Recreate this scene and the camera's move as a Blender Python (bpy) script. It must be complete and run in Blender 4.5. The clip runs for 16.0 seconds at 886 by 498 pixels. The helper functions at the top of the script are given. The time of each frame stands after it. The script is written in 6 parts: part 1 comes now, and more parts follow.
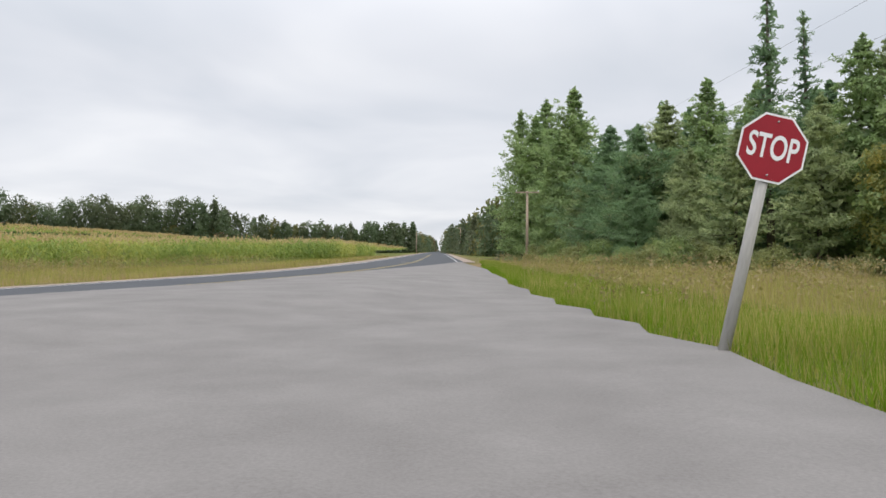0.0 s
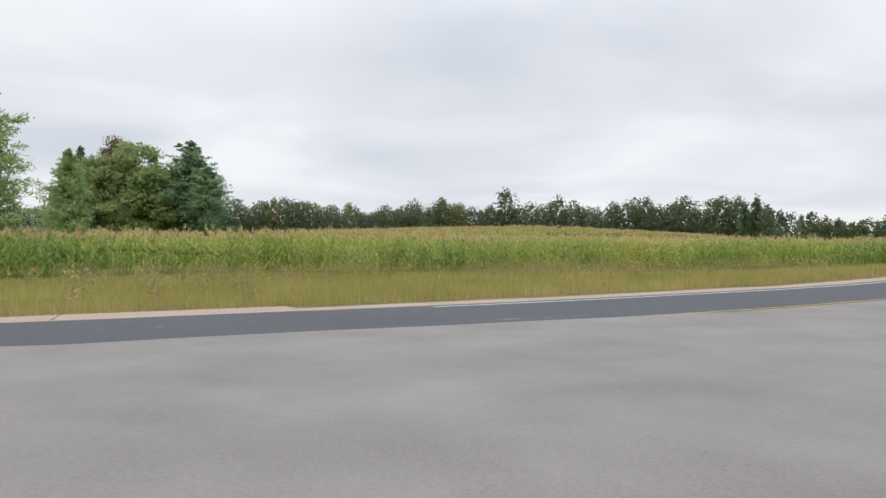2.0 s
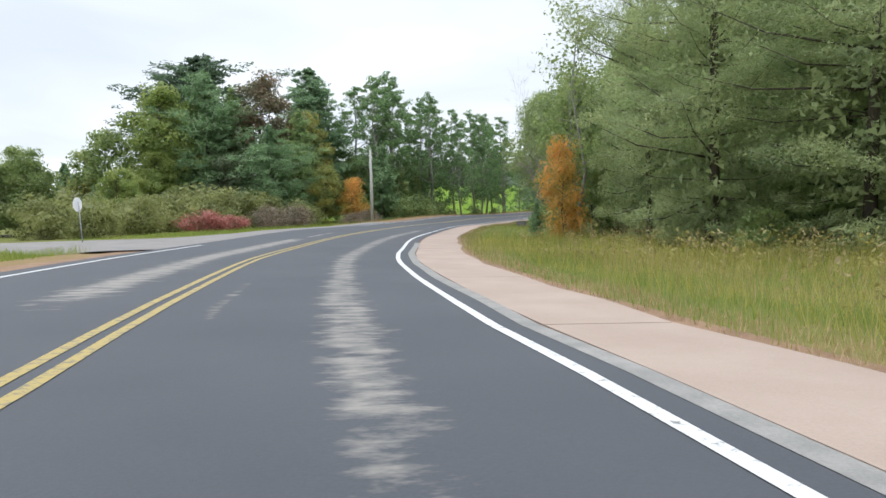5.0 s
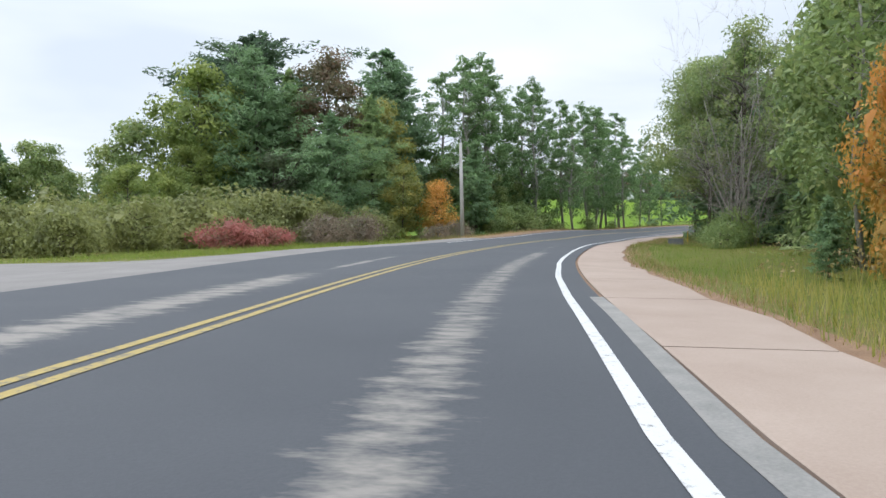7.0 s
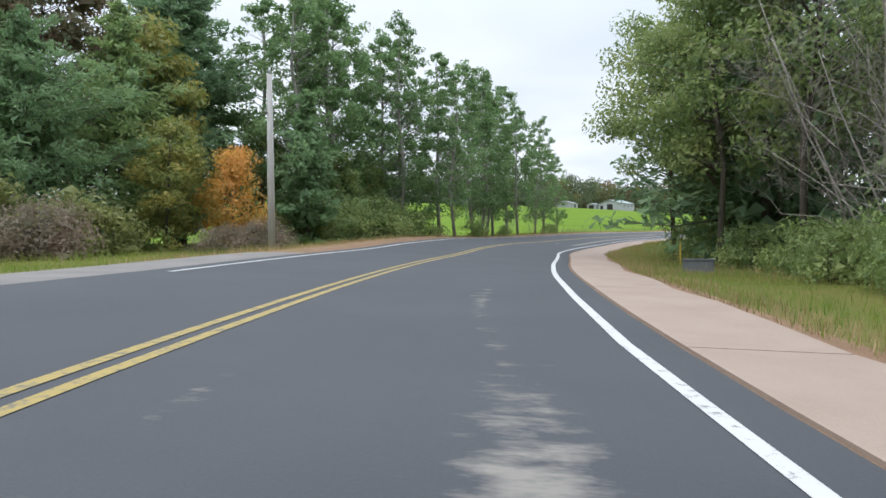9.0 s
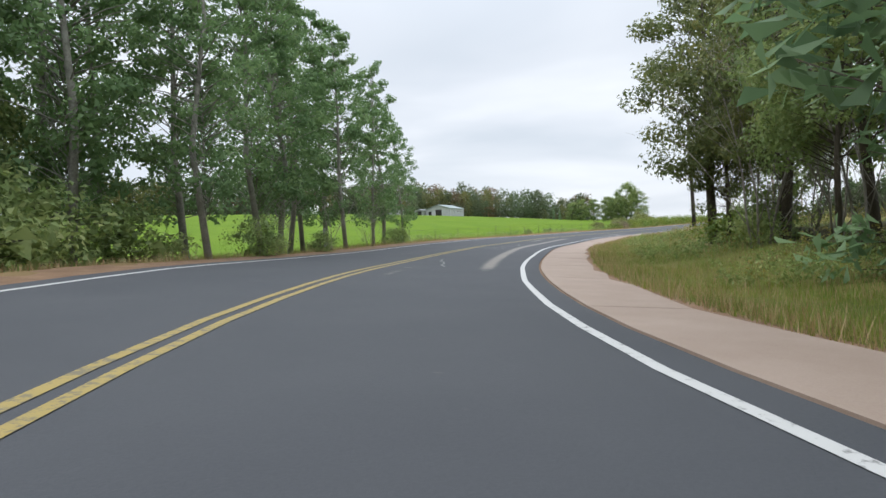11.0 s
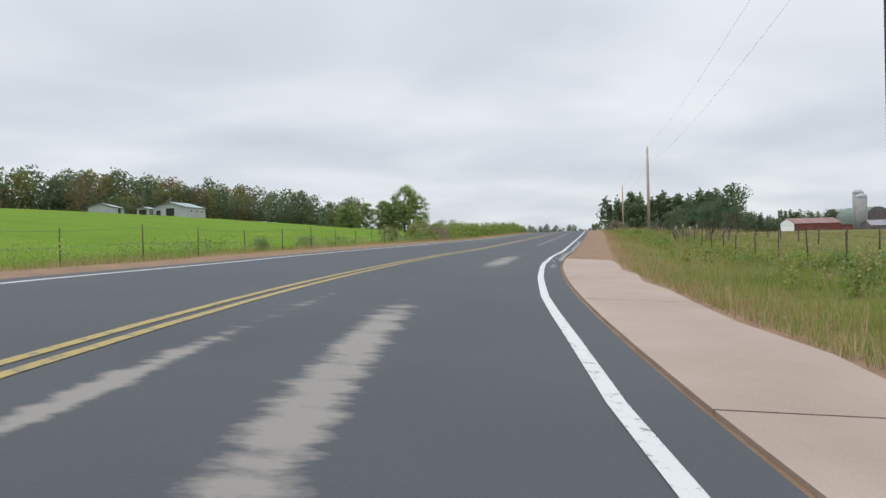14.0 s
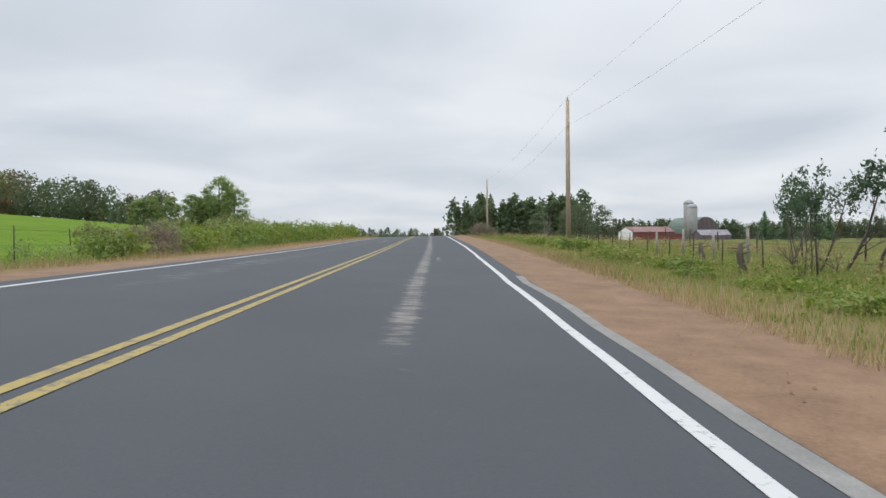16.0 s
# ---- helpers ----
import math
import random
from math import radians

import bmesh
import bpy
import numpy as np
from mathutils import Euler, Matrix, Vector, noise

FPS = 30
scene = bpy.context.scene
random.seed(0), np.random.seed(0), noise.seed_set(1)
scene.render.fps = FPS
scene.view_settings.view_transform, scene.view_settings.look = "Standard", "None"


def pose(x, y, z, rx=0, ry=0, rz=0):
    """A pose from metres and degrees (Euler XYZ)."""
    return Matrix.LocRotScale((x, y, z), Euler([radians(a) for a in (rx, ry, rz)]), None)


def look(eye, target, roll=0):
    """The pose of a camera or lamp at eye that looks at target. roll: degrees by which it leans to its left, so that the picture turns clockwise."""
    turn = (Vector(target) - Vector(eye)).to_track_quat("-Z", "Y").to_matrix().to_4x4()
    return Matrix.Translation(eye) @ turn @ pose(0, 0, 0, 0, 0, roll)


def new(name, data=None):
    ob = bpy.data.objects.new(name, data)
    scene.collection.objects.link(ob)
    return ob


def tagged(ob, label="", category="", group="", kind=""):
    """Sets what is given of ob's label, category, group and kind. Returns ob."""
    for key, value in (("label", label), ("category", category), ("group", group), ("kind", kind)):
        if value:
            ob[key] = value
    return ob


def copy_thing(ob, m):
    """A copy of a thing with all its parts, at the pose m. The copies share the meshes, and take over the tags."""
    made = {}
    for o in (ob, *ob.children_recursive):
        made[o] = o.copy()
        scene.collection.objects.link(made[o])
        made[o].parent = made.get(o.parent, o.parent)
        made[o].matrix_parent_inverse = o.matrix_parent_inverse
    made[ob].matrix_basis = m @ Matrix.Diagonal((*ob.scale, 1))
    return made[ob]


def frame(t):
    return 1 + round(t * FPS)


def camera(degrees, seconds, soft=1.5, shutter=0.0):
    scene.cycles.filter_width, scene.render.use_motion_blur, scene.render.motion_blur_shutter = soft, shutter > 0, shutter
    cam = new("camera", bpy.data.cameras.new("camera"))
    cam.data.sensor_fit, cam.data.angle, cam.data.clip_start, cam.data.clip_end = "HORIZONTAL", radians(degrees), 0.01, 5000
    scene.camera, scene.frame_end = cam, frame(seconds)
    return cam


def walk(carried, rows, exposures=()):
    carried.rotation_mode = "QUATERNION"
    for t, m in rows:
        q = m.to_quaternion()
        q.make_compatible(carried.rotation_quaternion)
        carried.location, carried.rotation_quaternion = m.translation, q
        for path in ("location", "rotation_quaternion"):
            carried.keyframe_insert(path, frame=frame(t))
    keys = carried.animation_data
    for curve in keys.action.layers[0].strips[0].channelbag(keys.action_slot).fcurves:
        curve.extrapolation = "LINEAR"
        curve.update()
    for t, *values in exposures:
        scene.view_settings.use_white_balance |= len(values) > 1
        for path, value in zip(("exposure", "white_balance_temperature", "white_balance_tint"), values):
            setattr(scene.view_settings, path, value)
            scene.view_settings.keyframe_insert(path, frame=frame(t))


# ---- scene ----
cam = camera(61.55, 16.0, soft=1.5, shutter=0.0)
# seconds, place, heading to the left of +y, pitch, lean
PATH = [
    (0, 0.00, 0.00, 1.000, -0.28, 0.13, 0.26),
    (0.5, -0.04, 1.93, 0.996, 2.06, -0.09, -0.43),
    (1, -0.40, 4.07, 1.011, 10.01, 0.26, -0.03),
    (1.5, -1.31, 6.37, 1.017, 22.13, 0.17, 0.07),
    (2, -2.94, 8.50, 1.015, 39.58, -0.05, 0.43),
    (2.5, -5.20, 10.00, 1.009, 58.54, -0.09, 0.79),
    (3, -7.79, 10.64, 1.000, 77.49, -0.65, 1.32),
    (3.5, -10.49, 10.42, 0.983, 95.55, -4.72, -0.22),
    (4, -13.13, 9.46, 0.948, 112.86, -4.25, -2.07),
    (4.5, -15.70, 7.39, 0.882, 128.95, -3.70, -2.84),
    (5, -18.35, 4.49, 0.794, 137.43, -2.93, -1.74),
    (5.2, -19.41, 3.23, 0.762, 139.72, -3.14, -1.84),
    (5.7, -21.81, -0.11, 0.683, 145.11, -2.90, -1.77),
    (6.25, -24.53, -4.33, 0.616, 146.67, -2.29, -1.59),
    (6.8, -28.04, -8.90, 0.578, 145.17, -1.69, -1.42),
    (7.3, -32.04, -13.41, 0.575, 142.45, -1.44, -1.35),
    (7.5, -33.56, -15.36, 0.579, 141.47, -1.36, -1.76),
    (8, -37.70, -20.40, 0.594, 138.32, -2.05, -1.44),
    (8.5, -42.14, -25.16, 0.575, 135.93, -1.69, -1.02),
    (9, -46.87, -29.80, 0.531, 133.31, -1.28, -0.52),
    (9.2, -48.90, -31.66, 0.519, 131.94, -1.39, -0.28),
    (9.7, -54.16, -36.20, 0.492, 128.76, -1.31, -0.66),
    (10.25, -60.47, -41.20, 0.484, 124.83, -1.11, -1.59),
    (10.8, -67.23, -45.98, 0.481, 120.94, -0.91, -2.52),
    (11.3, -73.53, -50.35, 0.468, 117.86, -0.83, -2.89),
    (11.5, -76.26, -51.78, 0.459, 116.75, -0.99, -2.32),
    (12, -83.19, -55.03, 0.435, 114.04, -1.02, -2.23),
    (12.5, -90.63, -58.13, 0.454, 111.11, -1.04, -1.67),
    (13, -98.60, -61.06, 0.533, 108.45, -0.60, -1.53),
    (13.5, -106.87, -63.55, 0.655, 105.33, -0.71, -1.45),
    (14, -115.50, -65.40, 0.772, 101.74, -0.89, -1.56),
    (14.5, -123.97, -66.86, 0.872, 98.01, -1.28, -1.29),
    (15, -132.40, -67.82, 0.957, 94.54, -0.94, -1.19),
    (15.5, -141.14, -68.27, 1.025, 91.58, -0.86, -0.46),
    (16, -149.95, -68.31, 1.090, 89.44, -0.89, -0.52),
]


def cam_pose(x, y, z, yaw, pitch, roll):
    ahead = Vector((-math.sin(radians(yaw)) * math.cos(radians(pitch)), math.cos(radians(yaw)) * math.cos(radians(pitch)), math.sin(radians(pitch))))
    return look(Vector((x, y, z)), Vector((x, y, z)) + ahead, roll)


walk(cam, [(t, cam_pose(*row)) for t, *row in PATH], ((0.0, -0.04, 6560, 12), (2.0, -0.04, 6560, 12), (2.5, 0.09, 6560, 12), (3.0, 0.26, 6520, 12), (3.5, 0.40, 6450, 11), (4.0, 0.46, 6400, 10), (4.5, 0.42, 6350, 10), (5.2, 0.30, 6300, 10), (6.5, 0.28, 6200, 10), (9.0, 0.26, 6200, 10), (11.5, 0.06, 6380, 10), (13.0, -0.12, 6450, 11), (14.5, -0.15, 6400, 10), (16.0, -0.17, 6400, 10)))

# ---- world and light: a bright, closed, streaky overcast ----
world = bpy.data.worlds.new("overcast_sky")
scene.world = world
world.use_nodes = True
wn, wl = world.node_tree.nodes, world.node_tree.links
wn.clear()


def node(nodes, kind, **values):
    n = nodes.new(kind)
    for k, v in values.items():
        n.inputs[k].default_value = v
    return n


w_out, w_bg = wn.new("ShaderNodeOutputWorld"), wn.new("ShaderNodeBackground")
sky = wn.new("ShaderNodeTexSky")
sky.sky_type, sky.sun_disc, sky.sun_elevation, sky.sun_rotation = "NISHITA", False, radians(61), radians(153)
coords = wn.new("ShaderNodeTexCoord")
split = wn.new("ShaderNodeSeparateXYZ")
wl.new(coords.outputs["Generated"], split.inputs[0])
lift = wn.new("ShaderNodeMath")
lift.operation = "MAXIMUM"
lift.inputs[1].default_value = 0.0
wl.new(split.outputs["Z"], lift.inputs[0])
lift2 = wn.new("ShaderNodeMath")
lift2.operation = "ADD"
lift2.inputs[1].default_value = 0.16
wl.new(lift.outputs[0], lift2.inputs[0])
plane = wn.new("ShaderNodeCombineXYZ")
for axis in "XY":
    d = wn.new("ShaderNodeMath")
    d.operation = "DIVIDE"
    wl.new(split.outputs[axis], d.inputs[0])
    wl.new(lift2.outputs[0], d.inputs[1])
    wl.new(d.outputs[0], plane.inputs[axis])
clouds = node(wn, "ShaderNodeTexNoise", Scale=0.8, Detail=4.0, Roughness=0.45, Distortion=0.35)
wl.new(plane.outputs[0], clouds.inputs["Vector"])
ramp = wn.new("ShaderNodeValToRGB")
ramp.color_ramp.elements[0].position, ramp.color_ramp.elements[0].color = 0.33, (0.63, 0.68, 0.74, 1)
ramp.color_ramp.elements[1].position, ramp.color_ramp.elements[1].color = 0.66, (0.88, 0.905, 0.935, 1)
mid = ramp.color_ramp.elements.new(0.48)
mid.color = (0.74, 0.775, 0.825, 1)
wl.new(clouds.outputs["Fac"], ramp.inputs["Fac"])
thin = wn.new("ShaderNodeMixRGB")
thin.blend_type = "ADD"
thin.inputs["Fac"].default_value = 0.008
wl.new(ramp.outputs["Color"], thin.inputs["Color1"])
wl.new(sky.outputs["Color"], thin.inputs["Color2"])
wl.new(thin.outputs["Color"], w_bg.inputs["Color"])
# an overcast sky is about three times as bright overhead as at the horizon
rise = wn.new("ShaderNodeMapRange")
rise.interpolation_type = "SMOOTHSTEP"
for key, value in (("From Min", 0.22), ("From Max", 0.85), ("To Min", 1.0), ("To Max", 2.8)):
    rise.inputs[key].default_value = value
wl.new(split.outputs["Z"], rise.inputs["Value"])
wl.new(rise.outputs[0], w_bg.inputs["Strength"])
wl.new(w_bg.outputs[0], w_out.inputs[0])

sun = new("sun", bpy.data.lights.new("sun", "SUN"))
sun.data.energy, sun.data.angle, sun.data.color = 1.0, radians(25), (1.0, 0.97, 0.92)
sun.matrix_world = look((15, -30, 60), (0, 0, 0))


# ---- materials ----
def material(name, rough=0.8, metal=0.0):
    m = bpy.data.materials.new(name)
    m.use_nodes = True
    b = m.node_tree.nodes["Principled BSDF"]
    b.inputs["Roughness"].default_value, b.inputs["Metallic"].default_value = rough, metal
    b.inputs["Specular IOR Level"].default_value = 0.3
    return m, m.node_tree.nodes, m.node_tree.links, b


def ramp_node(nodes, stops):
    r = nodes.new("ShaderNodeValToRGB")
    e = r.color_ramp.elements
    while len(e) < len(stops):
        e.new(0.5)
    for el, (p, c) in zip(e, stops):
        el.position, el.color = p, (*c, 1)
    return r


def grainy(name, dark, light, scale=6.0, fine=60.0, rough=0.85, bump=0.15, metal=0.0, stretch=(1, 1, 1)):
    """A surface with broad stains and fine grain between two colours."""
    m, n, l, b = material(name, rough, metal)
    tc = n.new("ShaderNodeTexCoord")
    mp = n.new("ShaderNodeMapping")
    mp.inputs["Scale"].default_value = stretch
    l.new(tc.outputs["Object"], mp.inputs["Vector"])
    broad = node(n, "ShaderNodeTexNoise", Scale=scale, Detail=4.0, Roughness=0.6)
    small = node(n, "ShaderNodeTexNoise", Scale=fine, Detail=3.0, Roughness=0.7)
    l.new(mp.outputs[0], broad.inputs["Vector"])
    l.new(mp.outputs[0], small.inputs["Vector"])
    mix = n.new("ShaderNodeMath")
    mix.operation = "MULTIPLY_ADD"
    mix.inputs[1].default_value = 0.45
    l.new(small.outputs["Fac"], mix.inputs[0])
    half = n.new("ShaderNodeMath")
    half.operation = "MULTIPLY"
    half.inputs[1].default_value = 0.55
    l.new(broad.outputs["Fac"], half.inputs[0])
    l.new(half.outputs[0], mix.inputs[2])
    r = ramp_node(n, [(0.32, dark), (0.68, light)])
    l.new(mix.outputs[0], r.inputs["Fac"])
    l.new(r.outputs["Color"], b.inputs["Base Color"])
    if bump:
        bp = node(n, "ShaderNodeBump", Strength=bump, Distance=0.02)
        l.new(small.outputs["Fac"], bp.inputs["Height"])
        l.new(bp.outputs[0], b.inputs["Normal"])
    return m


def leafy(name, colours, see_through=0.3, rough=0.6, patch=0.5, single=0.36, gloss=0.5):
    """Leaves: each takes its own tone, and light comes through them."""
    m, n, l, b = material(name, rough)
    b.inputs["Specular IOR Level"].default_value = gloss
    g = n.new("ShaderNodeNewGeometry")
    tc = n.new("ShaderNodeTexCoord")
    big = node(n, "ShaderNodeTexNoise", Scale=patch, Detail=2.0)
    l.new(tc.outputs["Object"], big.inputs["Vector"])
    s = n.new("ShaderNodeMath")
    s.operation = "MULTIPLY_ADD"
    s.inputs[1].default_value = single
    l.new(g.outputs["Random Per Island"], s.inputs[0])
    h = n.new("ShaderNodeMath")
    h.operation = "MULTIPLY_ADD"
    h.inputs[1].default_value, h.inputs[2].default_value = 1.5, -0.25 - single * 0.5
    l.new(big.outputs["Fac"], h.inputs[0])
    l.new(h.outputs[0], s.inputs[2])
    r = ramp_node(n, [(i / max(1, len(colours) - 1), c) for i, c in enumerate(colours)])
    l.new(s.outputs[0], r.inputs["Fac"])
    l.new(r.outputs["Color"], b.inputs["Base Color"])
    t = n.new("ShaderNodeBsdfTranslucent")
    l.new(r.outputs["Color"], t.inputs["Color"])
    mx = n.new("ShaderNodeMixShader")
    mx.inputs["Fac"].default_value = see_through
    l.new(b.outputs[0], mx.inputs[1])
    l.new(t.outputs[0], mx.inputs[2])
    l.new(mx.outputs[0], n["Material Output"].inputs["Surface"])
    return m


def asphalt(name):
    """Dark worn asphalt: pale ragged wear along the wheel tracks, fine stone grain. U runs across the road in metres, V along it."""
    m, n, l, b = material(name, 0.85)
    uv = n.new("ShaderNodeUVMap")
    sp = n.new("ShaderNodeSeparateXYZ")
    l.new(uv.outputs[0], sp.inputs[0])
    tc = n.new("ShaderNodeTexCoord")
    grain = node(n, "ShaderNodeTexNoise", Scale=45.0, Detail=3.0, Roughness=0.75)
    stain = node(n, "ShaderNodeTexNoise", Scale=0.35, Detail=5.0, Roughness=0.6)
    for t in (grain, stain):
        l.new(tc.outputs["Object"], t.inputs["Vector"])
    base = ramp_node(n, [(0.25, (0.036, 0.0395, 0.0455)), (0.8, (0.064, 0.0675, 0.0735))])
    addn = n.new("ShaderNodeMixRGB")
    addn.inputs["Fac"].default_value = 0.5
    l.new(grain.outputs["Fac"], addn.inputs["Color1"])
    l.new(stain.outputs["Fac"], addn.inputs["Color2"])
    l.new(addn.outputs[0], base.inputs["Fac"])
    # wear: bands where the wheels run, broken up along the road
    total = None
    for centre, width in ((2.4, 0.5), (-1.3, 0.4), (0.8, 0.25)):
        d = n.new("ShaderNodeMath")
        d.operation = "SUBTRACT"
        d.inputs[1].default_value = centre
        l.new(sp.outputs["X"], d.inputs[0])
        a = n.new("ShaderNodeMath")
        a.operation = "ABSOLUTE"
        l.new(d.outputs[0], a.inputs[0])
        f = n.new("ShaderNodeMapRange")
        f.inputs["From Min"].default_value, f.inputs["From Max"].default_value = width, 0.0
        l.new(a.outputs[0], f.inputs["Value"])
        if total is None:
            total = f.outputs[0]
        else:
            s = n.new("ShaderNodeMath")
            s.operation = "MAXIMUM"
            l.new(total, s.inputs[0])
            l.new(f.outputs[0], s.inputs[1])
            total = s.outputs[0]
    mp = n.new("ShaderNodeMapping")
    mp.inputs["Scale"].default_value = (0.9, 0.075, 1)
    l.new(uv.outputs[0], mp.inputs["Vector"])
    where = node(n, "ShaderNodeTexNoise", Scale=1.0, Detail=2.0)
    l.new(mp.outputs[0], where.inputs["Vector"])
    mp2 = n.new("ShaderNodeMapping")
    mp2.inputs["Scale"].default_value = (1.1, 2.3, 1)
    l.new(uv.outputs[0], mp2.inputs["Vector"])
    rag = node(n, "ShaderNodeTexNoise", Scale=1.6, Detail=4.0, Roughness=0.7)
    l.new(mp2.outputs[0], rag.inputs["Vector"])
    gate = n.new("ShaderNodeMapRange")
    gate.inputs["From Min"].default_value, gate.inputs["From Max"].default_value = 0.56, 0.75
    l.new(where.outputs["Fac"], gate.inputs["Value"])
    p1 = n.new("ShaderNodeMath")
    p1.operation = "MULTIPLY"
    l.new(total, p1.inputs[0])
    l.new(gate.outputs[0], p1.inputs[1])
    # worn places: distance from the centre at the start and end, half width, start and end along the road
    worn = p1.outputs[0]
    for u0, u1, half, v0, v1, much in ((2.2, 2.7, 0.6, 1500, 1552, 0.58), (-1.35, -1.35, 0.85, 1507, 1536, 0.66), (2.85, 1.85, 0.38, 1592, 1636, 0.8), (2.45, 2.45, 0.55, 1641, 1654, 0.72), (2.0, 1.95, 0.34, 1664, 1790, 0.56), (-2.3, -2.2, 0.75, 1668, 1760, 0.36), (-2.7, -2.7, 0.3, 1675, 1684, 0.5)):
        middle = n.new("ShaderNodeMapRange")
        middle.inputs["From Min"].default_value, middle.inputs["From Max"].default_value = v0, v1
        middle.inputs["To Min"].default_value, middle.inputs["To Max"].default_value = u0, u1
        l.new(sp.outputs["Y"], middle.inputs["Value"])
        d = n.new("ShaderNodeMath")
        d.operation = "SUBTRACT"
        l.new(sp.outputs["X"], d.inputs[0])
        l.new(middle.outputs[0], d.inputs[1])
        a = n.new("ShaderNodeMath")
        a.operation = "ABSOLUTE"
        l.new(d.outputs[0], a.inputs[0])
        f = n.new("ShaderNodeMapRange")
        f.inputs["From Min"].default_value, f.inputs["From Max"].default_value = half, half * 0.2
        f.inputs["To Max"].default_value = much
        l.new(a.outputs[0], f.inputs["Value"])
        last = f.outputs[0]
        for lo, hi in ((v0, v0 + 4), (v1, v1 - 4)):
            e = n.new("ShaderNodeMapRange")
            e.inputs["From Min"].default_value, e.inputs["From Max"].default_value = lo, hi
            l.new(sp.outputs["Y"], e.inputs["Value"])
            m1 = n.new("ShaderNodeMath")
            m1.operation = "MULTIPLY"
            l.new(last, m1.inputs[0])
            l.new(e.outputs[0], m1.inputs[1])
            last = m1.outputs[0]
        top = n.new("ShaderNodeMath")
        top.operation = "MAXIMUM"
        l.new(worn, top.inputs[0])
        l.new(last, top.inputs[1])
        worn = top.outputs[0]
    p2 = n.new("ShaderNodeMath")
    p2.operation = "MULTIPLY_ADD"
    p2.inputs[1].default_value = 1.5
    l.new(rag.outputs["Fac"], p2.inputs[0])
    p2.inputs[2].default_value = -0.9
    p3 = n.new("ShaderNodeMath")
    p3.operation = "ADD"
    l.new(worn, p3.inputs[0])
    l.new(p2.outputs[0], p3.inputs[1])
    cut = n.new("ShaderNodeMapRange")
    cut.inputs["From Min"].default_value, cut.inputs["From Max"].default_value = 0.22, 0.6
    l.new(p3.outputs[0], cut.inputs["Value"])
    mixc = n.new("ShaderNodeMixRGB")
    l.new(cut.outputs[0], mixc.inputs["Fac"])
    l.new(base.outputs["Color"], mixc.inputs["Color1"])
    mixc.inputs["Color2"].default_value = (0.19, 0.176, 0.157, 1)
    l.new(mixc.outputs[0], b.inputs["Base Color"])
    bp = node(n, "ShaderNodeBump", Strength=0.25, Distance=0.01)
    l.new(grain.outputs["Fac"], bp.inputs["Height"])
    l.new(bp.outputs[0], b.inputs["Normal"])
    return m


def worn_paint(name, colour, under, worn=0.42):
    m, n, l, b = material(name, 0.7)
    tc = n.new("ShaderNodeTexCoord")
    t = node(n, "ShaderNodeTexNoise", Scale=9.0, Detail=6.0, Roughness=0.75)
    l.new(tc.outputs["Object"], t.inputs["Vector"])
    r = ramp_node(n, [(worn - 0.06, under), (worn + 0.04, colour)])
    l.new(t.outputs["Fac"], r.inputs["Fac"])
    l.new(r.outputs["Color"], b.inputs["Base Color"])
    return m


def ground_material(name):
    """Soil and turf: the vertex mask 'zone' says where hay field (R), dry gravelly edge (G) and wood floor (B) lie. The
    trees' shade is put into the wood floor's dark colour.
    """
    m, n, l, b = material(name, 0.95)
    b.inputs["Specular IOR Level"].default_value = 0.1
    tc = n.new("ShaderNodeTexCoord")
    big = node(n, "ShaderNodeTexNoise", Scale=0.12, Detail=6.0, Roughness=0.65)
    fine = node(n, "ShaderNodeTexNoise", Scale=1.3, Detail=8.0, Roughness=0.8)
    for t in (big, fine):
        l.new(tc.outputs["Object"], t.inputs["Vector"])
    both = n.new("ShaderNodeMixRGB")
    both.inputs["Fac"].default_value = 0.5
    l.new(big.outputs["Fac"], both.inputs["Color1"])
    l.new(fine.outputs["Fac"], both.inputs["Color2"])
    turf = ramp_node(n, [(0.3, (0.05, 0.07, 0.012)), (0.45, (0.085, 0.105, 0.02)), (0.55, (0.115, 0.11, 0.03)), (0.7, (0.15, 0.12, 0.045))])
    hay = ramp_node(n, [(0.3, (0.06, 0.117, 0.0075)), (0.5, (0.093, 0.159, 0.0095)), (0.7, (0.133, 0.188, 0.015))])
    dry = ramp_node(n, [(0.3, (0.13, 0.095, 0.04)), (0.7, (0.22, 0.155, 0.08))])
    # wood floor: dark litter with the shade under the trees in its colour
    shaded_floor = ramp_node(n, [(0.3, (0.0189, 0.0216, 0.0081)), (0.7, (0.0486, 0.0405, 0.0189))])
    for r in (turf, hay, dry, shaded_floor):
        l.new(both.outputs[0], r.inputs["Fac"])
    zone = n.new("ShaderNodeVertexColor")
    zone.layer_name = "zone"
    zs = n.new("ShaderNodeSeparateColor")
    l.new(zone.outputs["Color"], zs.inputs[0])
    last = turf.outputs["Color"]
    for ch, r in (("Red", hay), ("Green", dry), ("Blue", shaded_floor)):
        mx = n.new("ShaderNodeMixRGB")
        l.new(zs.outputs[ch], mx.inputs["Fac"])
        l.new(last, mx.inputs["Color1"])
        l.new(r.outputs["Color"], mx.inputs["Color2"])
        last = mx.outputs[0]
    l.new(last, b.inputs["Base Color"])
    bp = node(n, "ShaderNodeBump", Strength=0.6, Distance=0.08)
    l.new(fine.outputs["Fac"], bp.inputs["Height"])
    l.new(bp.outputs[0], b.inputs["Normal"])
    return m


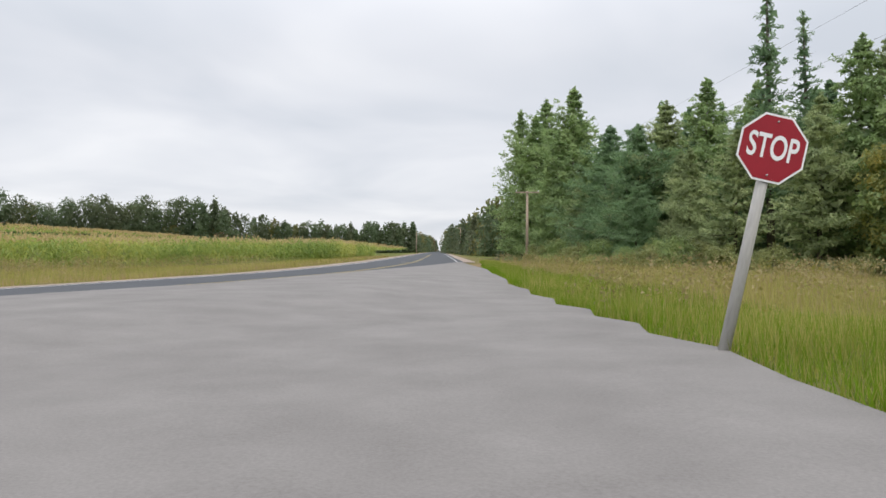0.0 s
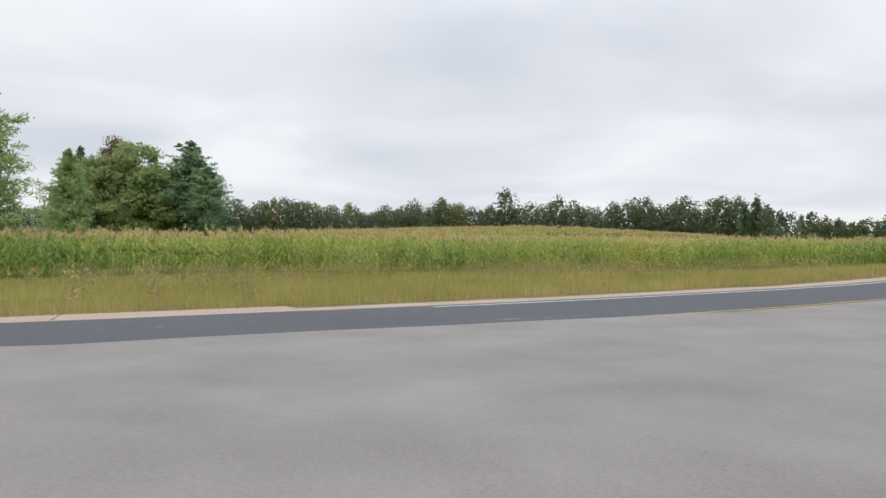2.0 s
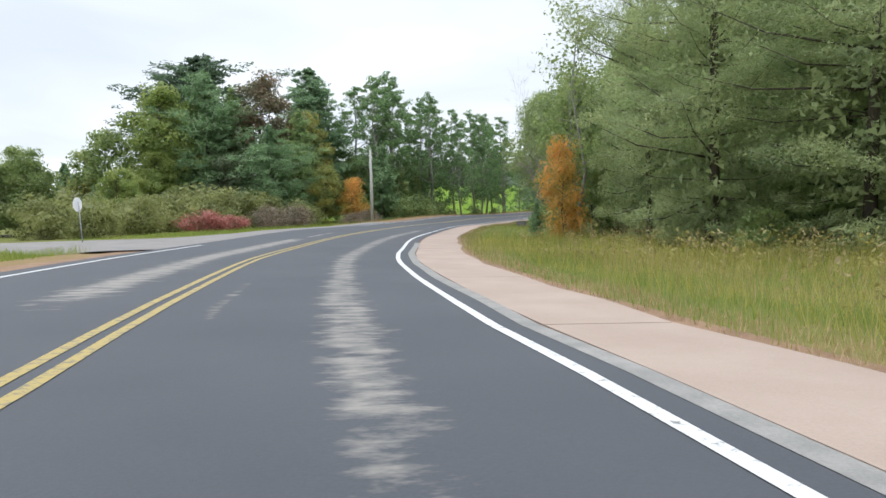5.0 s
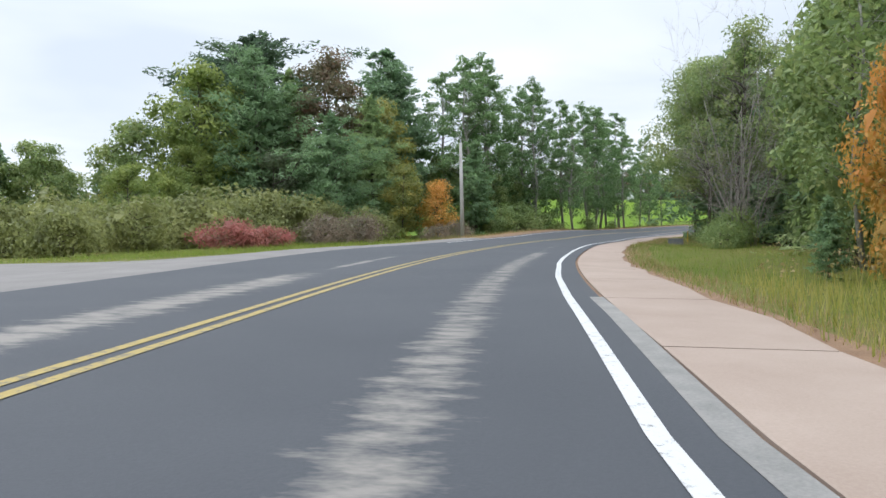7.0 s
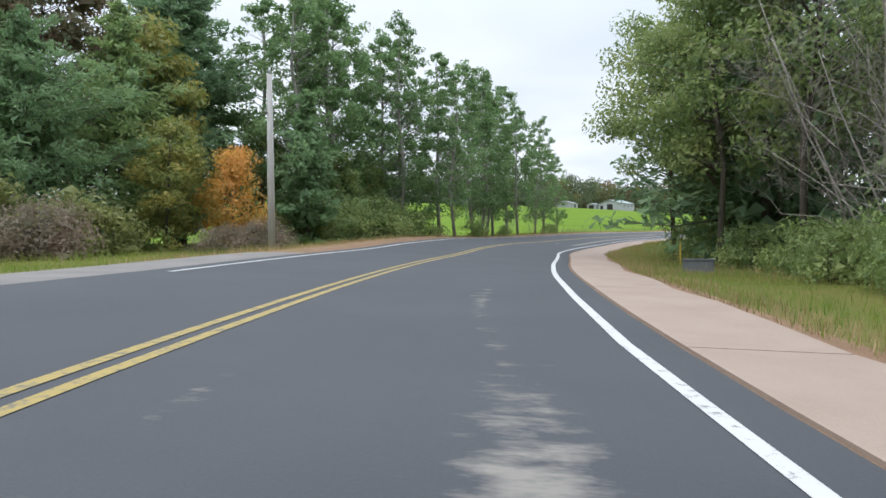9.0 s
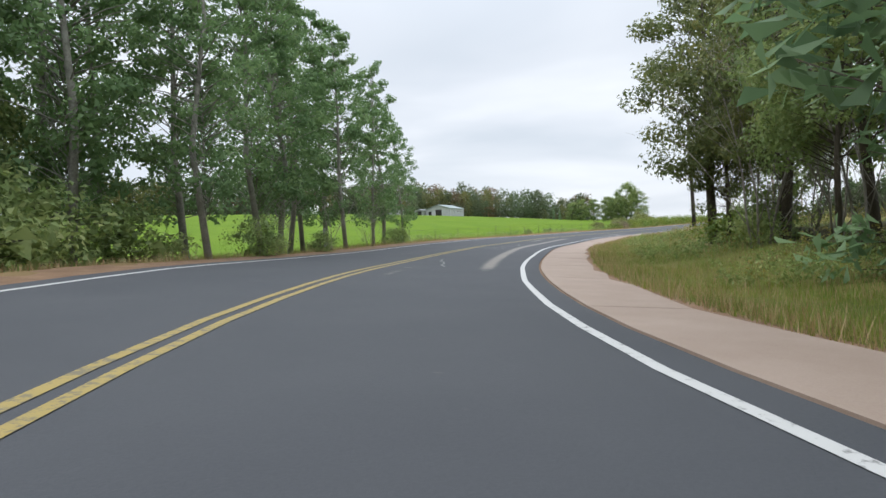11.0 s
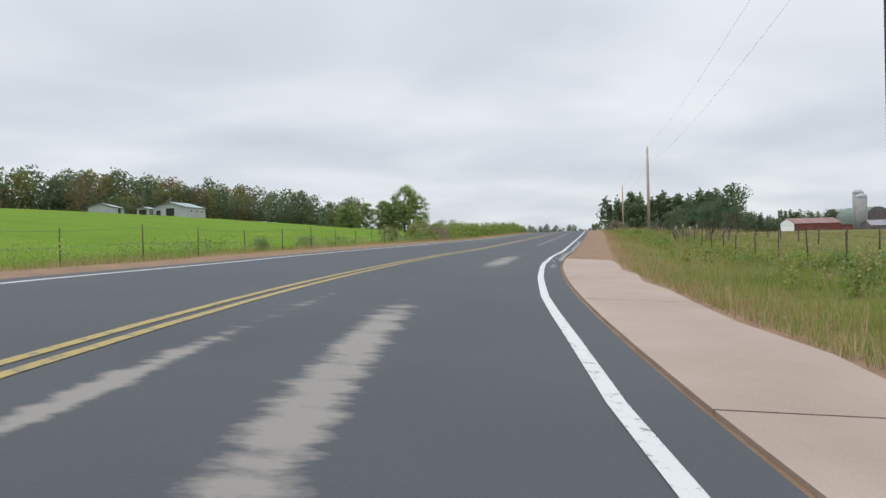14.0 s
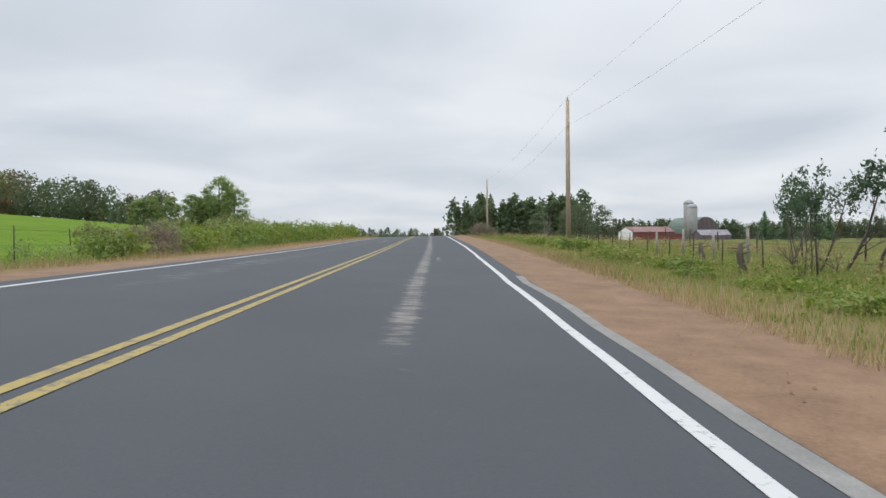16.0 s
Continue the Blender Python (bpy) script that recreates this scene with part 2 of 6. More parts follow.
M_ASPHALT = asphalt("worn_asphalt")
M_APRON = grainy("bleached_asphalt", (0.118, 0.109, 0.101), (0.196, 0.183, 0.171), 0.7, 40)
M_SLAB = grainy("tan_paved_shoulder", (0.229, 0.172, 0.136), (0.304, 0.241, 0.197), 0.8, 50)
M_WHITE = worn_paint("white_line_paint", (0.437, 0.437, 0.426), (0.123, 0.123, 0.118), 0.40)
M_YELLOW = worn_paint("yellow_line_paint", (0.28, 0.213, 0.0672), (0.134, 0.118, 0.0784), 0.46)
M_PATCH = grainy("pale_patch", (0.134, 0.132, 0.123), (0.235, 0.224, 0.207), 3, 40)
M_SCUFF = grainy("worn_pale_scuff", (0.07, 0.071, 0.074), (0.17, 0.165, 0.155), 2.2, 35, stretch=(1, 1, 1))
M_CRACK = grainy("pale_sealed_crack", (0.16, 0.16, 0.155), (0.26, 0.255, 0.245), 3, 40)
M_GRAVEL = grainy("rusty_gravel", (0.112, 0.062, 0.033), (0.235, 0.146, 0.085), 1.6, 25, bump=0.7)
M_GROUND = ground_material("turf_and_soil")
M_BARK = grainy("grey_brown_bark", (0.045, 0.036, 0.028), (0.15, 0.125, 0.10), 3, 20, bump=0.5, stretch=(1, 1, 0.25))
M_PALE_BARK = grainy("pale_aspen_bark", (0.12, 0.115, 0.09), (0.36, 0.35, 0.30), 2, 14, bump=0.3)
M_DEAD = grainy("bleached_dead_wood", (0.16, 0.14, 0.12), (0.36, 0.33, 0.29), 3, 20)
M_POLE = grainy("weathered_pole_wood", (0.25, 0.19, 0.14), (0.5, 0.4, 0.31), 1.5, 18, stretch=(1, 1, 0.15))
M_POLE_DARK = grainy("creosote_pole_wood", (0.03, 0.025, 0.022), (0.085, 0.07, 0.06), 1.5, 18, stretch=(1, 1, 0.15))
M_POLE_GREY = grainy("silvered_pole_wood", (0.30, 0.29, 0.27), (0.50, 0.48, 0.45), 1.5, 18, stretch=(1, 1, 0.15))
M_STEEL = grainy("galvanised_steel", (0.32, 0.33, 0.34), (0.5, 0.51, 0.52), 5, 30, rough=0.45, metal=0.6, bump=0.05)
M_RED = grainy("red_sign_sheeting", (0.24, 0.0096, 0.018), (0.3, 0.015, 0.027), 2, 60, rough=0.4, bump=0.0)
M_SIGNWHITE = grainy("white_sign_sheeting", (0.68, 0.68, 0.69), (0.8, 0.8, 0.8), 2, 60, rough=0.4, bump=0.0)
M_WIRE = grainy("weathered_cable", (0.05, 0.05, 0.055), (0.1, 0.1, 0.105), 2, 20, bump=0)
M_METALWALL = grainy("pale_metal_cladding", (0.3, 0.31, 0.315), (0.44, 0.445, 0.45), 0.4, 8, rough=0.6, bump=0.05)
M_GREENROOF = grainy("green_grey_metal_roof", (0.2, 0.235, 0.23), (0.29, 0.33, 0.325), 0.4, 8, rough=0.8, bump=0.05)
M_GREYROOF = grainy("grey_metal_roof", (0.22, 0.23, 0.245), (0.35, 0.36, 0.37), 0.4, 8, rough=0.5, bump=0.05)
# near-black that stands for the shade inside the barns' doorways
M_DARK = grainy("doorway_shade_dark", (0.015, 0.014, 0.013), (0.04, 0.036, 0.032), 1, 10, bump=0)
M_BARNRED = grainy("faded_red_boards", (0.12, 0.035, 0.032), (0.23, 0.075, 0.065), 0.5, 8)
M_HEADWALL = grainy("dark_grey_concrete", (0.1, 0.105, 0.11), (0.17, 0.175, 0.18), 0.4, 8, rough=0.6, bump=0.05)
M_ARCHROOF = grainy("faded_green_metal_roof", (0.085, 0.12, 0.1), (0.15, 0.185, 0.155), 0.3, 6, rough=0.7, bump=0.05)
M_OLDBOARD = grainy("weathered_brown_boards", (0.085, 0.07, 0.072), (0.17, 0.14, 0.14), 0.5, 8, stretch=(1, 1, 0.2))
M_SHEDROOF = grainy("weathered_purple_grey_roof", (0.15, 0.135, 0.155), (0.3, 0.285, 0.31), 0.25, 5, rough=0.7)
M_RUSTROOF = grainy("rusty_metal_roof", (0.12, 0.04, 0.034), (0.3, 0.21, 0.19), 0.22, 1.6, rough=0.7, stretch=(0.35, 1, 1))
M_CONCRETE = grainy("silo_concrete", (0.2, 0.2, 0.195), (0.32, 0.315, 0.30), 0.4, 8)
M_YPOST = grainy("yellow_plastic", (0.60, 0.42, 0.05), (0.75, 0.55, 0.1), 4, 30, bump=0)
M_GLASS = grainy("dark_window_glass", (0.03, 0.035, 0.04), (0.07, 0.08, 0.09), 1, 5, rough=0.1, bump=0)

PINE = leafy("pine_needles", [(0.128, 0.196, 0.08), (0.212, 0.305, 0.115), (0.292, 0.388, 0.146), (0.365, 0.452, 0.182)], 0.5, single=0.25)
PINE_DARK = leafy("dark_pine_needles", [(0.0942, 0.1643, 0.0914), (0.1714, 0.2711, 0.1294), (0.266, 0.3782, 0.1742)], 0.5, single=0.25)
PINE_DEEP = leafy("deep_green_pine_needles", [(0.0463, 0.0875, 0.0515), (0.0824, 0.1338, 0.07), (0.1236, 0.1853, 0.0927)], 0.5, single=0.25)
PINE_OLIVE = leafy("olive_pine_needles", [(0.151, 0.1946, 0.096), (0.3008, 0.361, 0.1562), (0.4928, 0.544, 0.2496)], 0.5, single=0.25)
PINE_BRIGHT = leafy("bright_pine_needles", [(0.0964, 0.1675, 0.0778), (0.1675, 0.269, 0.1167), (0.2538, 0.3705, 0.1723)], 0.5, single=0.25)
ASPEN = leafy("aspen_leaves", [(0.0873, 0.1602, 0.0649), (0.1538, 0.2523, 0.0937), (0.2611, 0.3712, 0.1517)], 0.5)
GREEN = leafy("broad_green_leaves", [(0.107, 0.1637, 0.0569), (0.2073, 0.2791, 0.0899), (0.381, 0.4086, 0.1473)], 0.5)
OLIVE = leafy("olive_yellow_leaves", [(0.1157, 0.1762, 0.0402), (0.214, 0.2746, 0.0649), (0.3417, 0.3752, 0.0946)], 0.5)
GOLD = leafy("golden_maple_leaves", [(0.13, 0.17, 0.05), (0.25, 0.25, 0.06), (0.52, 0.39, 0.07)], 0.5)
OLIVE_DULL = leafy("dull_olive_leaves", [(0.0726, 0.099, 0.037), (0.1452, 0.1782, 0.0594), (0.2508, 0.2442, 0.0726)], 0.5)
YELLOW = leafy("yellowing_leaves", [(0.115, 0.175, 0.05), (0.25, 0.268, 0.07), (0.46, 0.36, 0.075)], 0.5)
ORANGE = leafy("orange_leaves", [(0.22, 0.235, 0.055), (0.57, 0.32, 0.068), (0.68, 0.3, 0.08)], 0.5)
RUST = leafy("russet_leaves", [(0.1, 0.13, 0.06), (0.16, 0.135, 0.07), (0.23, 0.125, 0.085)], 0.5)
RED_LEAF = leafy("red_sumac_leaves", [(0.2, 0.15, 0.08), (0.33, 0.125, 0.1), (0.45, 0.165, 0.14)], 0.5)
BROWN_LEAF = leafy("brown_pink_leaves", [(0.12, 0.135, 0.07), (0.205, 0.165, 0.115), (0.3, 0.215, 0.165)], 0.5)
BUSH = leafy("grey_green_shrub_leaves", [(0.125, 0.15, 0.05), (0.235, 0.255, 0.085), (0.36, 0.36, 0.135)], 0.5)
GRASS = leafy("verge_grass", [(0.1535, 0.1841, 0.0288), (0.2651, 0.2651, 0.0512), (0.372, 0.3348, 0.0884), (0.4557, 0.372, 0.1348)], 0.5, patch=0.25, single=0.5)
LUSH = leafy("lush_roadside_grass", [(0.081, 0.1512, 0.018), (0.135, 0.2088, 0.0252), (0.2115, 0.2475, 0.0405), (0.2835, 0.2628, 0.0765)], 0.45, patch=0.25, single=0.45)
STRAW = leafy("dry_grass", [(0.2033, 0.1582, 0.0647), (0.3505, 0.2502, 0.1205), (0.4241, 0.3229, 0.1757)], 0.3, patch=0.1)
CORN_LEAF = leafy("corn_leaves", [(0.09, 0.17, 0.034), (0.19, 0.28, 0.05), (0.35, 0.38, 0.078), (0.52, 0.44, 0.12)], 0.5, patch=0.12, single=0.35)
TASSEL = leafy("corn_tassels", [(0.42, 0.31, 0.14), (0.56, 0.43, 0.22)], 0.4)
FAR_DARK = leafy("distant_dark_leaves", [(0.0779, 0.1166, 0.0586), (0.1095, 0.1532, 0.071), (0.1386, 0.1892, 0.0844)], 0.5, patch=0.09, single=0.2)
FAR_GREEN = leafy("distant_green_leaves", [(0.071, 0.0984, 0.055), (0.1095, 0.1389, 0.0673), (0.1588, 0.1728, 0.086)], 0.5, patch=0.09, single=0.2)
FAR_OLIVE = leafy("distant_olive_leaves", [(0.1047, 0.121, 0.0448), (0.1677, 0.173, 0.0549), (0.2404, 0.205, 0.0648)], 0.5, patch=0.09, single=0.2)
FAR_RUST = leafy("distant_russet_leaves", [(0.0865, 0.089, 0.0448), (0.1643, 0.1106, 0.0549), (0.2249, 0.1462, 0.0597)], 0.5, patch=0.09, single=0.25)
GOLDENROD = leafy("faded_goldenrod", [(0.17, 0.17, 0.05), (0.27, 0.24, 0.06), (0.34, 0.28, 0.065)], 0.4)
SEED_HEAD = leafy("tan_seed_heads", [(0.2, 0.16, 0.07), (0.32, 0.25, 0.11), (0.42, 0.34, 0.17)], 0.4)
HAY = leafy("mown_hay_tufts", [(0.092, 0.168, 0.011), (0.142, 0.232, 0.015), (0.2, 0.272, 0.023)], 0.45, patch=0.1, single=0.4, gloss=0.1)


# ---- helpers for meshes ----
def raw(name, verts, faces, mats, index=None, smooth=False):
    me = bpy.data.meshes.new(name)
    me.from_pydata(verts if isinstance(verts, list) else verts.tolist(), [], faces if isinstance(faces, list) else faces.tolist())
    for m in mats if isinstance(mats, (list, tuple)) else [mats]:
        me.materials.append(m)
    if index is not None:
        me.polygons.foreach_set("material_index", index)
    if smooth:
        me.polygons.foreach_set("use_smooth", [True] * len(me.polygons))
    me.update()
    return me


def part(name, bm, mat, parent, label=""):
    """Links a bmesh or a mesh as one object under a thing or a part."""
    if isinstance(bm, bmesh.types.BMesh):
        me = bpy.data.meshes.new(name)
        bm.to_mesh(me)
        bm.free()
        me.materials.append(mat)
    else:
        me = bm
    ob = new(name, me)
    ob.parent = parent
    return tagged(ob, label=label) if label else ob


def thing(name, m, label, category, group="", kind=""):
    ob = new(name)
    ob.empty_display_size = 0.3
    ob.matrix_world = m
    return tagged(ob, label, category, group, kind)


def box(bm, cx, cy, cz, sx, sy, sz, bevel=0.0, m=None):
    r = bmesh.ops.create_cube(bm, size=1.0, matrix=(m or Matrix()) @ Matrix.Translation((cx, cy, cz)) @ Matrix.Diagonal((sx, sy, sz, 1)))
    if bevel:
        edges = {e for v in r["verts"] for e in v.link_edges}
        bmesh.ops.bevel(bm, geom=list(edges), offset=bevel, segments=2, affect="EDGES")
    return bm


def tube(points, radii, sides=6):
    """Vertices and faces of a tapered tube along points."""
    pts = [Vector(p) for p in points]
    verts, faces = [], []
    for i, (p, r) in enumerate(zip(pts, radii)):
        d = (pts[min(i + 1, len(pts) - 1)] - pts[max(i - 1, 0)]).normalized()
        a = d.orthogonal().normalized() if abs(d.z) < 0.95 else Vector((1, 0, 0))
        a = (a - d * a.dot(d)).normalized()
        b = d.cross(a)
        for k in range(sides):
            w = 2 * math.pi * k / sides
            verts.append(tuple(p + (a * math.cos(w) + b * math.sin(w)) * r))
    for i in range(len(pts) - 1):
        for k in range(sides):
            k2 = (k + 1) % sides
            faces.append((i * sides + k, i * sides + k2, (i + 1) * sides + k2, (i + 1) * sides + k))
    faces.append(tuple(range(sides))[::-1])
    faces.append(tuple((len(pts) - 1) * sides + k for k in range(sides)))
    return verts, faces


class Sticks:
    """Collects tubes into one mesh."""

    def __init__(self):
        self.v, self.f = [], []

    def add(self, points, radii, sides=6):
        v, f = tube(points, radii, sides)
        o = len(self.v)
        self.v += v
        self.f += [tuple(i + o for i in q) for q in f]

    def mesh(self, name, mat):
        return raw(name, self.v, self.f, mat, smooth=True)


def smooth_step(a, b, x):
    t = np.clip((np.asarray(x, float) - a) / (b - a), 0, 1)
    return t * t * (3 - 2 * t)


# ---- the road's line: x, y, height of the centre, banking (left edge up) ----
LINE = [
    (-1.6, 1500, 0, 0), (-1.9, 700, 0, 0), (-2, 300, 0, 0), (-2.1, 160, 0, 0), (-2.1, 95, 0, 0), (-2.3, 62, 0, 0),
    (-4, 36, 0, 0.01), (-6.84, 22.14, -0.006, 0.012), (-10.31, 13.24, -0.036, 0.022), (-14.49, 6.22, -0.123, 0.032), (-18.09, 1.36, -0.2, 0.036), (-21.99, -4.76, -0.268, 0.038),
    (-27.89, -13.19, -0.316, 0.035), (-31.66, -17.53, -0.319, 0.033), (-36.03, -22.36, -0.312, 0.032), (-40.42, -26.88, -0.306, 0.042), (-45.22, -31.49, -0.311, 0.053), (-50.41, -36.01, -0.315, 0.044),
    (-55.89, -40.41, -0.308, 0.036), (-61.93, -44.86, -0.309, 0.046)]  # the straight and the first half of the bend
LINE += [
    (-68.46, -49.21, -0.309, 0.055), (-75.11, -53.58, -0.239, 0.069), (-82.13, -57.24, -0.179, 0.082), (-89.68, -60.54, -0.188, 0.071), (-97.79, -63.43, -0.127, 0.055), (-106.15, -66.18, -0.072, 0.061),
    (-114.94, -68.23, -0.018, 0.067), (-123.57, -69.59, 0.082, 0.058), (-132.2, -70.39, 0.122, 0.05), (-141, -70.71, 0.163, 0.052), (-150, -70.67, 0.203, 0.053), (-166, -70.64, 0.371, 0.031),
    (-185, -70.59, 0.609, 0.003), (-205, -70.69, 0.868, -0.006), (-230, -70.83, 1.137, -0.015), (-255, -70.98, 1.287, -0.015), (-290, -71.08, 1.187, -0.015), (-340, -71.28, 0.687, -0.015),
    (-450, -72.3, -0.6, 0), (-900, -74, -2, 0), (-1500, -76, -3, 0)]  # the rest of the bend and the last straight


def spline(rows, step):
    r = np.array(rows, float)
    out = []
    for i in range(len(r) - 1):
        a, b, c, d = r[max(i - 1, 0)], r[i], r[i + 1], r[min(i + 2, len(r) - 1)]
        n = max(1, int(np.hypot(*(c - b)[:2]) / step))
        h = np.hypot(*(c - b)[:2])
        ma = (c - a) / max(np.hypot(*(c - a)[:2]), 1e-6) * h
        mb = (d - b) / max(np.hypot(*(d - b)[:2]), 1e-6) * h
        for k in range(n):
            u = k / n
            out.append((2 * u**3 - 3 * u * u + 1) * b + (u**3 - 2 * u * u + u) * ma + (-2 * u**3 + 3 * u * u) * c + (u**3 - u * u) * mb)
    out.append(r[-1])
    return np.array(out)


ROAD = spline(LINE, 2.0)
_d = np.gradient(ROAD[:, :2], axis=0)
_d /= np.linalg.norm(_d, axis=1, keepdims=True)
RIGHT = np.stack([_d[:, 1], -_d[:, 0]], 1)  # to the right of one who drives this way
ALONG = np.r_[0, np.cumsum(np.hypot(*np.diff(ROAD[:, :2], axis=0).T))]
HALF, SHOULDER = 3.73, 5.8


def beside(i, u, dz=0.0):
    """A point on the road's surface, u metres to the right of the centre at its i-th place."""
    x, y, z, b = ROAD[i]
    return (x + RIGHT[i, 0] * u, y + RIGHT[i, 1] * u, z - b * u + dz)


def nearest(x, y):
    """For arrays of places: index of the nearest road point, distance to the right, distance."""
    x, y = np.atleast_1d(np.asarray(x, float)), np.atleast_1d(np.asarray(y, float))
    idx = np.zeros(len(x), int)
    for s in range(0, len(x), 4000):
        q = slice(s, s + 4000)
        idx[q] = ((x[q, None] - ROAD[None, :, 0]) ** 2 + (y[q, None] - ROAD[None, :, 1]) ** 2).argmin(1)
    dx, dy = x - ROAD[idx, 0], y - ROAD[idx, 1]
    return idx, dx * RIGHT[idx, 0] + dy * RIGHT[idx, 1], np.hypot(dx, dy)


def near_i(x, y):
    return int(nearest(x, y)[0][0])


def bumps(x, y):
    return 0.5 * np.sin(x * 0.21 + 1.3 * np.sin(y * 0.13)) + 0.5 * np.sin(y * 0.17 + 0.8 * np.sin(x * 0.19))


def ground_z(x, y, under_road=True):
    x, y = np.atleast_1d(np.asarray(x, float)), np.atleast_1d(np.asarray(y, float))
    i, u, d = nearest(x, y)
    edge = np.clip(u, -SHOULDER, SHOULDER)
    z = ROAD[i, 2] - ROAD[i, 3] * edge * np.where(d < 14, 1, smooth_step(40, 14, d))
    z = z - 0.22 * smooth_step(SHOULDER - 0.3, 9, d)
    # hay field that climbs to the farm; lower pasture; corn in a shallow dip
    left = smooth_step(-4, -10, u)
    z = z + 9.8 * left * smooth_step(10, 150, d) * smooth_step(-62, -120, x)
    z = z - 0.9 * (1 - left) * smooth_step(20, 300, d) * smooth_step(-100, -170, x)
    z = z - (1 - left) * np.maximum(ROAD[i, 2], 0) * smooth_step(7, 38, d) * smooth_step(-135, -160, x)
    z = z - 0.35 * smooth_step(8, 28, d) * (y > 5) * (x < -6) * (x > -200)
    z = z + 6.3 * smooth_step(30, 150, d) * smooth_step(85, 200, y) * smooth_step(-340, -250, x) * (x < -6)
    z = z + 0.9 * (1 - left) * smooth_step(7, 15, d) * smooth_step(-84, -94, x) * smooth_step(-134, -116, x) * (u > 0)
    z = z + 0.10 * bumps(x, y) * smooth_step(7, 18, d)
    if under_road:
        z = z - 0.12 * np.where(u > 0, smooth_step(SHOULDER + 0.7, SHOULDER + 0.2, d), smooth_step(SHOULDER + 0.1, SHOULDER - 0.5, d))
        z = z - 0.05 * in_apron(x, y)
    return z


def inside(px, py, poly):
    px, py = np.atleast_1d(np.asarray(px, float)), np.atleast_1d(np.asarray(py, float))
    hit = np.zeros(len(px), bool)
    n = len(poly)
    for k in range(n):
        (x1, y1), (x2, y2) = poly[k], poly[(k + 1) % n]
        c = (y1 > py) != (y2 > py)
        with np.errstate(divide="ignore", invalid="ignore"):
            xc = (x2 - x1) * (py - y1) / (y2 - y1 + 1e-12) + x1
        hit ^= c & (px < xc)
    return hit


SIDE_ROAD = [(-6, -140), (3.0, -140), (3.0, -60), (3.0, -20), (2.85, 6), (3.05, 8), (2.7, 9.6), (2.95, 11), (2.6, 12.4), (2.85, 14), (2.45, 15.6), (2.7, 17.5), (2.4, 19.5), (2.65, 22), (2.3, 25), (2.55, 28), (2.3, 33), (2.45, 38), (2.2, 45), (1.9, 66), (-0.5, 50), (-4.0, 33), (-6.5, 22), (-11, 12), (-17, 3.0), (-20, -4), (-15, -14), (-9, -30), (-6, -60)]
CROSS_ROAD = [(-31, -20), (-37, -26.5), (-46, -35.5), (-56, -44.3), (-62.5, -49.6), (-60, -51.0), (-54, -49.2), (-48, -46.6), (-42, -40.8), (-36, -36.5), (-31, -40), (-24, -52), (-14, -70), (-7, -70), (-18, -48), (-25, -34), (-26, -20)]


def in_apron(x, y):
    return (inside(x, y, SIDE_ROAD) | inside(x, y, CROSS_ROAD)).astype(float)


CORN = [(-51, 18), (-38.5, 36), (-27, 58), (-15.5, 89), (-13.5, 92), (-13, 150), (-13, 300), (-60, 285), (-110, 300), (-190, 250), (-205, 180), (-150, 110), (-95, 48), (-62, 27)]
WOODS = [
    [(-40, 2), (-43, -12), (-50, -20), (-62, -27), (-74, -38), (-88, -46), (-99, -52), (-108, -48), (-95, -20), (-80, 5), (-72, 32), (-62, 24), (-50, 14)],
    [(36, 10), (9.5, 76), (7, 110), (12, 150), (90, 160), (120, 0)],
    [(-36, -72), (-52, -64), (-66, -60), (-80, -66), (-100, -72), (-110, -78), (-90, -84), (-60, -98), (-36, -98)]]

# ---- ground: one sheet to the horizon ----
def lines(lo, hi, fine, reach):
    mid = list(np.arange(lo, hi + 0.01, fine))
    out, s, p = [], fine, hi
    while p < reach:
        s *= 1.25
        p += s
        out.append(p)
    low, s, p = [], fine, lo
    while p > -reach:
        s *= 1.25
        p -= s
        low.append(p)
    return np.array(low[::-1] + mid + out)


gx, gy = lines(-262, 40, 1.9, 2600), lines(-130, 110, 1.9, 2600)
GX, GY = np.meshgrid(gx, gy)
fx, fy = GX.ravel(), GY.ravel()
fz = ground_z(fx, fy)
nx, ny = len(gx), len(gy)
ii = np.arange(nx * ny).reshape(ny, nx)
quads = np.stack([ii[:-1, :-1], ii[:-1, 1:], ii[1:, 1:], ii[1:, :-1]], -1).reshape(-1, 4)
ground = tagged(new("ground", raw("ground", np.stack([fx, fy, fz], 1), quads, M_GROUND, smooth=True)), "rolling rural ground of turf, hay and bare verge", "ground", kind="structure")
gi, gu, gd = nearest(fx, fy)
zone = np.zeros((nx * ny, 4), np.float32)
zone[:, 3] = 1
zone[:, 0] = smooth_step(-11, -14, gu) * smooth_step(-66, -74, fx) * (fy < -60)
slabs = (gu > 0) & (gi > near_i(-2.2, 60)) & (fx > -142)
zone[:, 1] = np.where(slabs, np.where(fx < -88, 0.75 * smooth_step(8.0, 6.4, gd), 0.6 * smooth_step(7.2, 6.2, gd)), smooth_step(9.0, 6.3, gd) * (1 - 0.55 * (fy > 60)))
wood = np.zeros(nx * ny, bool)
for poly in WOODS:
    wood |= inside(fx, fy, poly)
# blue mask: darkens the ground under the woods, shade as colour
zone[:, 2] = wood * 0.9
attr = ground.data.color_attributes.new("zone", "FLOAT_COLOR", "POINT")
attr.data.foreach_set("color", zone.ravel())


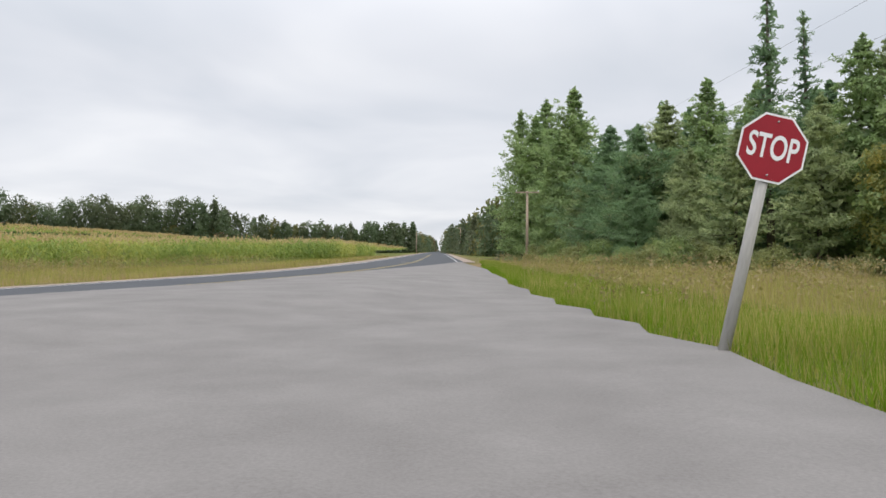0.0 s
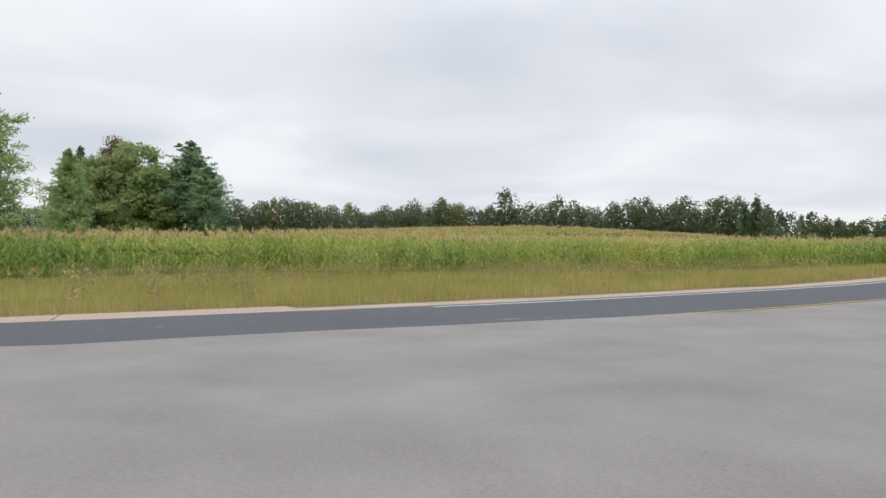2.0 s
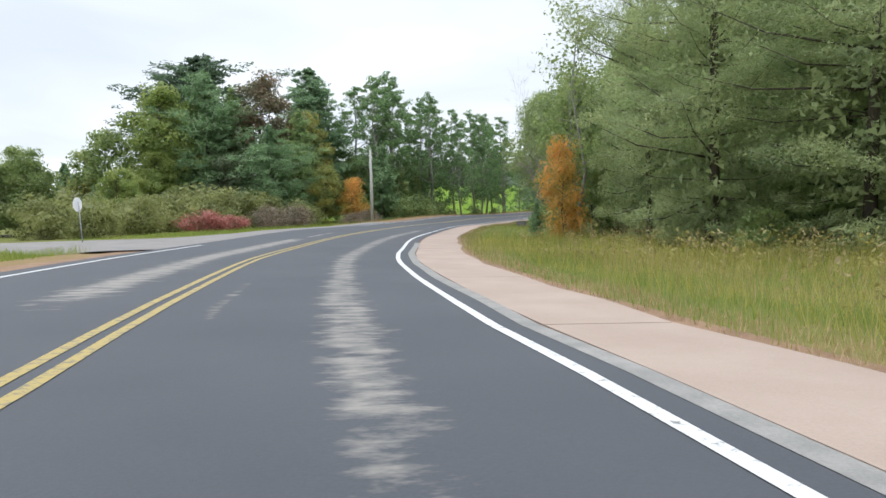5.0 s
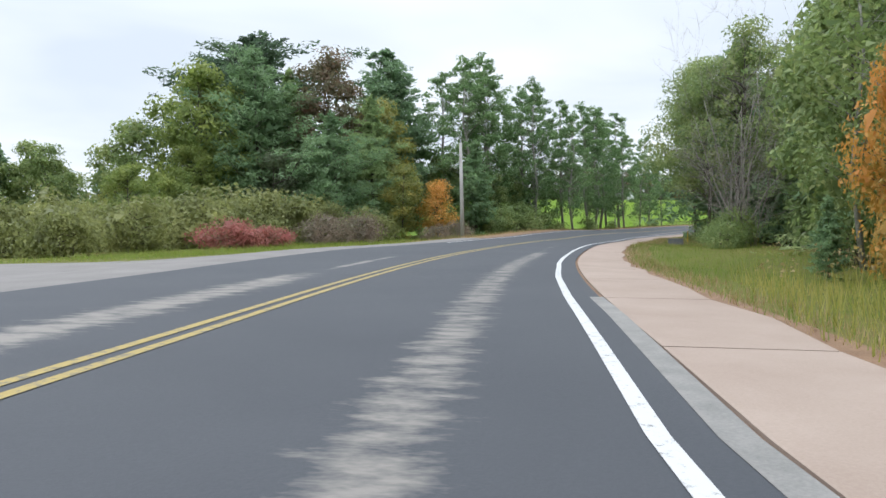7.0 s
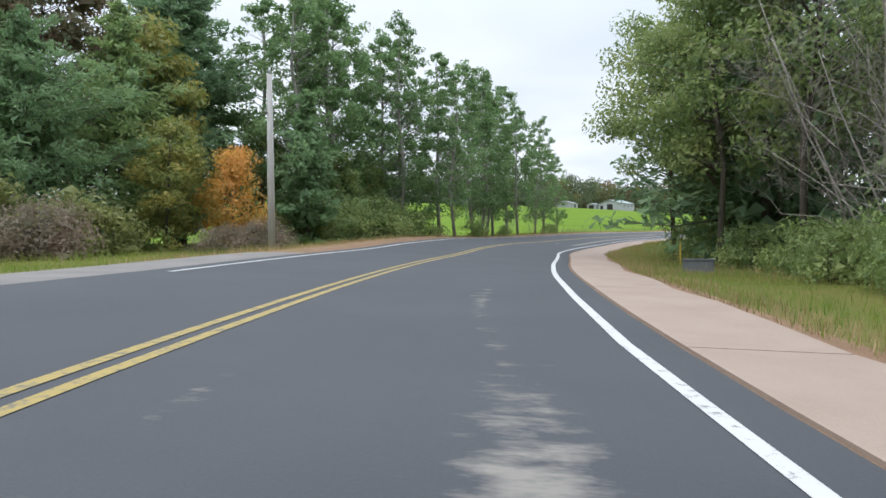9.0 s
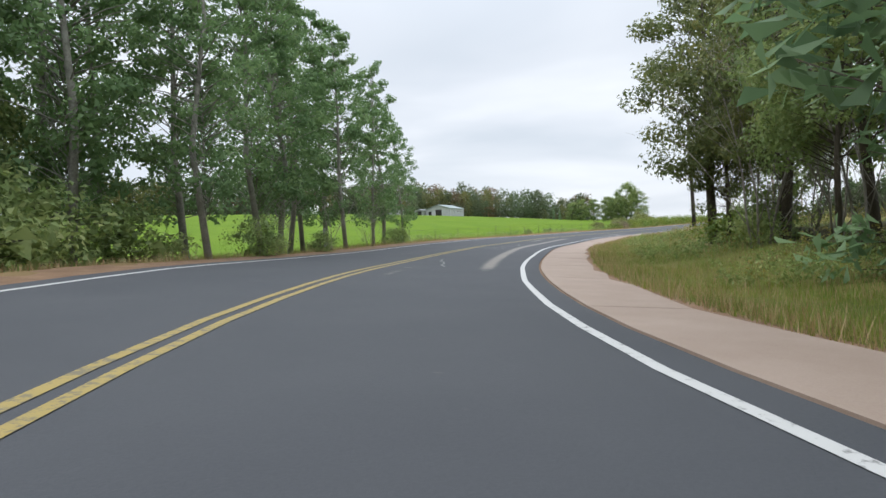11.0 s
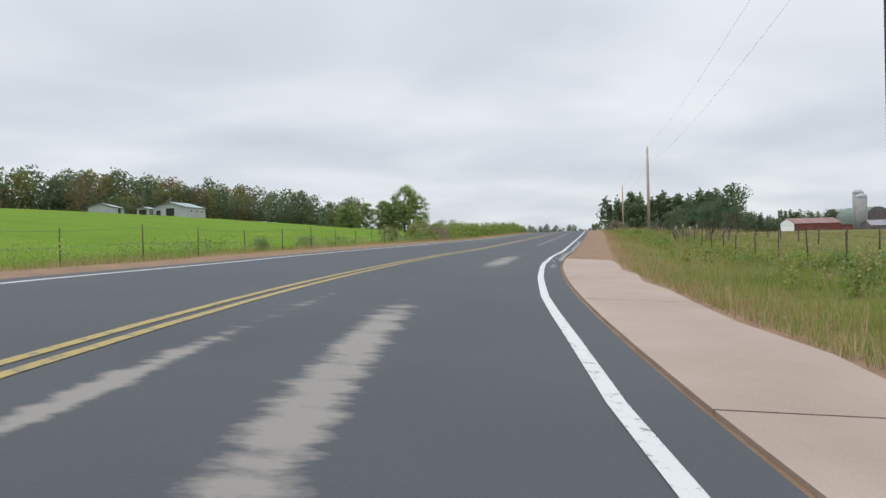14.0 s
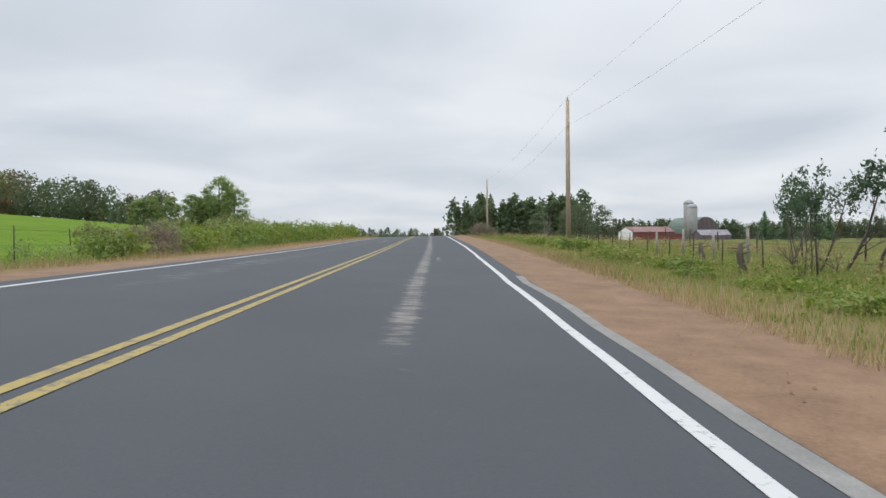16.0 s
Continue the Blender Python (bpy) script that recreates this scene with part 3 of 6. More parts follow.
# ---- road, shoulders and painted lines ----
def strip(name, u0, u1, lo, hi, dz, mat, uv=False, parts=1, weave=0.0):
    """A strip of the road between two distances from its centre."""
    v, f, uvs = [], [], []
    us = np.linspace(u0, u1, parts + 1)
    for k, i in enumerate(range(lo, hi + 1)):
        w = weave * math.sin(ALONG[i] * 0.9) * math.sin(ALONG[i] * 0.23)
        for u in us:
            v.append(beside(i, u + w, dz))
            uvs.append((u, ALONG[i]))
    c = parts + 1
    for k in range(hi - lo):
        for q in range(parts):
            a = k * c + q
            f.append((a, a + c, a + c + 1, a + 1))
    me = raw(name, v, f, mat)
    if uv:
        lay = me.uv_layers.new(name="UVMap")
        idx = np.zeros(len(me.loops), int)
        me.loops.foreach_get("vertex_index", idx)
        lay.data.foreach_set("uv", np.array(uvs)[idx].ravel())
    return me


LAST = len(ROAD) - 1



road = tagged(new("road", strip("road", -HALF - 0.55, HALF + 0.45, 0, LAST, 0.0, M_ASPHALT, True, 8)), "dark worn two-lane asphalt road with pale wheel wear", "road", kind="structure")


def flat_patch(name, poly, dz, mat):
    """A paved area over the ground, cut into small triangles that follow it."""
    bm = bmesh.new()
    xs, ys = [p[0] for p in poly], [p[1] for p in poly]
    face = bm.faces.new([bm.verts.new((x, y, 0)) for x, y in poly])
    for axis, lo, hi in ((0, min(xs), max(xs)), (1, min(ys), max(ys))):
        for c in np.arange(lo + 1.5, hi, 1.5):
            co, no = [0, 0, 0], [0, 0, 0]
            co[axis], no[axis] = c, 1
            bmesh.ops.bisect_plane(bm, geom=bm.verts[:] + bm.edges[:] + bm.faces[:], plane_co=co, plane_no=no)
    px = np.array([v.co[:2] for v in bm.verts])
    z = ground_z(px[:, 0], px[:, 1], False)
    for v, h in zip(bm.verts, z):
        v.co.z = h + dz
    bmesh.ops.recalc_face_normals(bm, faces=bm.faces[:])
    me = bpy.data.meshes.new(name)
    bm.to_mesh(me)
    bm.free()
    me.materials.append(mat)
    return me


tagged(new("side_road", flat_patch("side_road", SIDE_ROAD, 0.026, M_APRON)), "bleached grey side road that meets the bend", "road", kind="structure")
tagged(new("cross_road", flat_patch("cross_road", CROSS_ROAD, -0.012, M_APRON)), "bleached grey side road apron with loose gravel", "road", kind="structure")

I_BEND, I_END = near_i(-9.0, 16), near_i(-147, -71)
edge_line = tagged(new("edge_line", strip("edge_line", HALF - 0.06, HALF + 0.06, near_i(-13, 9), near_i(-450, -72), 0.006, M_WHITE, weave=0.02)), "worn white painted edge line on the asphalt", "road marking", kind="structure")
tagged(new("edge_line", strip("edge_line", HALF - 0.06, HALF + 0.06, 0, near_i(-8, 18), 0.006, M_WHITE)), "worn white painted edge line beside the corn", "road marking", kind="structure")
tagged(new("edge_line", strip("edge_line", -HALF - 0.06, -HALF + 0.06, near_i(-55, -40), near_i(-450, -72), 0.006, M_WHITE, weave=0.02)), "white painted edge line below the hay field", "road marking", kind="structure")
tagged(new("edge_line", strip("edge_line", -HALF - 0.06, -HALF + 0.06, near_i(-20, -2), near_i(-34, -19), 0.006, M_WHITE)), "white painted edge line across the junction", "road marking", kind="structure")
tagged(new("edge_line", strip("edge_line", -HALF - 0.06, -HALF + 0.06, 0, near_i(-2.2, 66), 0.006, M_WHITE)), "white painted edge line by the woods", "road marking", kind="structure")
for a, b in ((-0.17, -0.06), (0.06, 0.17)):
    tagged(new("centre_line", strip("centre_line", a, b, near_i(-2.2, 200), near_i(-450, -72), 0.006, M_YELLOW)), "faded yellow line of the double centre line", "road marking", "double centre line", kind="structure")

tagged(new("shoulder_seam", strip("shoulder_seam", HALF + 0.30, HALF + 0.5, near_i(-14, 6), near_i(-34, -20), 0.004, M_PATCH, weave=0.05)), "pale patched seam between asphalt and paved shoulder", "road seam", kind="structure")

tagged(new("shoulder_seam", strip("shoulder_seam", HALF + 0.30, HALF + 0.46, near_i(-139, -69), near_i(-166, -71), 0.004, M_PATCH, weave=0.06)), "pale broken seam between asphalt and gravel", "road seam", kind="structure")

# paved tan shoulder, laid in bays with open joints
shoulder = tagged(new("paved_shoulder", strip("paved_shoulder", HALF + 0.40, HALF + 2.4, I_BEND, I_END, -0.03, M_GRAVEL, parts=2)), "tan paved shoulder laid in bays beside the lane", "shoulder", kind="structure")
i, seed = I_BEND, random.Random(4)
while i < I_END - 3:
    n = seed.choice((2, 3, 3))
    v = []
    for k in range(n + 1):
        for u in (HALF + 0.52, HALF + 2.05):
            x, y, z = beside(i + k, u, 0.0)
            wob = 0.10 * math.sin(ALONG[i + k] * 1.7) if u > 5 else 0.0
            x, y = x + RIGHT[i + k, 0] * wob, y + RIGHT[i + k, 1] * wob
            if k == n:
                px, py, pz = v[-2]
                f_ = 0.985
                x, y, z = px + (x - px) * f_, py + (y - py) * f_, pz + (z - pz) * f_
            v.append((x, y, z))
    low = [(x, y, z - 0.08) for x, y, z in v]
    c = len(v)
    f = []
    for k in range(n):
        a = 2 * k
        f.append((a, a + 2, a + 3, a + 1))
        f.append((a + c, a + c + 2, a + 2, a))
        f.append((a + 1, a + 3, a + 3 + c, a + 1 + c))
    f += [(0, 1, 1 + c, c), (c - 2, 2 * c - 2, 2 * c - 1, c - 1)]
    part("slab", raw("slab", v + low, f, M_SLAB), None, shoulder)
    i += n
tagged(new("gravel_shoulder", strip("gravel_shoulder", HALF + 0.1, HALF + 2.45, I_END, near_i(-300, -71.6), -0.03, M_GRAVEL, parts=3, weave=0.2)), "rusty brown gravel shoulder beside the lane", "shoulder", kind="structure")
tagged(new("gravel_shoulder", strip("gravel_shoulder", -HALF - 2.2, -HALF - 0.5, near_i(-61, -45), near_i(-300, -71.6), -0.05, M_GRAVEL, parts=2, weave=0.2)), "narrow rusty gravel shoulder below the hay field", "shoulder", kind="structure")
tagged(new("gravel_shoulder", strip("gravel_shoulder", -HALF - 1.6, -HALF - 0.5, near_i(-19, -1), near_i(-36, -22), -0.06, M_GRAVEL, parts=2)), "short gravel edge between the two side roads", "shoulder", kind="structure")
tagged(new("gravel_shoulder", strip("gravel_shoulder", HALF + 0.4, HALF + 1.7, near_i(-2, 400), I_BEND, -0.03, M_SLAB, parts=2, weave=0.12)), "pale sandy shoulder beside the corn", "shoulder", kind="structure")
tagged(new("gravel_shoulder", strip("gravel_shoulder", -HALF - 1.7, -HALF - 0.5, near_i(-2, 400), near_i(-2.2, 66), -0.03, M_SLAB, parts=2, weave=0.12)), "pale sandy shoulder by the woods", "shoulder", kind="structure")


def on_road(x, y, dz):
    """A place on the road's surface, between the two cross sections next to it."""
    i = int(nearest(x, y)[0][0])
    p = np.array([x, y])
    for a in (i - 1, i):
        s = ROAD[a + 1, :2] - ROAD[a, :2]
        t = float(np.dot(p - ROAD[a, :2], s) / np.dot(s, s))
        if 0 <= t <= 1 or a == i:
            break
    r = ROAD[a] * (1 - t) + ROAD[a + 1] * t
    n = RIGHT[a] * (1 - t) + RIGHT[a + 1] * t
    return (float(x), float(y), float(r[2] - r[3] * np.dot(p - r[:2], n) + dz))


def ribbon(name, points, width, mat, label, category, dz=0.005, ragged=0.0, step=0.25, angular=False):
    """A thin flat band laid on the road along points, in a smooth line or from corner to corner."""
    r = random.Random(int(abs(points[0][0]) * 10))
    if angular:
        line = [np.array(a) + (np.array(b) - np.array(a)) * k / 4 + np.array([r.uniform(-0.05, 0.05), r.uniform(-0.05, 0.05)]) for a, b in zip(points[:-1], points[1:]) for k in range(4)] + [np.array(points[-1])]
    else:
        line = spline([(x, y, 0, 0) for x, y in points], step)[:, :2]
    v, f = [], []
    for k, p in enumerate(line):
        d = line[min(k + 1, len(line) - 1)] - line[max(k - 1, 0)]
        d = d / (np.hypot(*d) + 1e-9)
        for s in (-1, 1):
            w = s * width * 0.5 * min(1, (k + 0.4) / 3, (len(line) - k - 0.6) / 3) * (1 + ragged * (r.random() * 2 - 1))
            v.append(on_road(p[0] - d[1] * w, p[1] + d[0] * w, dz))
    for k in range(len(line) - 1):
        f.append((2 * k, 2 * k + 1, 2 * k + 3, 2 * k + 2))
    return tagged(new(name, raw(name, v, f, mat)), label, category, kind="structure")


ribbon("road_crack", [(-101.3, -64.1), (-102.0, -64.4), (-102.2, -63.5), (-102.9, -63.4), (-104.3, -63.9), (-105.2, -65.0), (-106.2, -64.7), (-107.0, -65.3), (-109.0, -65.1), (-111.4, -66.2)], 0.045, M_CRACK, "pale winding crack across the lane", "road crack", ragged=0.5, angular=True)
ribbon("road_crack", [(-87.27, -57.78), (-88.17, -58.37), (-89.47, -59.0), (-90.41, -59.68), (-92.04, -60.52)], 0.045, M_CRACK, "short pale zigzag crack in the lane", "road crack", ragged=0.5, angular=True)
ribbon("road_crack", [(-102.9, -63.7), (-104.0, -64.9), (-104.6, -64.5), (-105.1, -65.7)], 0.035, M_CRACK, "short pale branch of a road crack", "road crack", ragged=0.5, angular=True)


for x, y, n, w in ((-137.5, -66.65, 1.6, 0.12), (-134.2, -66.5, 2.2, 0.16), (-140.6, -66.7, 1.2, 0.1), (-144.2, -66.75, 3.0, 0.1), (-141.5, -67.1, 1.4, 0.04)):
    ribbon("edge_patch", [(x, y), (x - n * 0.5, y - 0.05), (x - n, y - 0.12)], w, M_SCUFF, "pale broken patch along the road's edge", "road wear", dz=0.004, ragged=0.4)


# ---- trees ----
rng = np.random.default_rng(11)


def cards(c, size, facing, rg, aspect=0.5, loose=0.55, along=None):
    """Small three-cornered leaves at the places c. facing: the way each looks, out of its clump; along: its main direction."""
    n = len(c)
    k = facing / (np.linalg.norm(facing, axis=1, keepdims=True) + 1e-9) + loose * rg.normal(size=(n, 3))
    k /= np.linalg.norm(k, axis=1, keepdims=True) + 1e-9
    a = rg.normal(size=(n, 3)) if along is None else along + 0.35 * rg.normal(size=(n, 3))
    a -= k * (a * k).sum(1, keepdims=True)
    a /= np.linalg.norm(a, axis=1, keepdims=True) + 1e-9
    b = np.cross(k, a)
    s = np.asarray(size)[:, None] if np.ndim(size) else size
    l, w = a * s * 0.5, b * s * 0.5 * aspect
    return np.stack([c - l, c + l * 0.55 + w, c + l - w * 0.9], 1)


def quad_mesh(name, q, mats, index=None):
    n, k = q.shape[:2]
    return raw(name, q.reshape(-1, 3), np.arange(k * n).reshape(n, k), mats, index)


def on_ball(rg, n):
    p = rg.normal(size=(n, 3))
    return p / (np.linalg.norm(p, axis=1, keepdims=True) + 1e-9)


def pine_meshes(h, r, rg, base=0.12, dense=1.0, spiky=False, leaf=0.42, gaps=0.08, cone=1.7, slim=0.42, tuft=16, sweep=0.10):
    """Trunk with boughs in whorls; each bough carries flat soft plumes of needles that face up and out."""
    st = Sticks()
    lean = rg.normal(0, 0.02, 2)
    top = np.array([lean[0] * h, lean[1] * h, h])
    st.add([(0, 0, -0.3), (lean[0] * h * 0.5, lean[1] * h * 0.5, h * 0.5), tuple(top)], [0.013 * h + 0.03, 0.008 * h + 0.02, 0.02], 7)
    tc, tr, td = [], [], []
    ic, io = [], []
    fill = max(0.34, leaf * 1.5)
    z = base * h
    lobe, lobe2 = rg.random() * 6.28, rg.random() * 6.28
    while z < h * 0.985:
        f = (z / h - base) / (1 - base)
        if spiky:
            reach = r * (1 - f) ** 0.8 * (0.75 + 0.25 * rg.random())
        else:
            reach = r * min(1.0, 0.62 + 1.6 * f) * (1 - f ** cone) * (0.72 + 0.45 * rg.random())
        count = int(rg.integers(5, 8))
        turn = rg.random() * 6.28
        for k in range(count):
            if rg.random() < gaps:
                continue
            w = turn + 6.283 * k / count + rg.normal(0, 0.25)
            length = max(0.3, reach * (0.55 + 0.55 * rg.random()) * (1 + 0.18 * math.sin(2 * w + lobe + 3 * f) + 0.12 * math.sin(3 * w + lobe2 - 5 * f)))
            rise = (0.62 * f - 0.12 + rg.normal(0, 0.10)) if not spiky else (-0.30 + 0.7 * f)
            d = np.array([math.cos(w), math.sin(w), rise])
            o = top * (z / h)
            st.add([tuple(o), tuple(o + d * length * 0.6), tuple(o + d * length + np.array([0, 0, sweep * length]))], [0.008 + 0.008 * length, 0.006 + 0.004 * length, 0.005], 3)
            m = max(1 if spiky else 2, int(length * (2.2 if spiky else 1.75) * dense + rg.random()))
            for q in range(m):
                s = 0.22 + 0.80 * (q + rg.random()) / m
                side = rg.normal(0, 0.17 * length + 0.05) * (1.25 - 0.75 * s)
                tc.append(o + d * length * s + np.array([-math.sin(w) * side, math.cos(w) * side, sweep * s * s * length + rg.normal(0, 0.05 * length)]))
                tr.append((0.15 + 0.07 * length if spiky else min(0.7, 0.13 + 0.13 * length)) * (0.7 + 0.6 * rg.random()))
                td.append([d[0], d[1], 0.3])
        # inner sprays that close the crown round the trunk
        for _ in range(max(3, int(reach * 4.5 / fill ** 1.6))):
            w, q = rg.random() * 6.283, reach * 0.5 * math.sqrt(rg.random())
            ic.append(top * (z / h) + np.array([math.cos(w) * q, math.sin(w) * q, rg.normal(0, 0.3)]))
            io.append([math.cos(w), math.sin(w), 0.4])
        z += (0.42 + 0.02 * h) * (0.6 if spiky else 1 - 0.45 * f) * (0.6 + 0.8 * rg.random())
    for k in range(4):
        tc.append(top - [0, 0, 0.22 * k])
        tr.append(0.12 + 0.05 * k)
        td.append([0, 0, 1])
    tc, tr, td = np.repeat(np.array(tc), tuft, 0), np.repeat(np.array(tr), tuft)[:, None], np.repeat(np.array(td, float), tuft, 0)
    u = on_ball(rg, len(tc))
    u[:, 2] += 0.25
    c = tc + u * tr * [1.15, 1.15, 0.5] * rg.random((len(tc), 1)) ** 0.4
    q = cards(c, leaf * (0.6 + 0.7 * rg.random(len(c))), u + [0, 0, 0.8] + 0.5 * td, rg, slim, 0.6, td + 0.8 * u)
    inner = cards(np.array(ic), fill * (0.7 + 0.6 * rg.random(len(ic))), np.array(io), rg, 0.6, 0.7)
    return st, np.concatenate([q, inner])


def broad_meshes(h, r, rg, base=0.3, lumps=46, per=120, leaf=0.26, thin=False, stems=1, inner=5, taper=False, bole=1.0, lift=0.10, lump=1.0):
    """A broad-leaved tree: forked trunk and limbs, leaves in clumps at the limbs' ends with gaps between."""
    st = Sticks()
    centres = []
    for s in range(stems):
        ang = 6.283 * s / stems + rg.random()
        foot = np.array([math.cos(ang), math.sin(ang), 0]) * (0.0 if stems == 1 else 0.35)
        lean = rg.normal(0, 0.03, 2) + foot[:2] * (0.0 if stems == 1 else 0.25)
        tip = foot + np.array([lean[0] * h, lean[1] * h, h * (0.94 if s == 0 else 0.7 + 0.25 * rg.random())])
        bend = rg.normal(0, 0.018 * h, 2)
        axis = [foot - [0, 0, 0.3], foot + (tip - foot) * 0.3 + [*bend, 0], foot + (tip - foot) * 0.65 + [*(-0.5 * bend), 0], tip]
        rad = (0.009 * h + 0.02) * (0.75 if thin else 1.0) * bole / math.sqrt(stems)
        st.add([tuple(p) for p in axis], [rad, rad * 0.75, rad * 0.45, 0.012], 7)
        for k in range(lumps // stems):
            f = base + (1 - base) * ((k + rg.random()) / (lumps // stems))
            g = (f - base) / (1 - base)
            if taper:
                prof = min(1.0, 0.4 + 1.9 * g) * (1 - g ** 2.6) ** 0.8 + 0.08
            elif thin:
                prof = 0.55 + 0.45 * math.sin(math.pi * min(1, 0.2 + 0.75 * g))
            else:
                prof = math.sin(math.pi * min(1, 0.16 + 0.80 * g)) ** 0.7
            w = rg.random() * 6.283
            reach = r * prof * (0.30 + 0.70 * math.sqrt(rg.random()))
            o = foot + (tip - foot) * max(0.08, f - lift)
            c = foot + (tip - foot) * f + np.array([math.cos(w) * reach, math.sin(w) * reach, rg.normal(0, 0.03 * h)])
            st.add([tuple(o), tuple((o + c) / 2 + np.array([0, 0, 0.05 * reach])), tuple(c)], [0.010 + 0.012 * reach, 0.008 + 0.005 * reach, 0.005], 3)
            centres.append((c, lump * (0.55 + 0.16 * r * (0.6 + rg.random())) * (1 - 0.45 * g if taper else 1.0), np.array([math.cos(w), math.sin(w), 0.0])))
    out = []
    for c, rad, away in centres:
        n = int(per * (0.5 + rg.random()))
        u = on_ball(rg, n)
        p = c + u * rad * rg.random((n, 1)) ** 0.38 * [1.15, 1.15, 0.72]
        out.append(cards(p, leaf * (0.6 + 0.8 * rg.random(n)), u + 0.45 * away + [0, 0, 0.55], rg, 0.7, 0.55))
        if inner:
            u = on_ball(rg, inner)
            out.append(cards(c + u * 0.3 * rad, rad * (0.5 + 0.35 * rg.random(inner)), u + [0, 0, 0.5], rg, 0.75, 0.5))
    return st, np.concatenate(out)


def bare_meshes(h, rg, stems=5, spread=0.3, depth=4, thick=1.0):
    """Dead or leafless branching stems, crooked and finely twigged: the stems, no leaves, and the branches."""
    st, twigs = Sticks(), Sticks()

    def grow(p, d, length, rad, level):
        pts, rads, q, e = [p], [rad], p, d
        steps = 4 if level == depth else 3
        for k in range(steps):
            e = e + rg.normal(0, 0.13 if level == depth else 0.2, 3) + [0, 0, 0.07]
            e = e / np.linalg.norm(e)
            q = q + e * length / steps
            pts.append(q)
            rads.append(rad * (1 - 0.62 * (k + 1) / steps))
        (st if level == depth else twigs).add([tuple(v) for v in pts], rads, 5 if level == depth else 3)
        if level == 0:
            return
        for _ in range(int(rg.integers(5, 8)) if level == depth else int(rg.integers(3, 5))):
            k = int(rg.integers(1, steps + 1))
            out = rg.normal(0, 0.7, 3)
            out[2] = abs(out[2]) * 0.35 + 0.05
            e2 = d * 0.8 + out
            grow(pts[k - 1] + (pts[k] - pts[k - 1]) * rg.random(), e2 / np.linalg.norm(e2), length * (0.36 + 0.25 * rg.random()), max(0.0045, rads[k] * 0.6), level - 1)

    for _ in range(stems):
        d = np.array([*rg.normal(0, spread, 2), 1.0])
        grow(np.array([*rg.normal(0, 0.35, 2), -0.2]), d / np.linalg.norm(d), h * (0.62 + 0.3 * rg.random()), (0.0034 * h + 0.005) * thick, depth)
    return st, None, twigs


def gnarled_meshes(h, rg):
    """A half-dead tree: crooked boughs that spread, with leaves on some of the twigs."""
    st, _, twigs = bare_meshes(h, rg, 2, 0.4, 4, 3.2)
    v = np.array(st.v + twigs.v)
    tips = v[(v[:, 2] > 0.56 * h) & (rg.random(len(v)) < 0.06)]
    p = np.repeat(tips, 4, axis=0) + rg.normal(0, 0.16, (len(tips) * 4, 3))
    return st, cards(p, 0.14 + 0.12 * rg.random(len(p)), on_ball(rg, len(p)), rg, 0.7), twigs


def make_tree(name, st, q, twigs, bark, leaf, label, category):
    t = thing(name, Matrix.Translation((0, 0, -500)), label, category)
    part("trunk", st.mesh("trunk", bark), None, t)
    if twigs is not None:
        part("branchwork", twigs.mesh("branchwork", bark), None, t)
    if q is not None:
        part("crown", quad_mesh("crown", q, leaf), None, t)
    return t


KINDS = {}


def kind_of(key, name, label, category, builder, bark, leaf, height, variants=2):
    """Keeps the pattern trees of one kind; the first planted of each is the pattern itself."""
    KINDS[key] = [name, label, category, builder, bark, leaf, height, variants, {}, 0]


def gz(x, y):
    return float(ground_z(x, y, False)[0])


def plant(key, x, y, h, wide=1.0, variant=None, turn=None, group=""):
    name, label, category, builder, bark, leaf, height, variants, made, count = KINDS[key]
    v = count % variants if variant is None else variant
    KINDS[key][9] += 1
    s = h / height
    m = Matrix.Translation((x, y, gz(x, y) - 0.02)) @ Matrix.Rotation(rng.random() * 6.28 if turn is None else turn, 4, "Z") @ Matrix.Diagonal((s * wide, s * wide, s, 1))
    if v not in made:
        r2 = np.random.default_rng(abs(hash_of(key)) + 17 * v)
        got = builder(r2)
        st, q, twigs = got if len(got) == 3 else (*got, None)
        made[v] = make_tree(name, st, q, twigs, bark, leaf, label, category)
        made[v].matrix_world = m
        if group:
            tagged(made[v], group=group)
        return made[v]
    c = copy_thing(made[v], m @ Matrix.Diagonal((1 / made[v].scale[0], 1 / made[v].scale[1], 1 / made[v].scale[2], 1)))
    return c


def hash_of(text):
    return sum((i + 3) * ord(c) for i, c in enumerate(text))


kind_of("pine", "pine_tree", "tall dark green pine at the wood's edge", "tree", lambda g: pine_meshes(16, 5.6, g, 0.02, 1.1, leaf=0.5, slim=0.3, tuft=17), M_BARK, PINE, 16, 3)
kind_of("backpine", "pine_tree", "dark pine deeper in the wood", "tree", lambda g: pine_meshes(16, 6.2, g, 0.03, 0.7, leaf=0.62, tuft=11), M_BARK, PINE_DARK, 16, 3)
kind_of("deeppine", "pine_tree", "dark pine in the middle of the wood", "tree", lambda g: pine_meshes(15, 5.4, g, 0.05, 0.4, leaf=1.1, tuft=6), M_BARK, PINE_DARK, 15, 2)
kind_of("darkpine", "pine_tree", "tall very dark pine with a broad crown", "tree", lambda g: pine_meshes(16, 4.6, g, 0.10, 1.2, gaps=0.12, cone=3.0, leaf=0.45, tuft=26, slim=0.32, sweep=0.16), M_BARK, PINE_DARK, 16, 2)
kind_of("olivepine", "pine_tree", "dense olive-green pine with boughs to the ground", "tree", lambda g: pine_meshes(15, 5.2, g, 0.02, 1.15, leaf=0.44, tuft=22, slim=0.3), M_BARK, PINE_OLIVE, 15, 3)
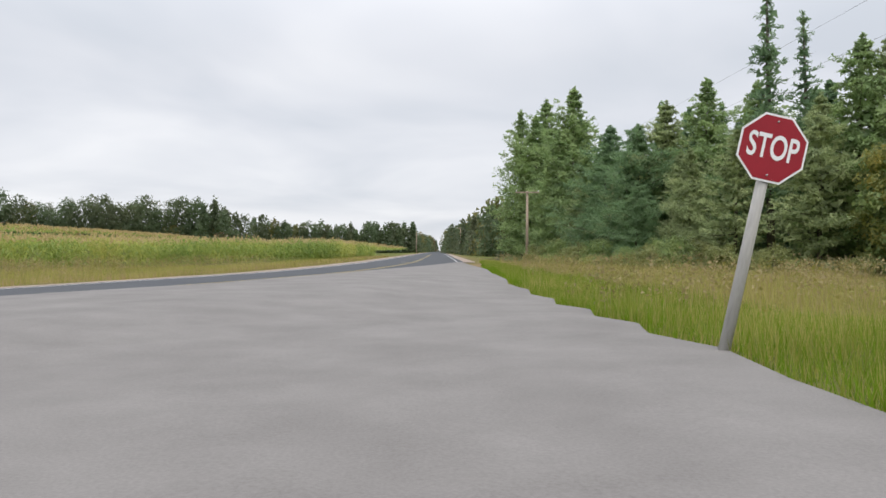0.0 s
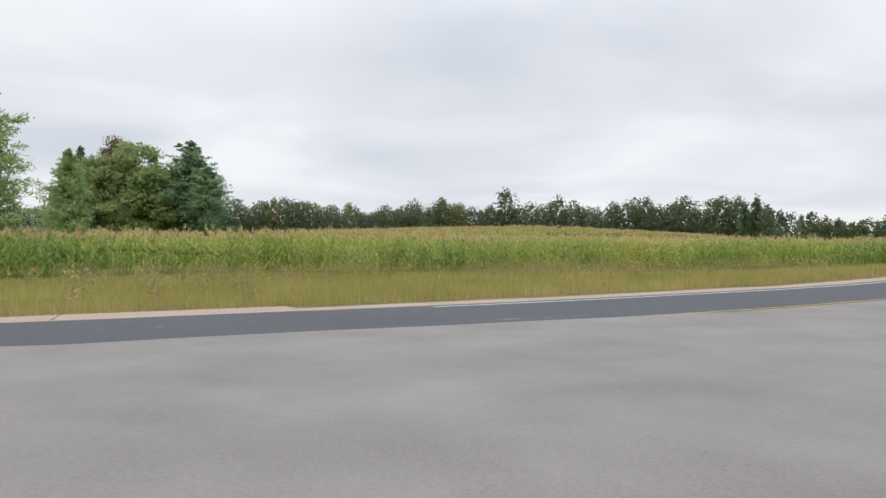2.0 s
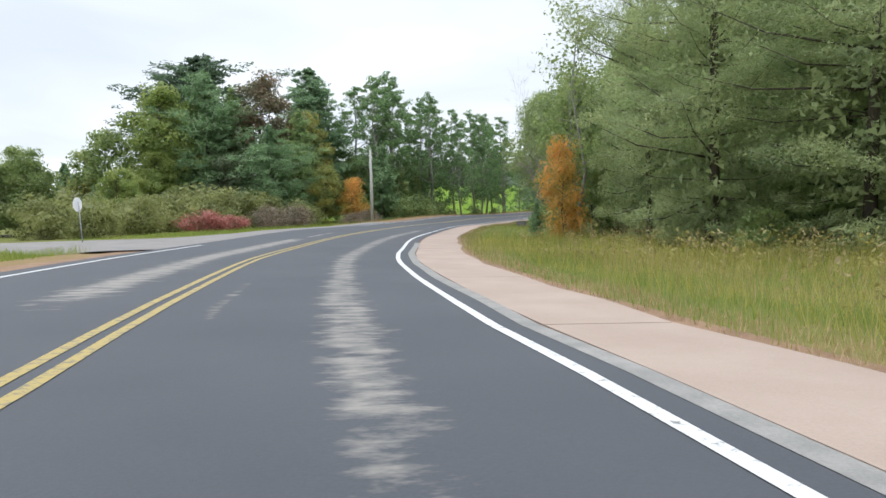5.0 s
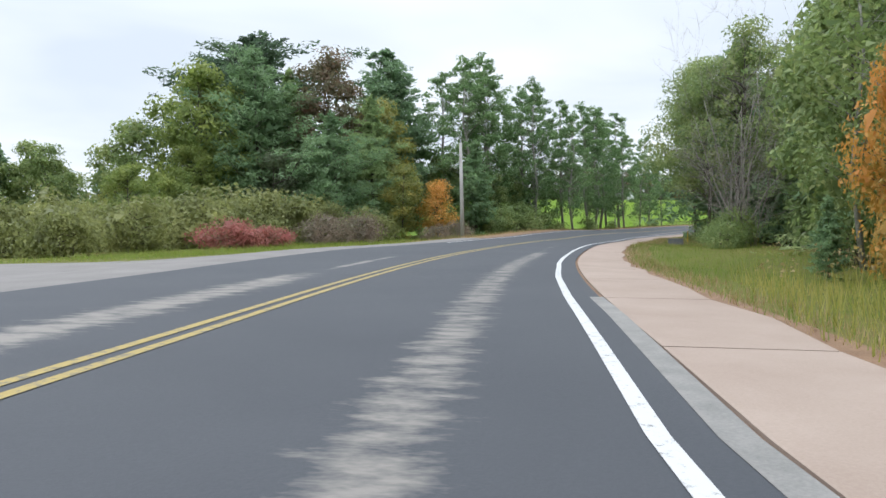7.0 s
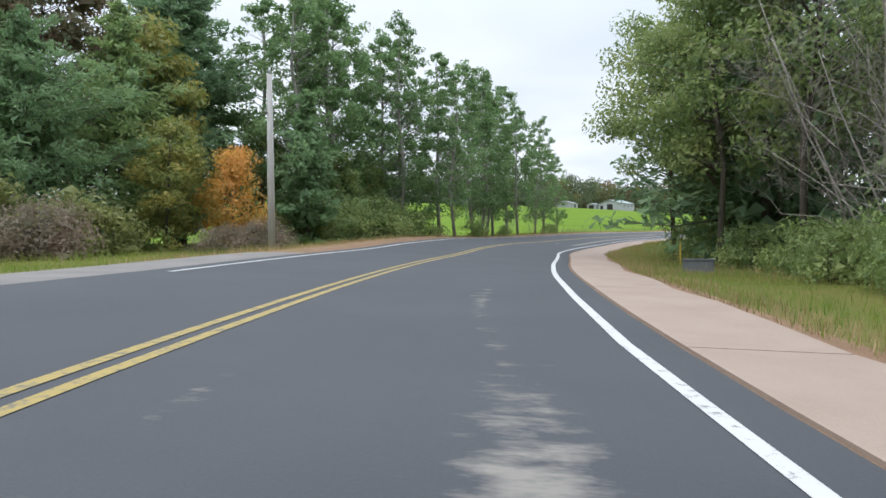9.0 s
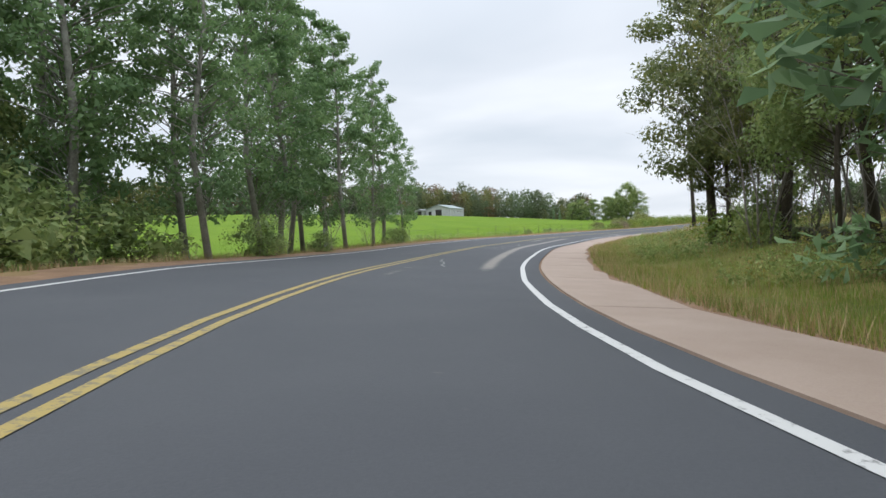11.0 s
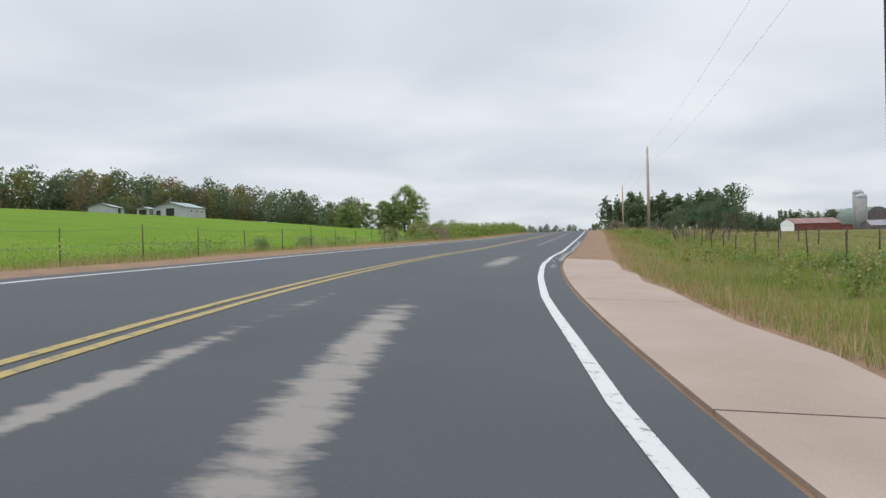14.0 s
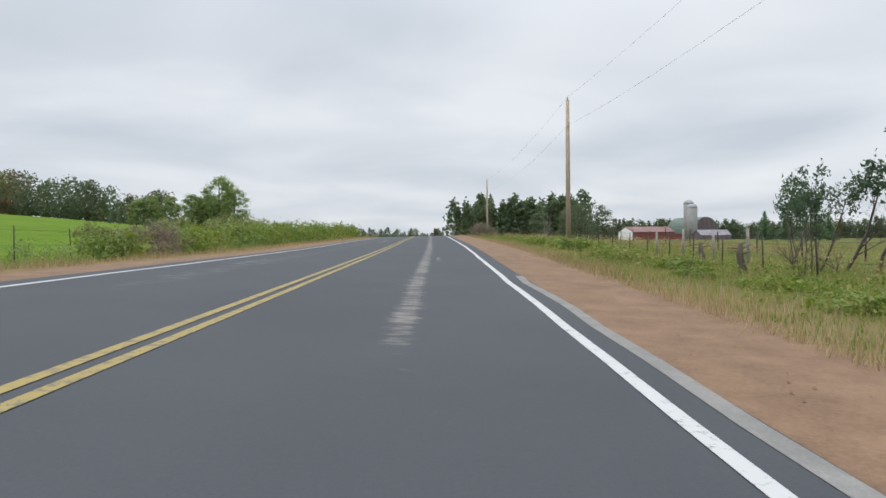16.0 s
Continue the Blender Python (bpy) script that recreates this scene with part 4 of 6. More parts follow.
kind_of("nearpine", "pine_tree", "dense olive-green pine with soft boughs to the ground", "tree", lambda g: pine_meshes(15, 5.2, g, 0.02, 1.05, leaf=0.165, gaps=0.10, tuft=150, cone=2.4, slim=0.22), M_BARK, PINE_OLIVE, 15, 3)
kind_of("brightpine", "pine_tree", "soft green white pine with level boughs", "tree", lambda g: pine_meshes(14, 6.0, g, 0.02, 1.2, gaps=0.08, cone=1.8, leaf=0.38, tuft=34, sweep=0.2, slim=0.24), M_BARK, PINE_BRIGHT, 14, 2)
kind_of("smallpine", "pine_tree", "low bushy green pine beside the road", "tree", lambda g: pine_meshes(7, 2.4, g, 0.02, 1.4, leaf=0.34, tuft=18), M_BARK, PINE_BRIGHT, 7, 2)
kind_of("domepine", "pine_tree", "old dark pine with a wide domed crown", "tree", lambda g: pine_meshes(20, 6.0, g, 0.12, 1.1, leaf=0.45, gaps=0.12, cone=4.0, tuft=22), M_BARK, PINE_DEEP, 20, 1)
kind_of("spruce", "spruce_tree", "narrow dark spire of a spruce", "tree", lambda g: pine_meshes(17, 3.5, g, 0.04, 1.0, True, 0.42, tuft=12, slim=0.28), M_BARK, PINE_DARK, 17, 3)
kind_of("larch", "spruce_tree", "ragged thin spire rising over the other trees", "tree", lambda g: pine_meshes(18, 2.3, g, 0.25, 1.0, True, 0.42, gaps=0.3, tuft=9, slim=0.25), M_BARK, PINE_DARK, 18, 2)
kind_of("aspen", "aspen_tree", "tall green aspen with a slim grey trunk", "tree", lambda g: broad_meshes(16, 2.9, g, 0.17, 118, 63, 0.22, True, inner=0, taper=True, bole=1.35, lift=0.07, lump=0.6), M_PALE_BARK, ASPEN, 16, 4)
kind_of("green", "broadleaf_tree", "green broad-leaved tree at the wood's edge", "tree", lambda g: broad_meshes(11, 3.6, g, 0.10, 56, 150, 0.30), M_BARK, GREEN, 11, 3)
kind_of("edge", "broadleaf_tree", "thin-crowned green tree leaning towards the road", "tree", lambda g: broad_meshes(12, 3.2, g, 0.28, 46, 130, 0.25, bole=1.2), M_BARK, GREEN, 12, 2)
kind_of("neartree", "broadleaf_tree", "leafy olive-green tree overhanging the verge", "tree", lambda g: broad_meshes(12, 3.4, g, 0.34, 76, 220, 0.17, inner=0, lump=0.8), M_BARK, GREEN, 12, 2)
kind_of("finetree", "broadleaf_tree", "small-leaved olive tree with a dark bole on the bank", "tree", lambda g: broad_meshes(11, 3.0, g, 0.28, 84, 210, 0.16, inner=0, bole=1.7, lump=0.68), M_BARK, OLIVE_DULL, 11, 2)
kind_of("olive", "broadleaf_tree", "rounded olive-green broad-leaved tree", "tree", lambda g: broad_meshes(12, 3.6, g, 0.05, 64, 210, 0.25), M_BARK, OLIVE, 12, 2)
kind_of("yellow", "maple_tree", "maple whose leaves are turning yellow", "tree", lambda g: broad_meshes(11, 3.0, g, 0.10, 54, 150, 0.28), M_BARK, YELLOW, 11, 2)
kind_of("gold", "maple_tree", "slender maple turned golden yellow before the pines", "tree", lambda g: broad_meshes(9, 1.5, g, 0.12, 74, 62, 0.2, inner=0, lump=0.5), M_BARK, GOLD, 9, 2)
kind_of("orange", "maple_tree", "small maple in orange autumn leaf", "tree", lambda g: broad_meshes(5, 1.6, g, 0.05, 42, 150, 0.16, inner=2), M_BARK, ORANGE, 5, 2)
kind_of("russet", "maple_tree", "maple with russet red upper leaves", "tree", lambda g: broad_meshes(16, 3.8, g, 0.22, 64, 190, 0.29), M_BARK, RUST, 16, 1)
kind_of("birch", "birch_tree", "slender birch with sparse leaves", "tree", lambda g: broad_meshes(11, 1.5, g, 0.3, 34, 60, 0.18, True, inner=0), M_PALE_BARK, GREEN, 11, 1)
kind_of("shrub", "shrub", "dense grey-green shrub by the roadside", "shrub", lambda g: broad_meshes(3, 2.0, g, 0.02, 36, 105, 0.21, stems=3, inner=3), M_BARK, BUSH, 3, 3)
kind_of("redshrub", "shrub", "low sumac in bright red leaf", "shrub", lambda g: broad_meshes(1.6, 1.5, g, 0.02, 30, 90, 0.17, stems=3, inner=3), M_BARK, RED_LEAF, 1.6, 2)
kind_of("brownshrub", "shrub", "rounded shrub with dull brown leaves", "shrub", lambda g: broad_meshes(2, 1.7, g, 0.02, 36, 150, 0.13, stems=3, inner=1), M_BARK, BROWN_LEAF, 2, 2)
kind_of("greenshrub", "shrub", "leafy green shrub in the undergrowth", "shrub", lambda g: broad_meshes(2.5, 1.6, g, 0.02, 28, 120, 0.15, stems=3, inner=2), M_BARK, GREEN, 2.5, 2)
kind_of("dead", "dead_tree", "leafless grey tree of many thin branches", "tree", lambda g: bare_meshes(11, g, 6, 0.24, 4, 0.85), M_DEAD, None, 11, 2)
kind_of("scrub", "broadleaf_tree", "thin dark scrub tree beside the pasture fence", "tree", lambda g: broad_meshes(6, 1.9, g, 0.06, 34, 90, 0.21, inner=2), M_BARK, FAR_GREEN, 6, 2)
kind_of("gnarled", "gnarled_tree", "old half-bare tree with a few dark leaves by the fence", "tree", lambda g: gnarled_meshes(5, g), M_BARK, PINE_DEEP, 5, 2)
kind_of("brush", "roadside_brush", "rank bright green weeds below the field fence", "brush", lambda g: broad_meshes(1.3, 1.5, g, 0.02, 24, 80, 0.14, stems=3, inner=2), M_BARK, LUSH, 1.3, 2)
kind_of("bare", "bare_sapling", "leafless sapling with upright thin branches", "tree", lambda g: bare_meshes(7, g, 3, 0.12, 3, 1.35), M_DEAD, None, 7, 2)

# wood inside the bend, beyond the corn
for key, x, y, h, *w in (
        ("pine", -68.6, 28, 18.5, 1.15), ("spruce", -70, 23.2, 18, 1.1), ("spruce", -63.5, 18.6, 17), ("spruce", -69, 25.6, 16.5, 1.2), ("spruce", -66, 23.5, 18.5), ("spruce", -67, 20.5, 18),
        ("spruce", -60, 16, 19.5), ("pine", -53.5, 12.5, 18), ("spruce", -72, 25, 17), ("pine", -75, 33, 15), ("brightpine", -61, 12.5, 16), ("gold", -40.6, 0.4, 8.6),
        ("green", -42.0, 2.8, 7.5), ("gold", -45.5, 3.4, 12.5, 0.9), ("yellow", -51, 3.0, 14), ("brightpine", -46, 5.5, 11.5), ("brightpine", -49.5, 9.0, 14.5), ("pine", -55, 5, 17), ("nearpine", -43.5, -3.5, 15),
        ("nearpine", -43.5, -8.5, 17, 0.8), ("nearpine", -46.5, -13.0, 16, 0.55), ("pine", -49, -6, 18), ("olivepine", -50, -1, 17)):
    plant(key, x, y, h, *w)
for key, x, y, h, *w in (
        ("birch", -48, -18.2, 11.8, 1.1), ("orange", -46.2, -17.3, 4.7, 0.62), ("smallpine", -46.0, -18.9, 1.8), ("green", -53.5, -21.8, 9.0, 0.8), ("birch", -50.5, -20.2, 9.5, 1.2), ("green", -50.5, -18.8, 5.0, 0.8), ("backpine", -60.5, -19, 13), ("pine", -57, -16, 16),
        ("pine", -54, -11, 17), ("olivepine", -60, -22.5, 14), ("olivepine", -66.5, -25, 14), ("pine", -72, -29, 14.5), ("dead", -65.3, -33.5, 11), ("dead", -67.6, -34.2, 10),
        ("greenshrub", -66.5, -35.2, 1.6), ("greenshrub", -70, -37.0, 1.7), ("greenshrub", -63.2, -32.8, 1.4), ("greenshrub", -68.4, -36.0, 1.2, 0.8), ("greenshrub", -64.6, -33.2, 2.2, 0.7), ("neartree", -74.5, -41.5, 13), ("neartree", -78.5, -45.2, 11.5), ("neartree", -72.5, -37.8, 14),
        ("pine", -73.5, -33.0, 15), ("backpine", -74, -30, 16), ("greenshrub", -73.5, -40.0, 1.6), ("backpine", -76, -34, 15)):
    plant(key, x, y, h, *w)
for key, x, y, h, *w in (
        ("pine", -71.5, -30.0, 16), ("backpine", -82, -38, 14), ("pine", -68, -27.5, 15), ("greenshrub", -78, -43.8, 2.0), ("green", -84, -43, 11), ("finetree", -101.0, -53.1, 11, 1.05), ("brush", -101, -52.2, 1.0, 1.3),
        ("finetree", -97.0, -50.2, 11.5), ("bare", -99.5, -49, 7), ("bare", -102.3, -49.5, 6.5), ("bare", -94.5, -48.5, 7), ("greenshrub", -97.5, -50.6, 2.0), ("backpine", -82, -44, 14),
        ("backpine", -88, -45, 13), ("backpine", -78, -41, 14.5), ("neartree", -91, -48.4, 9), ("edge", -103, -50.5, 10), ("edge", -94, -47.5, 12.5), ("edge", -97, -46, 12),
        ("bare", -96, -50.8, 8), ("bare", -101, -51, 7), ("bare", -91.5, -47.6, 8), ("bare", -104, -51, 6)):
    plant(key, x, y, h, *w)
for key, x, y, h, *w in (
        ("bare", -117, -54.9, 5.2), ("bare", -113.5, -54.0, 3.6), ("edge", -108.5, -50.8, 6.5), ("greenshrub", -118, -54.2, 1.5), ("backpine", -73, 20, 16), ("backpine", -70, 15, 17),
        ("backpine", -66, 10, 16.5), ("backpine", -62, 5, 17), ("backpine", -60, -1, 16.5), ("backpine", -59, -7, 16), ("backpine", -62, -13, 16), ("backpine", -77, 28, 14),
        ("backpine", -66, -19, 15), ("greenshrub", -43, -1.0, 1.6), ("greenshrub", -44.5, 2.0, 1.8), ("brownshrub", -45.2, 0.6, 1.7), ("greenshrub", -41.8, -6, 1.4)):
    plant(key, x, y, h, *w)
g3 = np.random.default_rng(5)
for poly, keys, count, hs in ((WOODS[0], ("backpine", "backpine", "spruce", "backpine"), 4, (13, 18)), (WOODS[1], ("backpine", "spruce", "backpine", "backpine"), 13, (10, 15)), (WOODS[2], ("green", "green", "scrub"), 6, (6, 10))):
    xs, ys = [p[0] for p in poly], [p[1] for p in poly]
    done = 0
    while done < count:
        x, y = g3.uniform(min(xs), max(xs)), g3.uniform(min(ys), max(ys))
        if poly is WOODS[1] and (x - 20) + 0.42 * (y - 50) > 38:
            continue
        if inside(x, y, poly)[0] and nearest(x, y)[2][0] > 21:
            plant(keys[int(g3.integers(len(keys)))], x, y, g3.uniform(*hs))
            done += 1
for poly, count, hs in ((WOODS[0], 15, (12, 15)), (WOODS[2], 8, (8, 11))):
    xs, ys = [p[0] for p in poly], [p[1] for p in poly]
    done = 0
    while done < count:
        x, y = g3.uniform(min(xs), max(xs)), g3.uniform(min(ys), max(ys))
        if inside(x, y, poly)[0] and nearest(x, y)[2][0] > 30 and (x < -74 or y < -60):
            plant("deeppine", x, y, g3.uniform(*hs))
            done += 1
# wood beside the stop sign
for key, x, y, h, *w in (
        ("pine", 10.2, 92.6, 18.6, 0.7), ("pine", 13.4, 97.7, 21), ("pine", 14.6, 81.6, 18.8), ("pine", 11.5, 88, 17), ("pine", 12.5, 80, 14), ("brightpine", 15.5, 70, 11.5),
        ("brightpine", 16.5, 62, 12), ("olivepine", 19, 63, 14), ("pine", 21.5, 60, 15), ("backpine", 17.5, 76, 14), ("backpine", 19, 72, 13), ("backpine", 22.5, 66, 14),
        ("backpine", 25, 60, 13), ("backpine", 27, 52, 13), ("backpine", 24.5, 49, 12), ("backpine", 29, 45, 12), ("backpine", 31, 40, 12), ("backpine", 16.5, 88, 17),
        ("olivepine", 14.0, 74, 8), ("olivepine", 16, 66.5, 8), ("olivepine", 18.8, 57.5, 9), ("brightpine", 21.5, 51, 9)):
    plant(key, x, y, h, *w)
for key, x, y, h, *w in (
        ("olivepine", 23, 46.5, 8.5), ("yellow", 27, 38.5, 6.5), ("backpine", 33, 33, 11), ("pine", 23.8, 56, 14), ("spruce", 20, 68, 15), ("larch", 20.6, 46, 19),
        ("larch", 22.8, 45.5, 16), ("pine", 23.5, 42, 13.5), ("olivepine", 26, 42, 14), ("olivepine", 21, 41, 10), ("green", 24, 36, 9), ("olive", 26, 33, 9.5),
        ("yellow", 23.5, 37.5, 7), ("olivepine", 17.8, 53, 8.5), ("brightpine", 14.8, 56, 6.5), ("olivepine", 18.5, 46.5, 9), ("pine", 29, 36, 13), ("green", 28, 29, 9),
        ("shrub", 12.0, 74, 2.4), ("shrub", 17, 47, 2.0), ("shrub", 20.5, 36, 1.1), ("brownshrub", 24, 30, 1.8)):
    plant(key, x, y, h, *w)
for key, x, y, h, *w in (
        ("shrub", 15.3, 52, 1.8), ("shrub", 9.5, 71, 1.8), ("shrub", 11, 60, 1.9), ("greenshrub", 13, 51, 1.6), ("shrub", 12.6, 45, 1.5),
        ("shrub", 15.5, 41, 1.5), ("shrub", 16.5, 37, 1.5), ("greenshrub", 12, 56, 2.1), ("greenshrub", 14.6, 47, 2.2), ("greenshrub", 10.4, 66, 2.2)):
    plant(key, x, y, h, *w)
# far side of the bend: old pines, maples and a row of aspens
for key, x, y, h, *w in (
        ("domepine", -58.3, -82.5, 20.5, 1.5), ("domepine", -54.5, -79.5, 17, 1.3), ("olive", -50, -73.5, 15.5), ("olive", -47.5, -70, 8), ("brightpine", -54.6, -71.4, 16.8, 1.2), ("pine", -58.2, -73.5, 15.5, 0.9), ("russet", -61.0, -72.0, 17.2),
        ("green", -45.6, -77, 11), ("yellow", -65.4, -71.0, 13.4, 0.95), ("darkpine", -71.6, -77.6, 19.5, 1.25), ("darkpine", -69.6, -74.6, 16, 1.15), ("pine", -62.8, -66.8, 12.5), ("brightpine", -58.0, -64.0, 10.5),
        ("orange", -65.9, -61.3, 4.9, 0.85), ("yellow", -63.0, -62.5, 6.5), ("smallpine", -72.3, -64.3, 8.5), ("green", -42.5, -90, 8), ("yellow", -47.4, -93, 7.0), ("green", -36, -84, 7.5),
        ("aspen", -80.7, -72.4, 20, 1.2), ("aspen", -77.2, -76.3, 18.5, 1.2), ("aspen", -75.5, -69.5, 18, 1.1), ("aspen", -84, -69.2, 16.8), ("aspen", -79, -70.2, 17.5), ("aspen", -88.5, -73.6, 16.5), ("aspen", -94.4, -71.0, 15.6), ("aspen", -82.4, -75.2, 18), ("greenshrub", -76.5, -66.2, 2.6, 1.2), ("greenshrub", -79.5, -67.4, 3.0, 1.2), ("greenshrub", -82.5, -68.3, 2.6, 1.3), ("green", -78, -68.6, 6.0, 0.8), ("green", -82.8, -71.0, 6.5, 0.8), ("shrub", -73.6, -66.5, 2.4), ("green", -75, -72.5, 8.0, 0.8), ("greenshrub", -86.0, -69.4, 2.2, 1.3)):
    plant(key, x, y, h, *w)
for key, x, y, h, *w in (
        ("aspen", -85.9, -72.7, 17), ("aspen", -89.5, -70.3, 15.5), ("aspen", -96, -71.6, 15), ("aspen", -99.5, -74.0, 15.5), ("aspen", -103, -76, 15),
        ("aspen", -108.2, -78.4, 16.5), ("aspen", -106.6, -73.6, 10), ("aspen", -112, -76.5, 13), ("aspen", -116.5, -77.8, 9.5), ("aspen", -101.5, -71.8, 12.5), ("aspen", -87, -66.4, 13),
        ("redshrub", -44.6, -52.4, 1.5), ("redshrub", -47.6, -53.6, 1.2), ("brownshrub", -52.6, -56.3, 1.9), ("brownshrub", -55.6, -57.4, 2.0), ("brownshrub", -63.4, -58.2, 1.1), ("brownshrub", -65.8, -58.4, 1.3),
        ("shrub", -40, -54, 3.0), ("shrub", -44, -57, 3.6), ("shrub", -48, -58.5, 4.0), ("shrub", -51, -60, 3.8)):
    plant(key, x, y, h, *w)
for key, x, y, h, *w in (
        ("shrub", -55, -61, 3.2), ("shrub", -58.5, -60, 2.6), ("shrub", -36, -51, 2.6), ("shrub", -34, -56, 3.2), ("shrub", -38, -60, 3.8), ("olive", -42, -64, 6),
        ("greenshrub", -74, -64.5, 1.8), ("greenshrub", -96, -69, 0.9), ("bare", -104, -72, 3.2), ("bare", -99.5, -71.2, 3.6), ("bare", -94, -69.6, 3.0), ("greenshrub", -110, -74.2, 1.2), ("greenshrub", -90, -67, 1.4)):
    plant(key, x, y, h, *w)
# trees and scrub along the last straight
for key, x, y, h, *w in (
        ("gnarled", -168.6, -59.2, 2.5, 0.8), ("gnarled", -170.3, -57.8, 2.8, 0.8), ("gnarled", -170.1, -56.9, 3.5, 1.15), ("gnarled", -172.6, -57.2, 2.6, 0.7), ("bare", -171.0, -59.6, 1.0, 0.9), ("bare", -167.4, -57.2, 1.3, 1.0), ("bare", -163.2, -57.6, 0.9, 1.3),
        ("spruce", -205, -22, 7), ("spruce", -318, 17.6, 9.5, 2.2), ("spruce", -323, 13.6, 7.5, 2.2), ("spruce", -325, 9.6, 6.9, 2.3), ("spruce", -319.5, 22, 6.6, 2.0), ("shrub", -200, -86, 2.0), ("shrub", -208, -85, 2.2), ("shrub", -216, -84, 2.4), ("shrub", -224, -83.5, 2.0),
        ("shrub", -190, -86.5, 1.6), ("scrub", -219, -55, 3.3), ("scrub", -222, -55.5, 2.8), ("scrub", -318, -38, 8), ("scrub", -325, -33, 9.5), ("scrub", -330, -28, 8.5),
        ("scrub", -322, -44, 7), ("brownshrub", -178, -79.2, 1.3), ("greenshrub", -214, -79.5, 1.2), ("greenshrub", -222, -79.5, 1.4)):
    plant(key, x, y, h, *w)
for key, x, y, h, *w in (
        ("bare", -226, -57, 3.0), ("brownshrub", -250, -62, 1.8), ("brush", -156, -61.8, 0.3, 1.7), ("brush", -161, -61.9, 0.32, 1.8), ("brush", -165, -61.4, 0.3, 1.8), ("brush", -168.5, -61.8, 0.3, 1.8),
        ("brush", -172, -61.0, 0.36, 1.7), ("brush", -176, -61.6, 0.36, 1.7), ("brush", -181, -61.0, 0.4, 1.7), ("brush", -187, -61.6, 0.6, 1.7), ("brush", -194, -61.8, 0.6, 1.8), ("brush", -149, -60.6, 0.32, 1.9),
        ("brush", -143, -60.2, 0.3, 1.9), ("brush", -176, -79.6, 1.0), ("brush", -183, -79.4, 1.3), ("brush", -187, -79.8, 1.1), ("brush", -192, -79.6, 1.4), ("brush", -197, -80, 1.5),
        ("brush", -203, -79.6, 1.3), ("brush", -208, -80.2, 1.6), ("brush", -215, -80, 1.5), ("brush", -221, -80.2, 1.7)):
    plant(key, x, y, h, *w)
for key, x, y, h, *w in (
        ("brush", -228, -80, 1.6), ("brush", -236, -80.5, 1.8), ("brush", -246, -80.5, 1.6), ("brush", -256, -81, 1.8), ("greenshrub", -160, -83.5, 0.9), ("greenshrub", -152, -82.8, 0.8)):
    plant(key, x, y, h, *w)
plant("finetree", -100.2, -52.4, 7.2, 0.8)


# ---- distant woods ----
FAR = [FAR_DARK, FAR_GREEN, FAR_OLIVE, FAR_RUST]


def belt(name, line, rows, h0, h1, gap, mix, label, seed, per=125, pointed=0.5, broad=1.0, leaf=0.052, tall=0.0):
    """A far wood: overlapping crowns down to the ground. mix: shares of dark, green, olive and russet trees."""
    g = np.random.default_rng(seed)
    out, index = [], []
    line = np.array(line, float)
    seg = np.hypot(*np.diff(line, axis=0).T)
    total = seg.sum()
    for row in range(-1, rows):
        low = row < 0
        s = g.random() * gap
        while s < total:
            k = min(int(np.searchsorted(np.cumsum(seg), s)), len(seg) - 1)
            f = (s - (np.cumsum(seg)[k] - seg[k])) / seg[k]
            p = line[k] + (line[k + 1] - line[k]) * f
            d = (line[k + 1] - line[k]) / seg[k]
            p = p + np.array([-d[1], d[0]]) * (max(row, 0) * 7 + g.normal(0, 1.5))
            h = (h0 + (h1 - h0) * g.random() ** 1.4) * (g.uniform(0.25, 0.5) if low else 1.0)
            h *= 1.22 if not low and g.random() < tall else 1.0
            r = h * (g.uniform(0.6, 0.9) if low else g.uniform(0.24, 0.36) * broad)
            n = int(2 * per * (0.5 if low else 1.0 if row == 0 else 0.7))
            zz = g.random(n)
            if not low and g.random() < pointed:
                rad = r * (1.04 - zz) ** 0.65
            else:
                rad = r * np.sqrt(np.clip(1 - np.abs(2 * (zz - 0.38)) ** 2.4 * np.where(zz > 0.38, 0.62, 0.25), 0.02, 1))
            w = g.random(n) * 6.283
            lobes = 1 + 0.24 * np.sin(3 * w + 7 * zz + g.random() * 6) + 0.18 * np.sin(5 * w - 11 * zz + g.random() * 6)
            q = rad * lobes * np.sqrt(0.2 + 0.8 * g.random(n))
            c = np.stack([p[0] + q * np.cos(w), p[1] + q * np.sin(w), gz(p[0], p[1]) + h * (0.02 + 0.95 * zz + 0.03 * g.normal(size=n))], 1)
            size = (1.7 * leaf * h if not low else 0.16 * h) * (0.6 + 0.7 * g.random(n))
            out.append(cards(c, size, np.stack([np.cos(w), np.sin(w), 0.3 + zz], 1), g, 0.85, 1.6))
            tone = int(g.choice(4, p=mix))
            m = 60 if low else 240
            z2, w2 = g.random(m), g.random(m) * 6.283
            r2 = np.interp(z2, np.linspace(0, 1, 12), [np.mean(rad[np.abs(zz - v) < 0.12]) for v in np.linspace(0, 1, 12)]) * 0.72 * np.sqrt(g.random(m))
            inner = np.stack([p[0] + r2 * np.cos(w2), p[1] + r2 * np.sin(w2), gz(p[0], p[1]) + h * (0.02 + 0.86 * z2)], 1)
            out.append(cards(inner, h * 0.075 * (0.7 + 0.6 * g.random(m)), np.stack([np.cos(w2), np.sin(w2), 0.3 + z2], 1), g, 0.85, 1.6))
            index += [tone] * (n + m)
            s += gap * g.uniform(0.6, 1.3)
    return tagged(new(name, quad_mesh(name, np.concatenate(out), FAR, index)), label, "woods", kind="stuff")


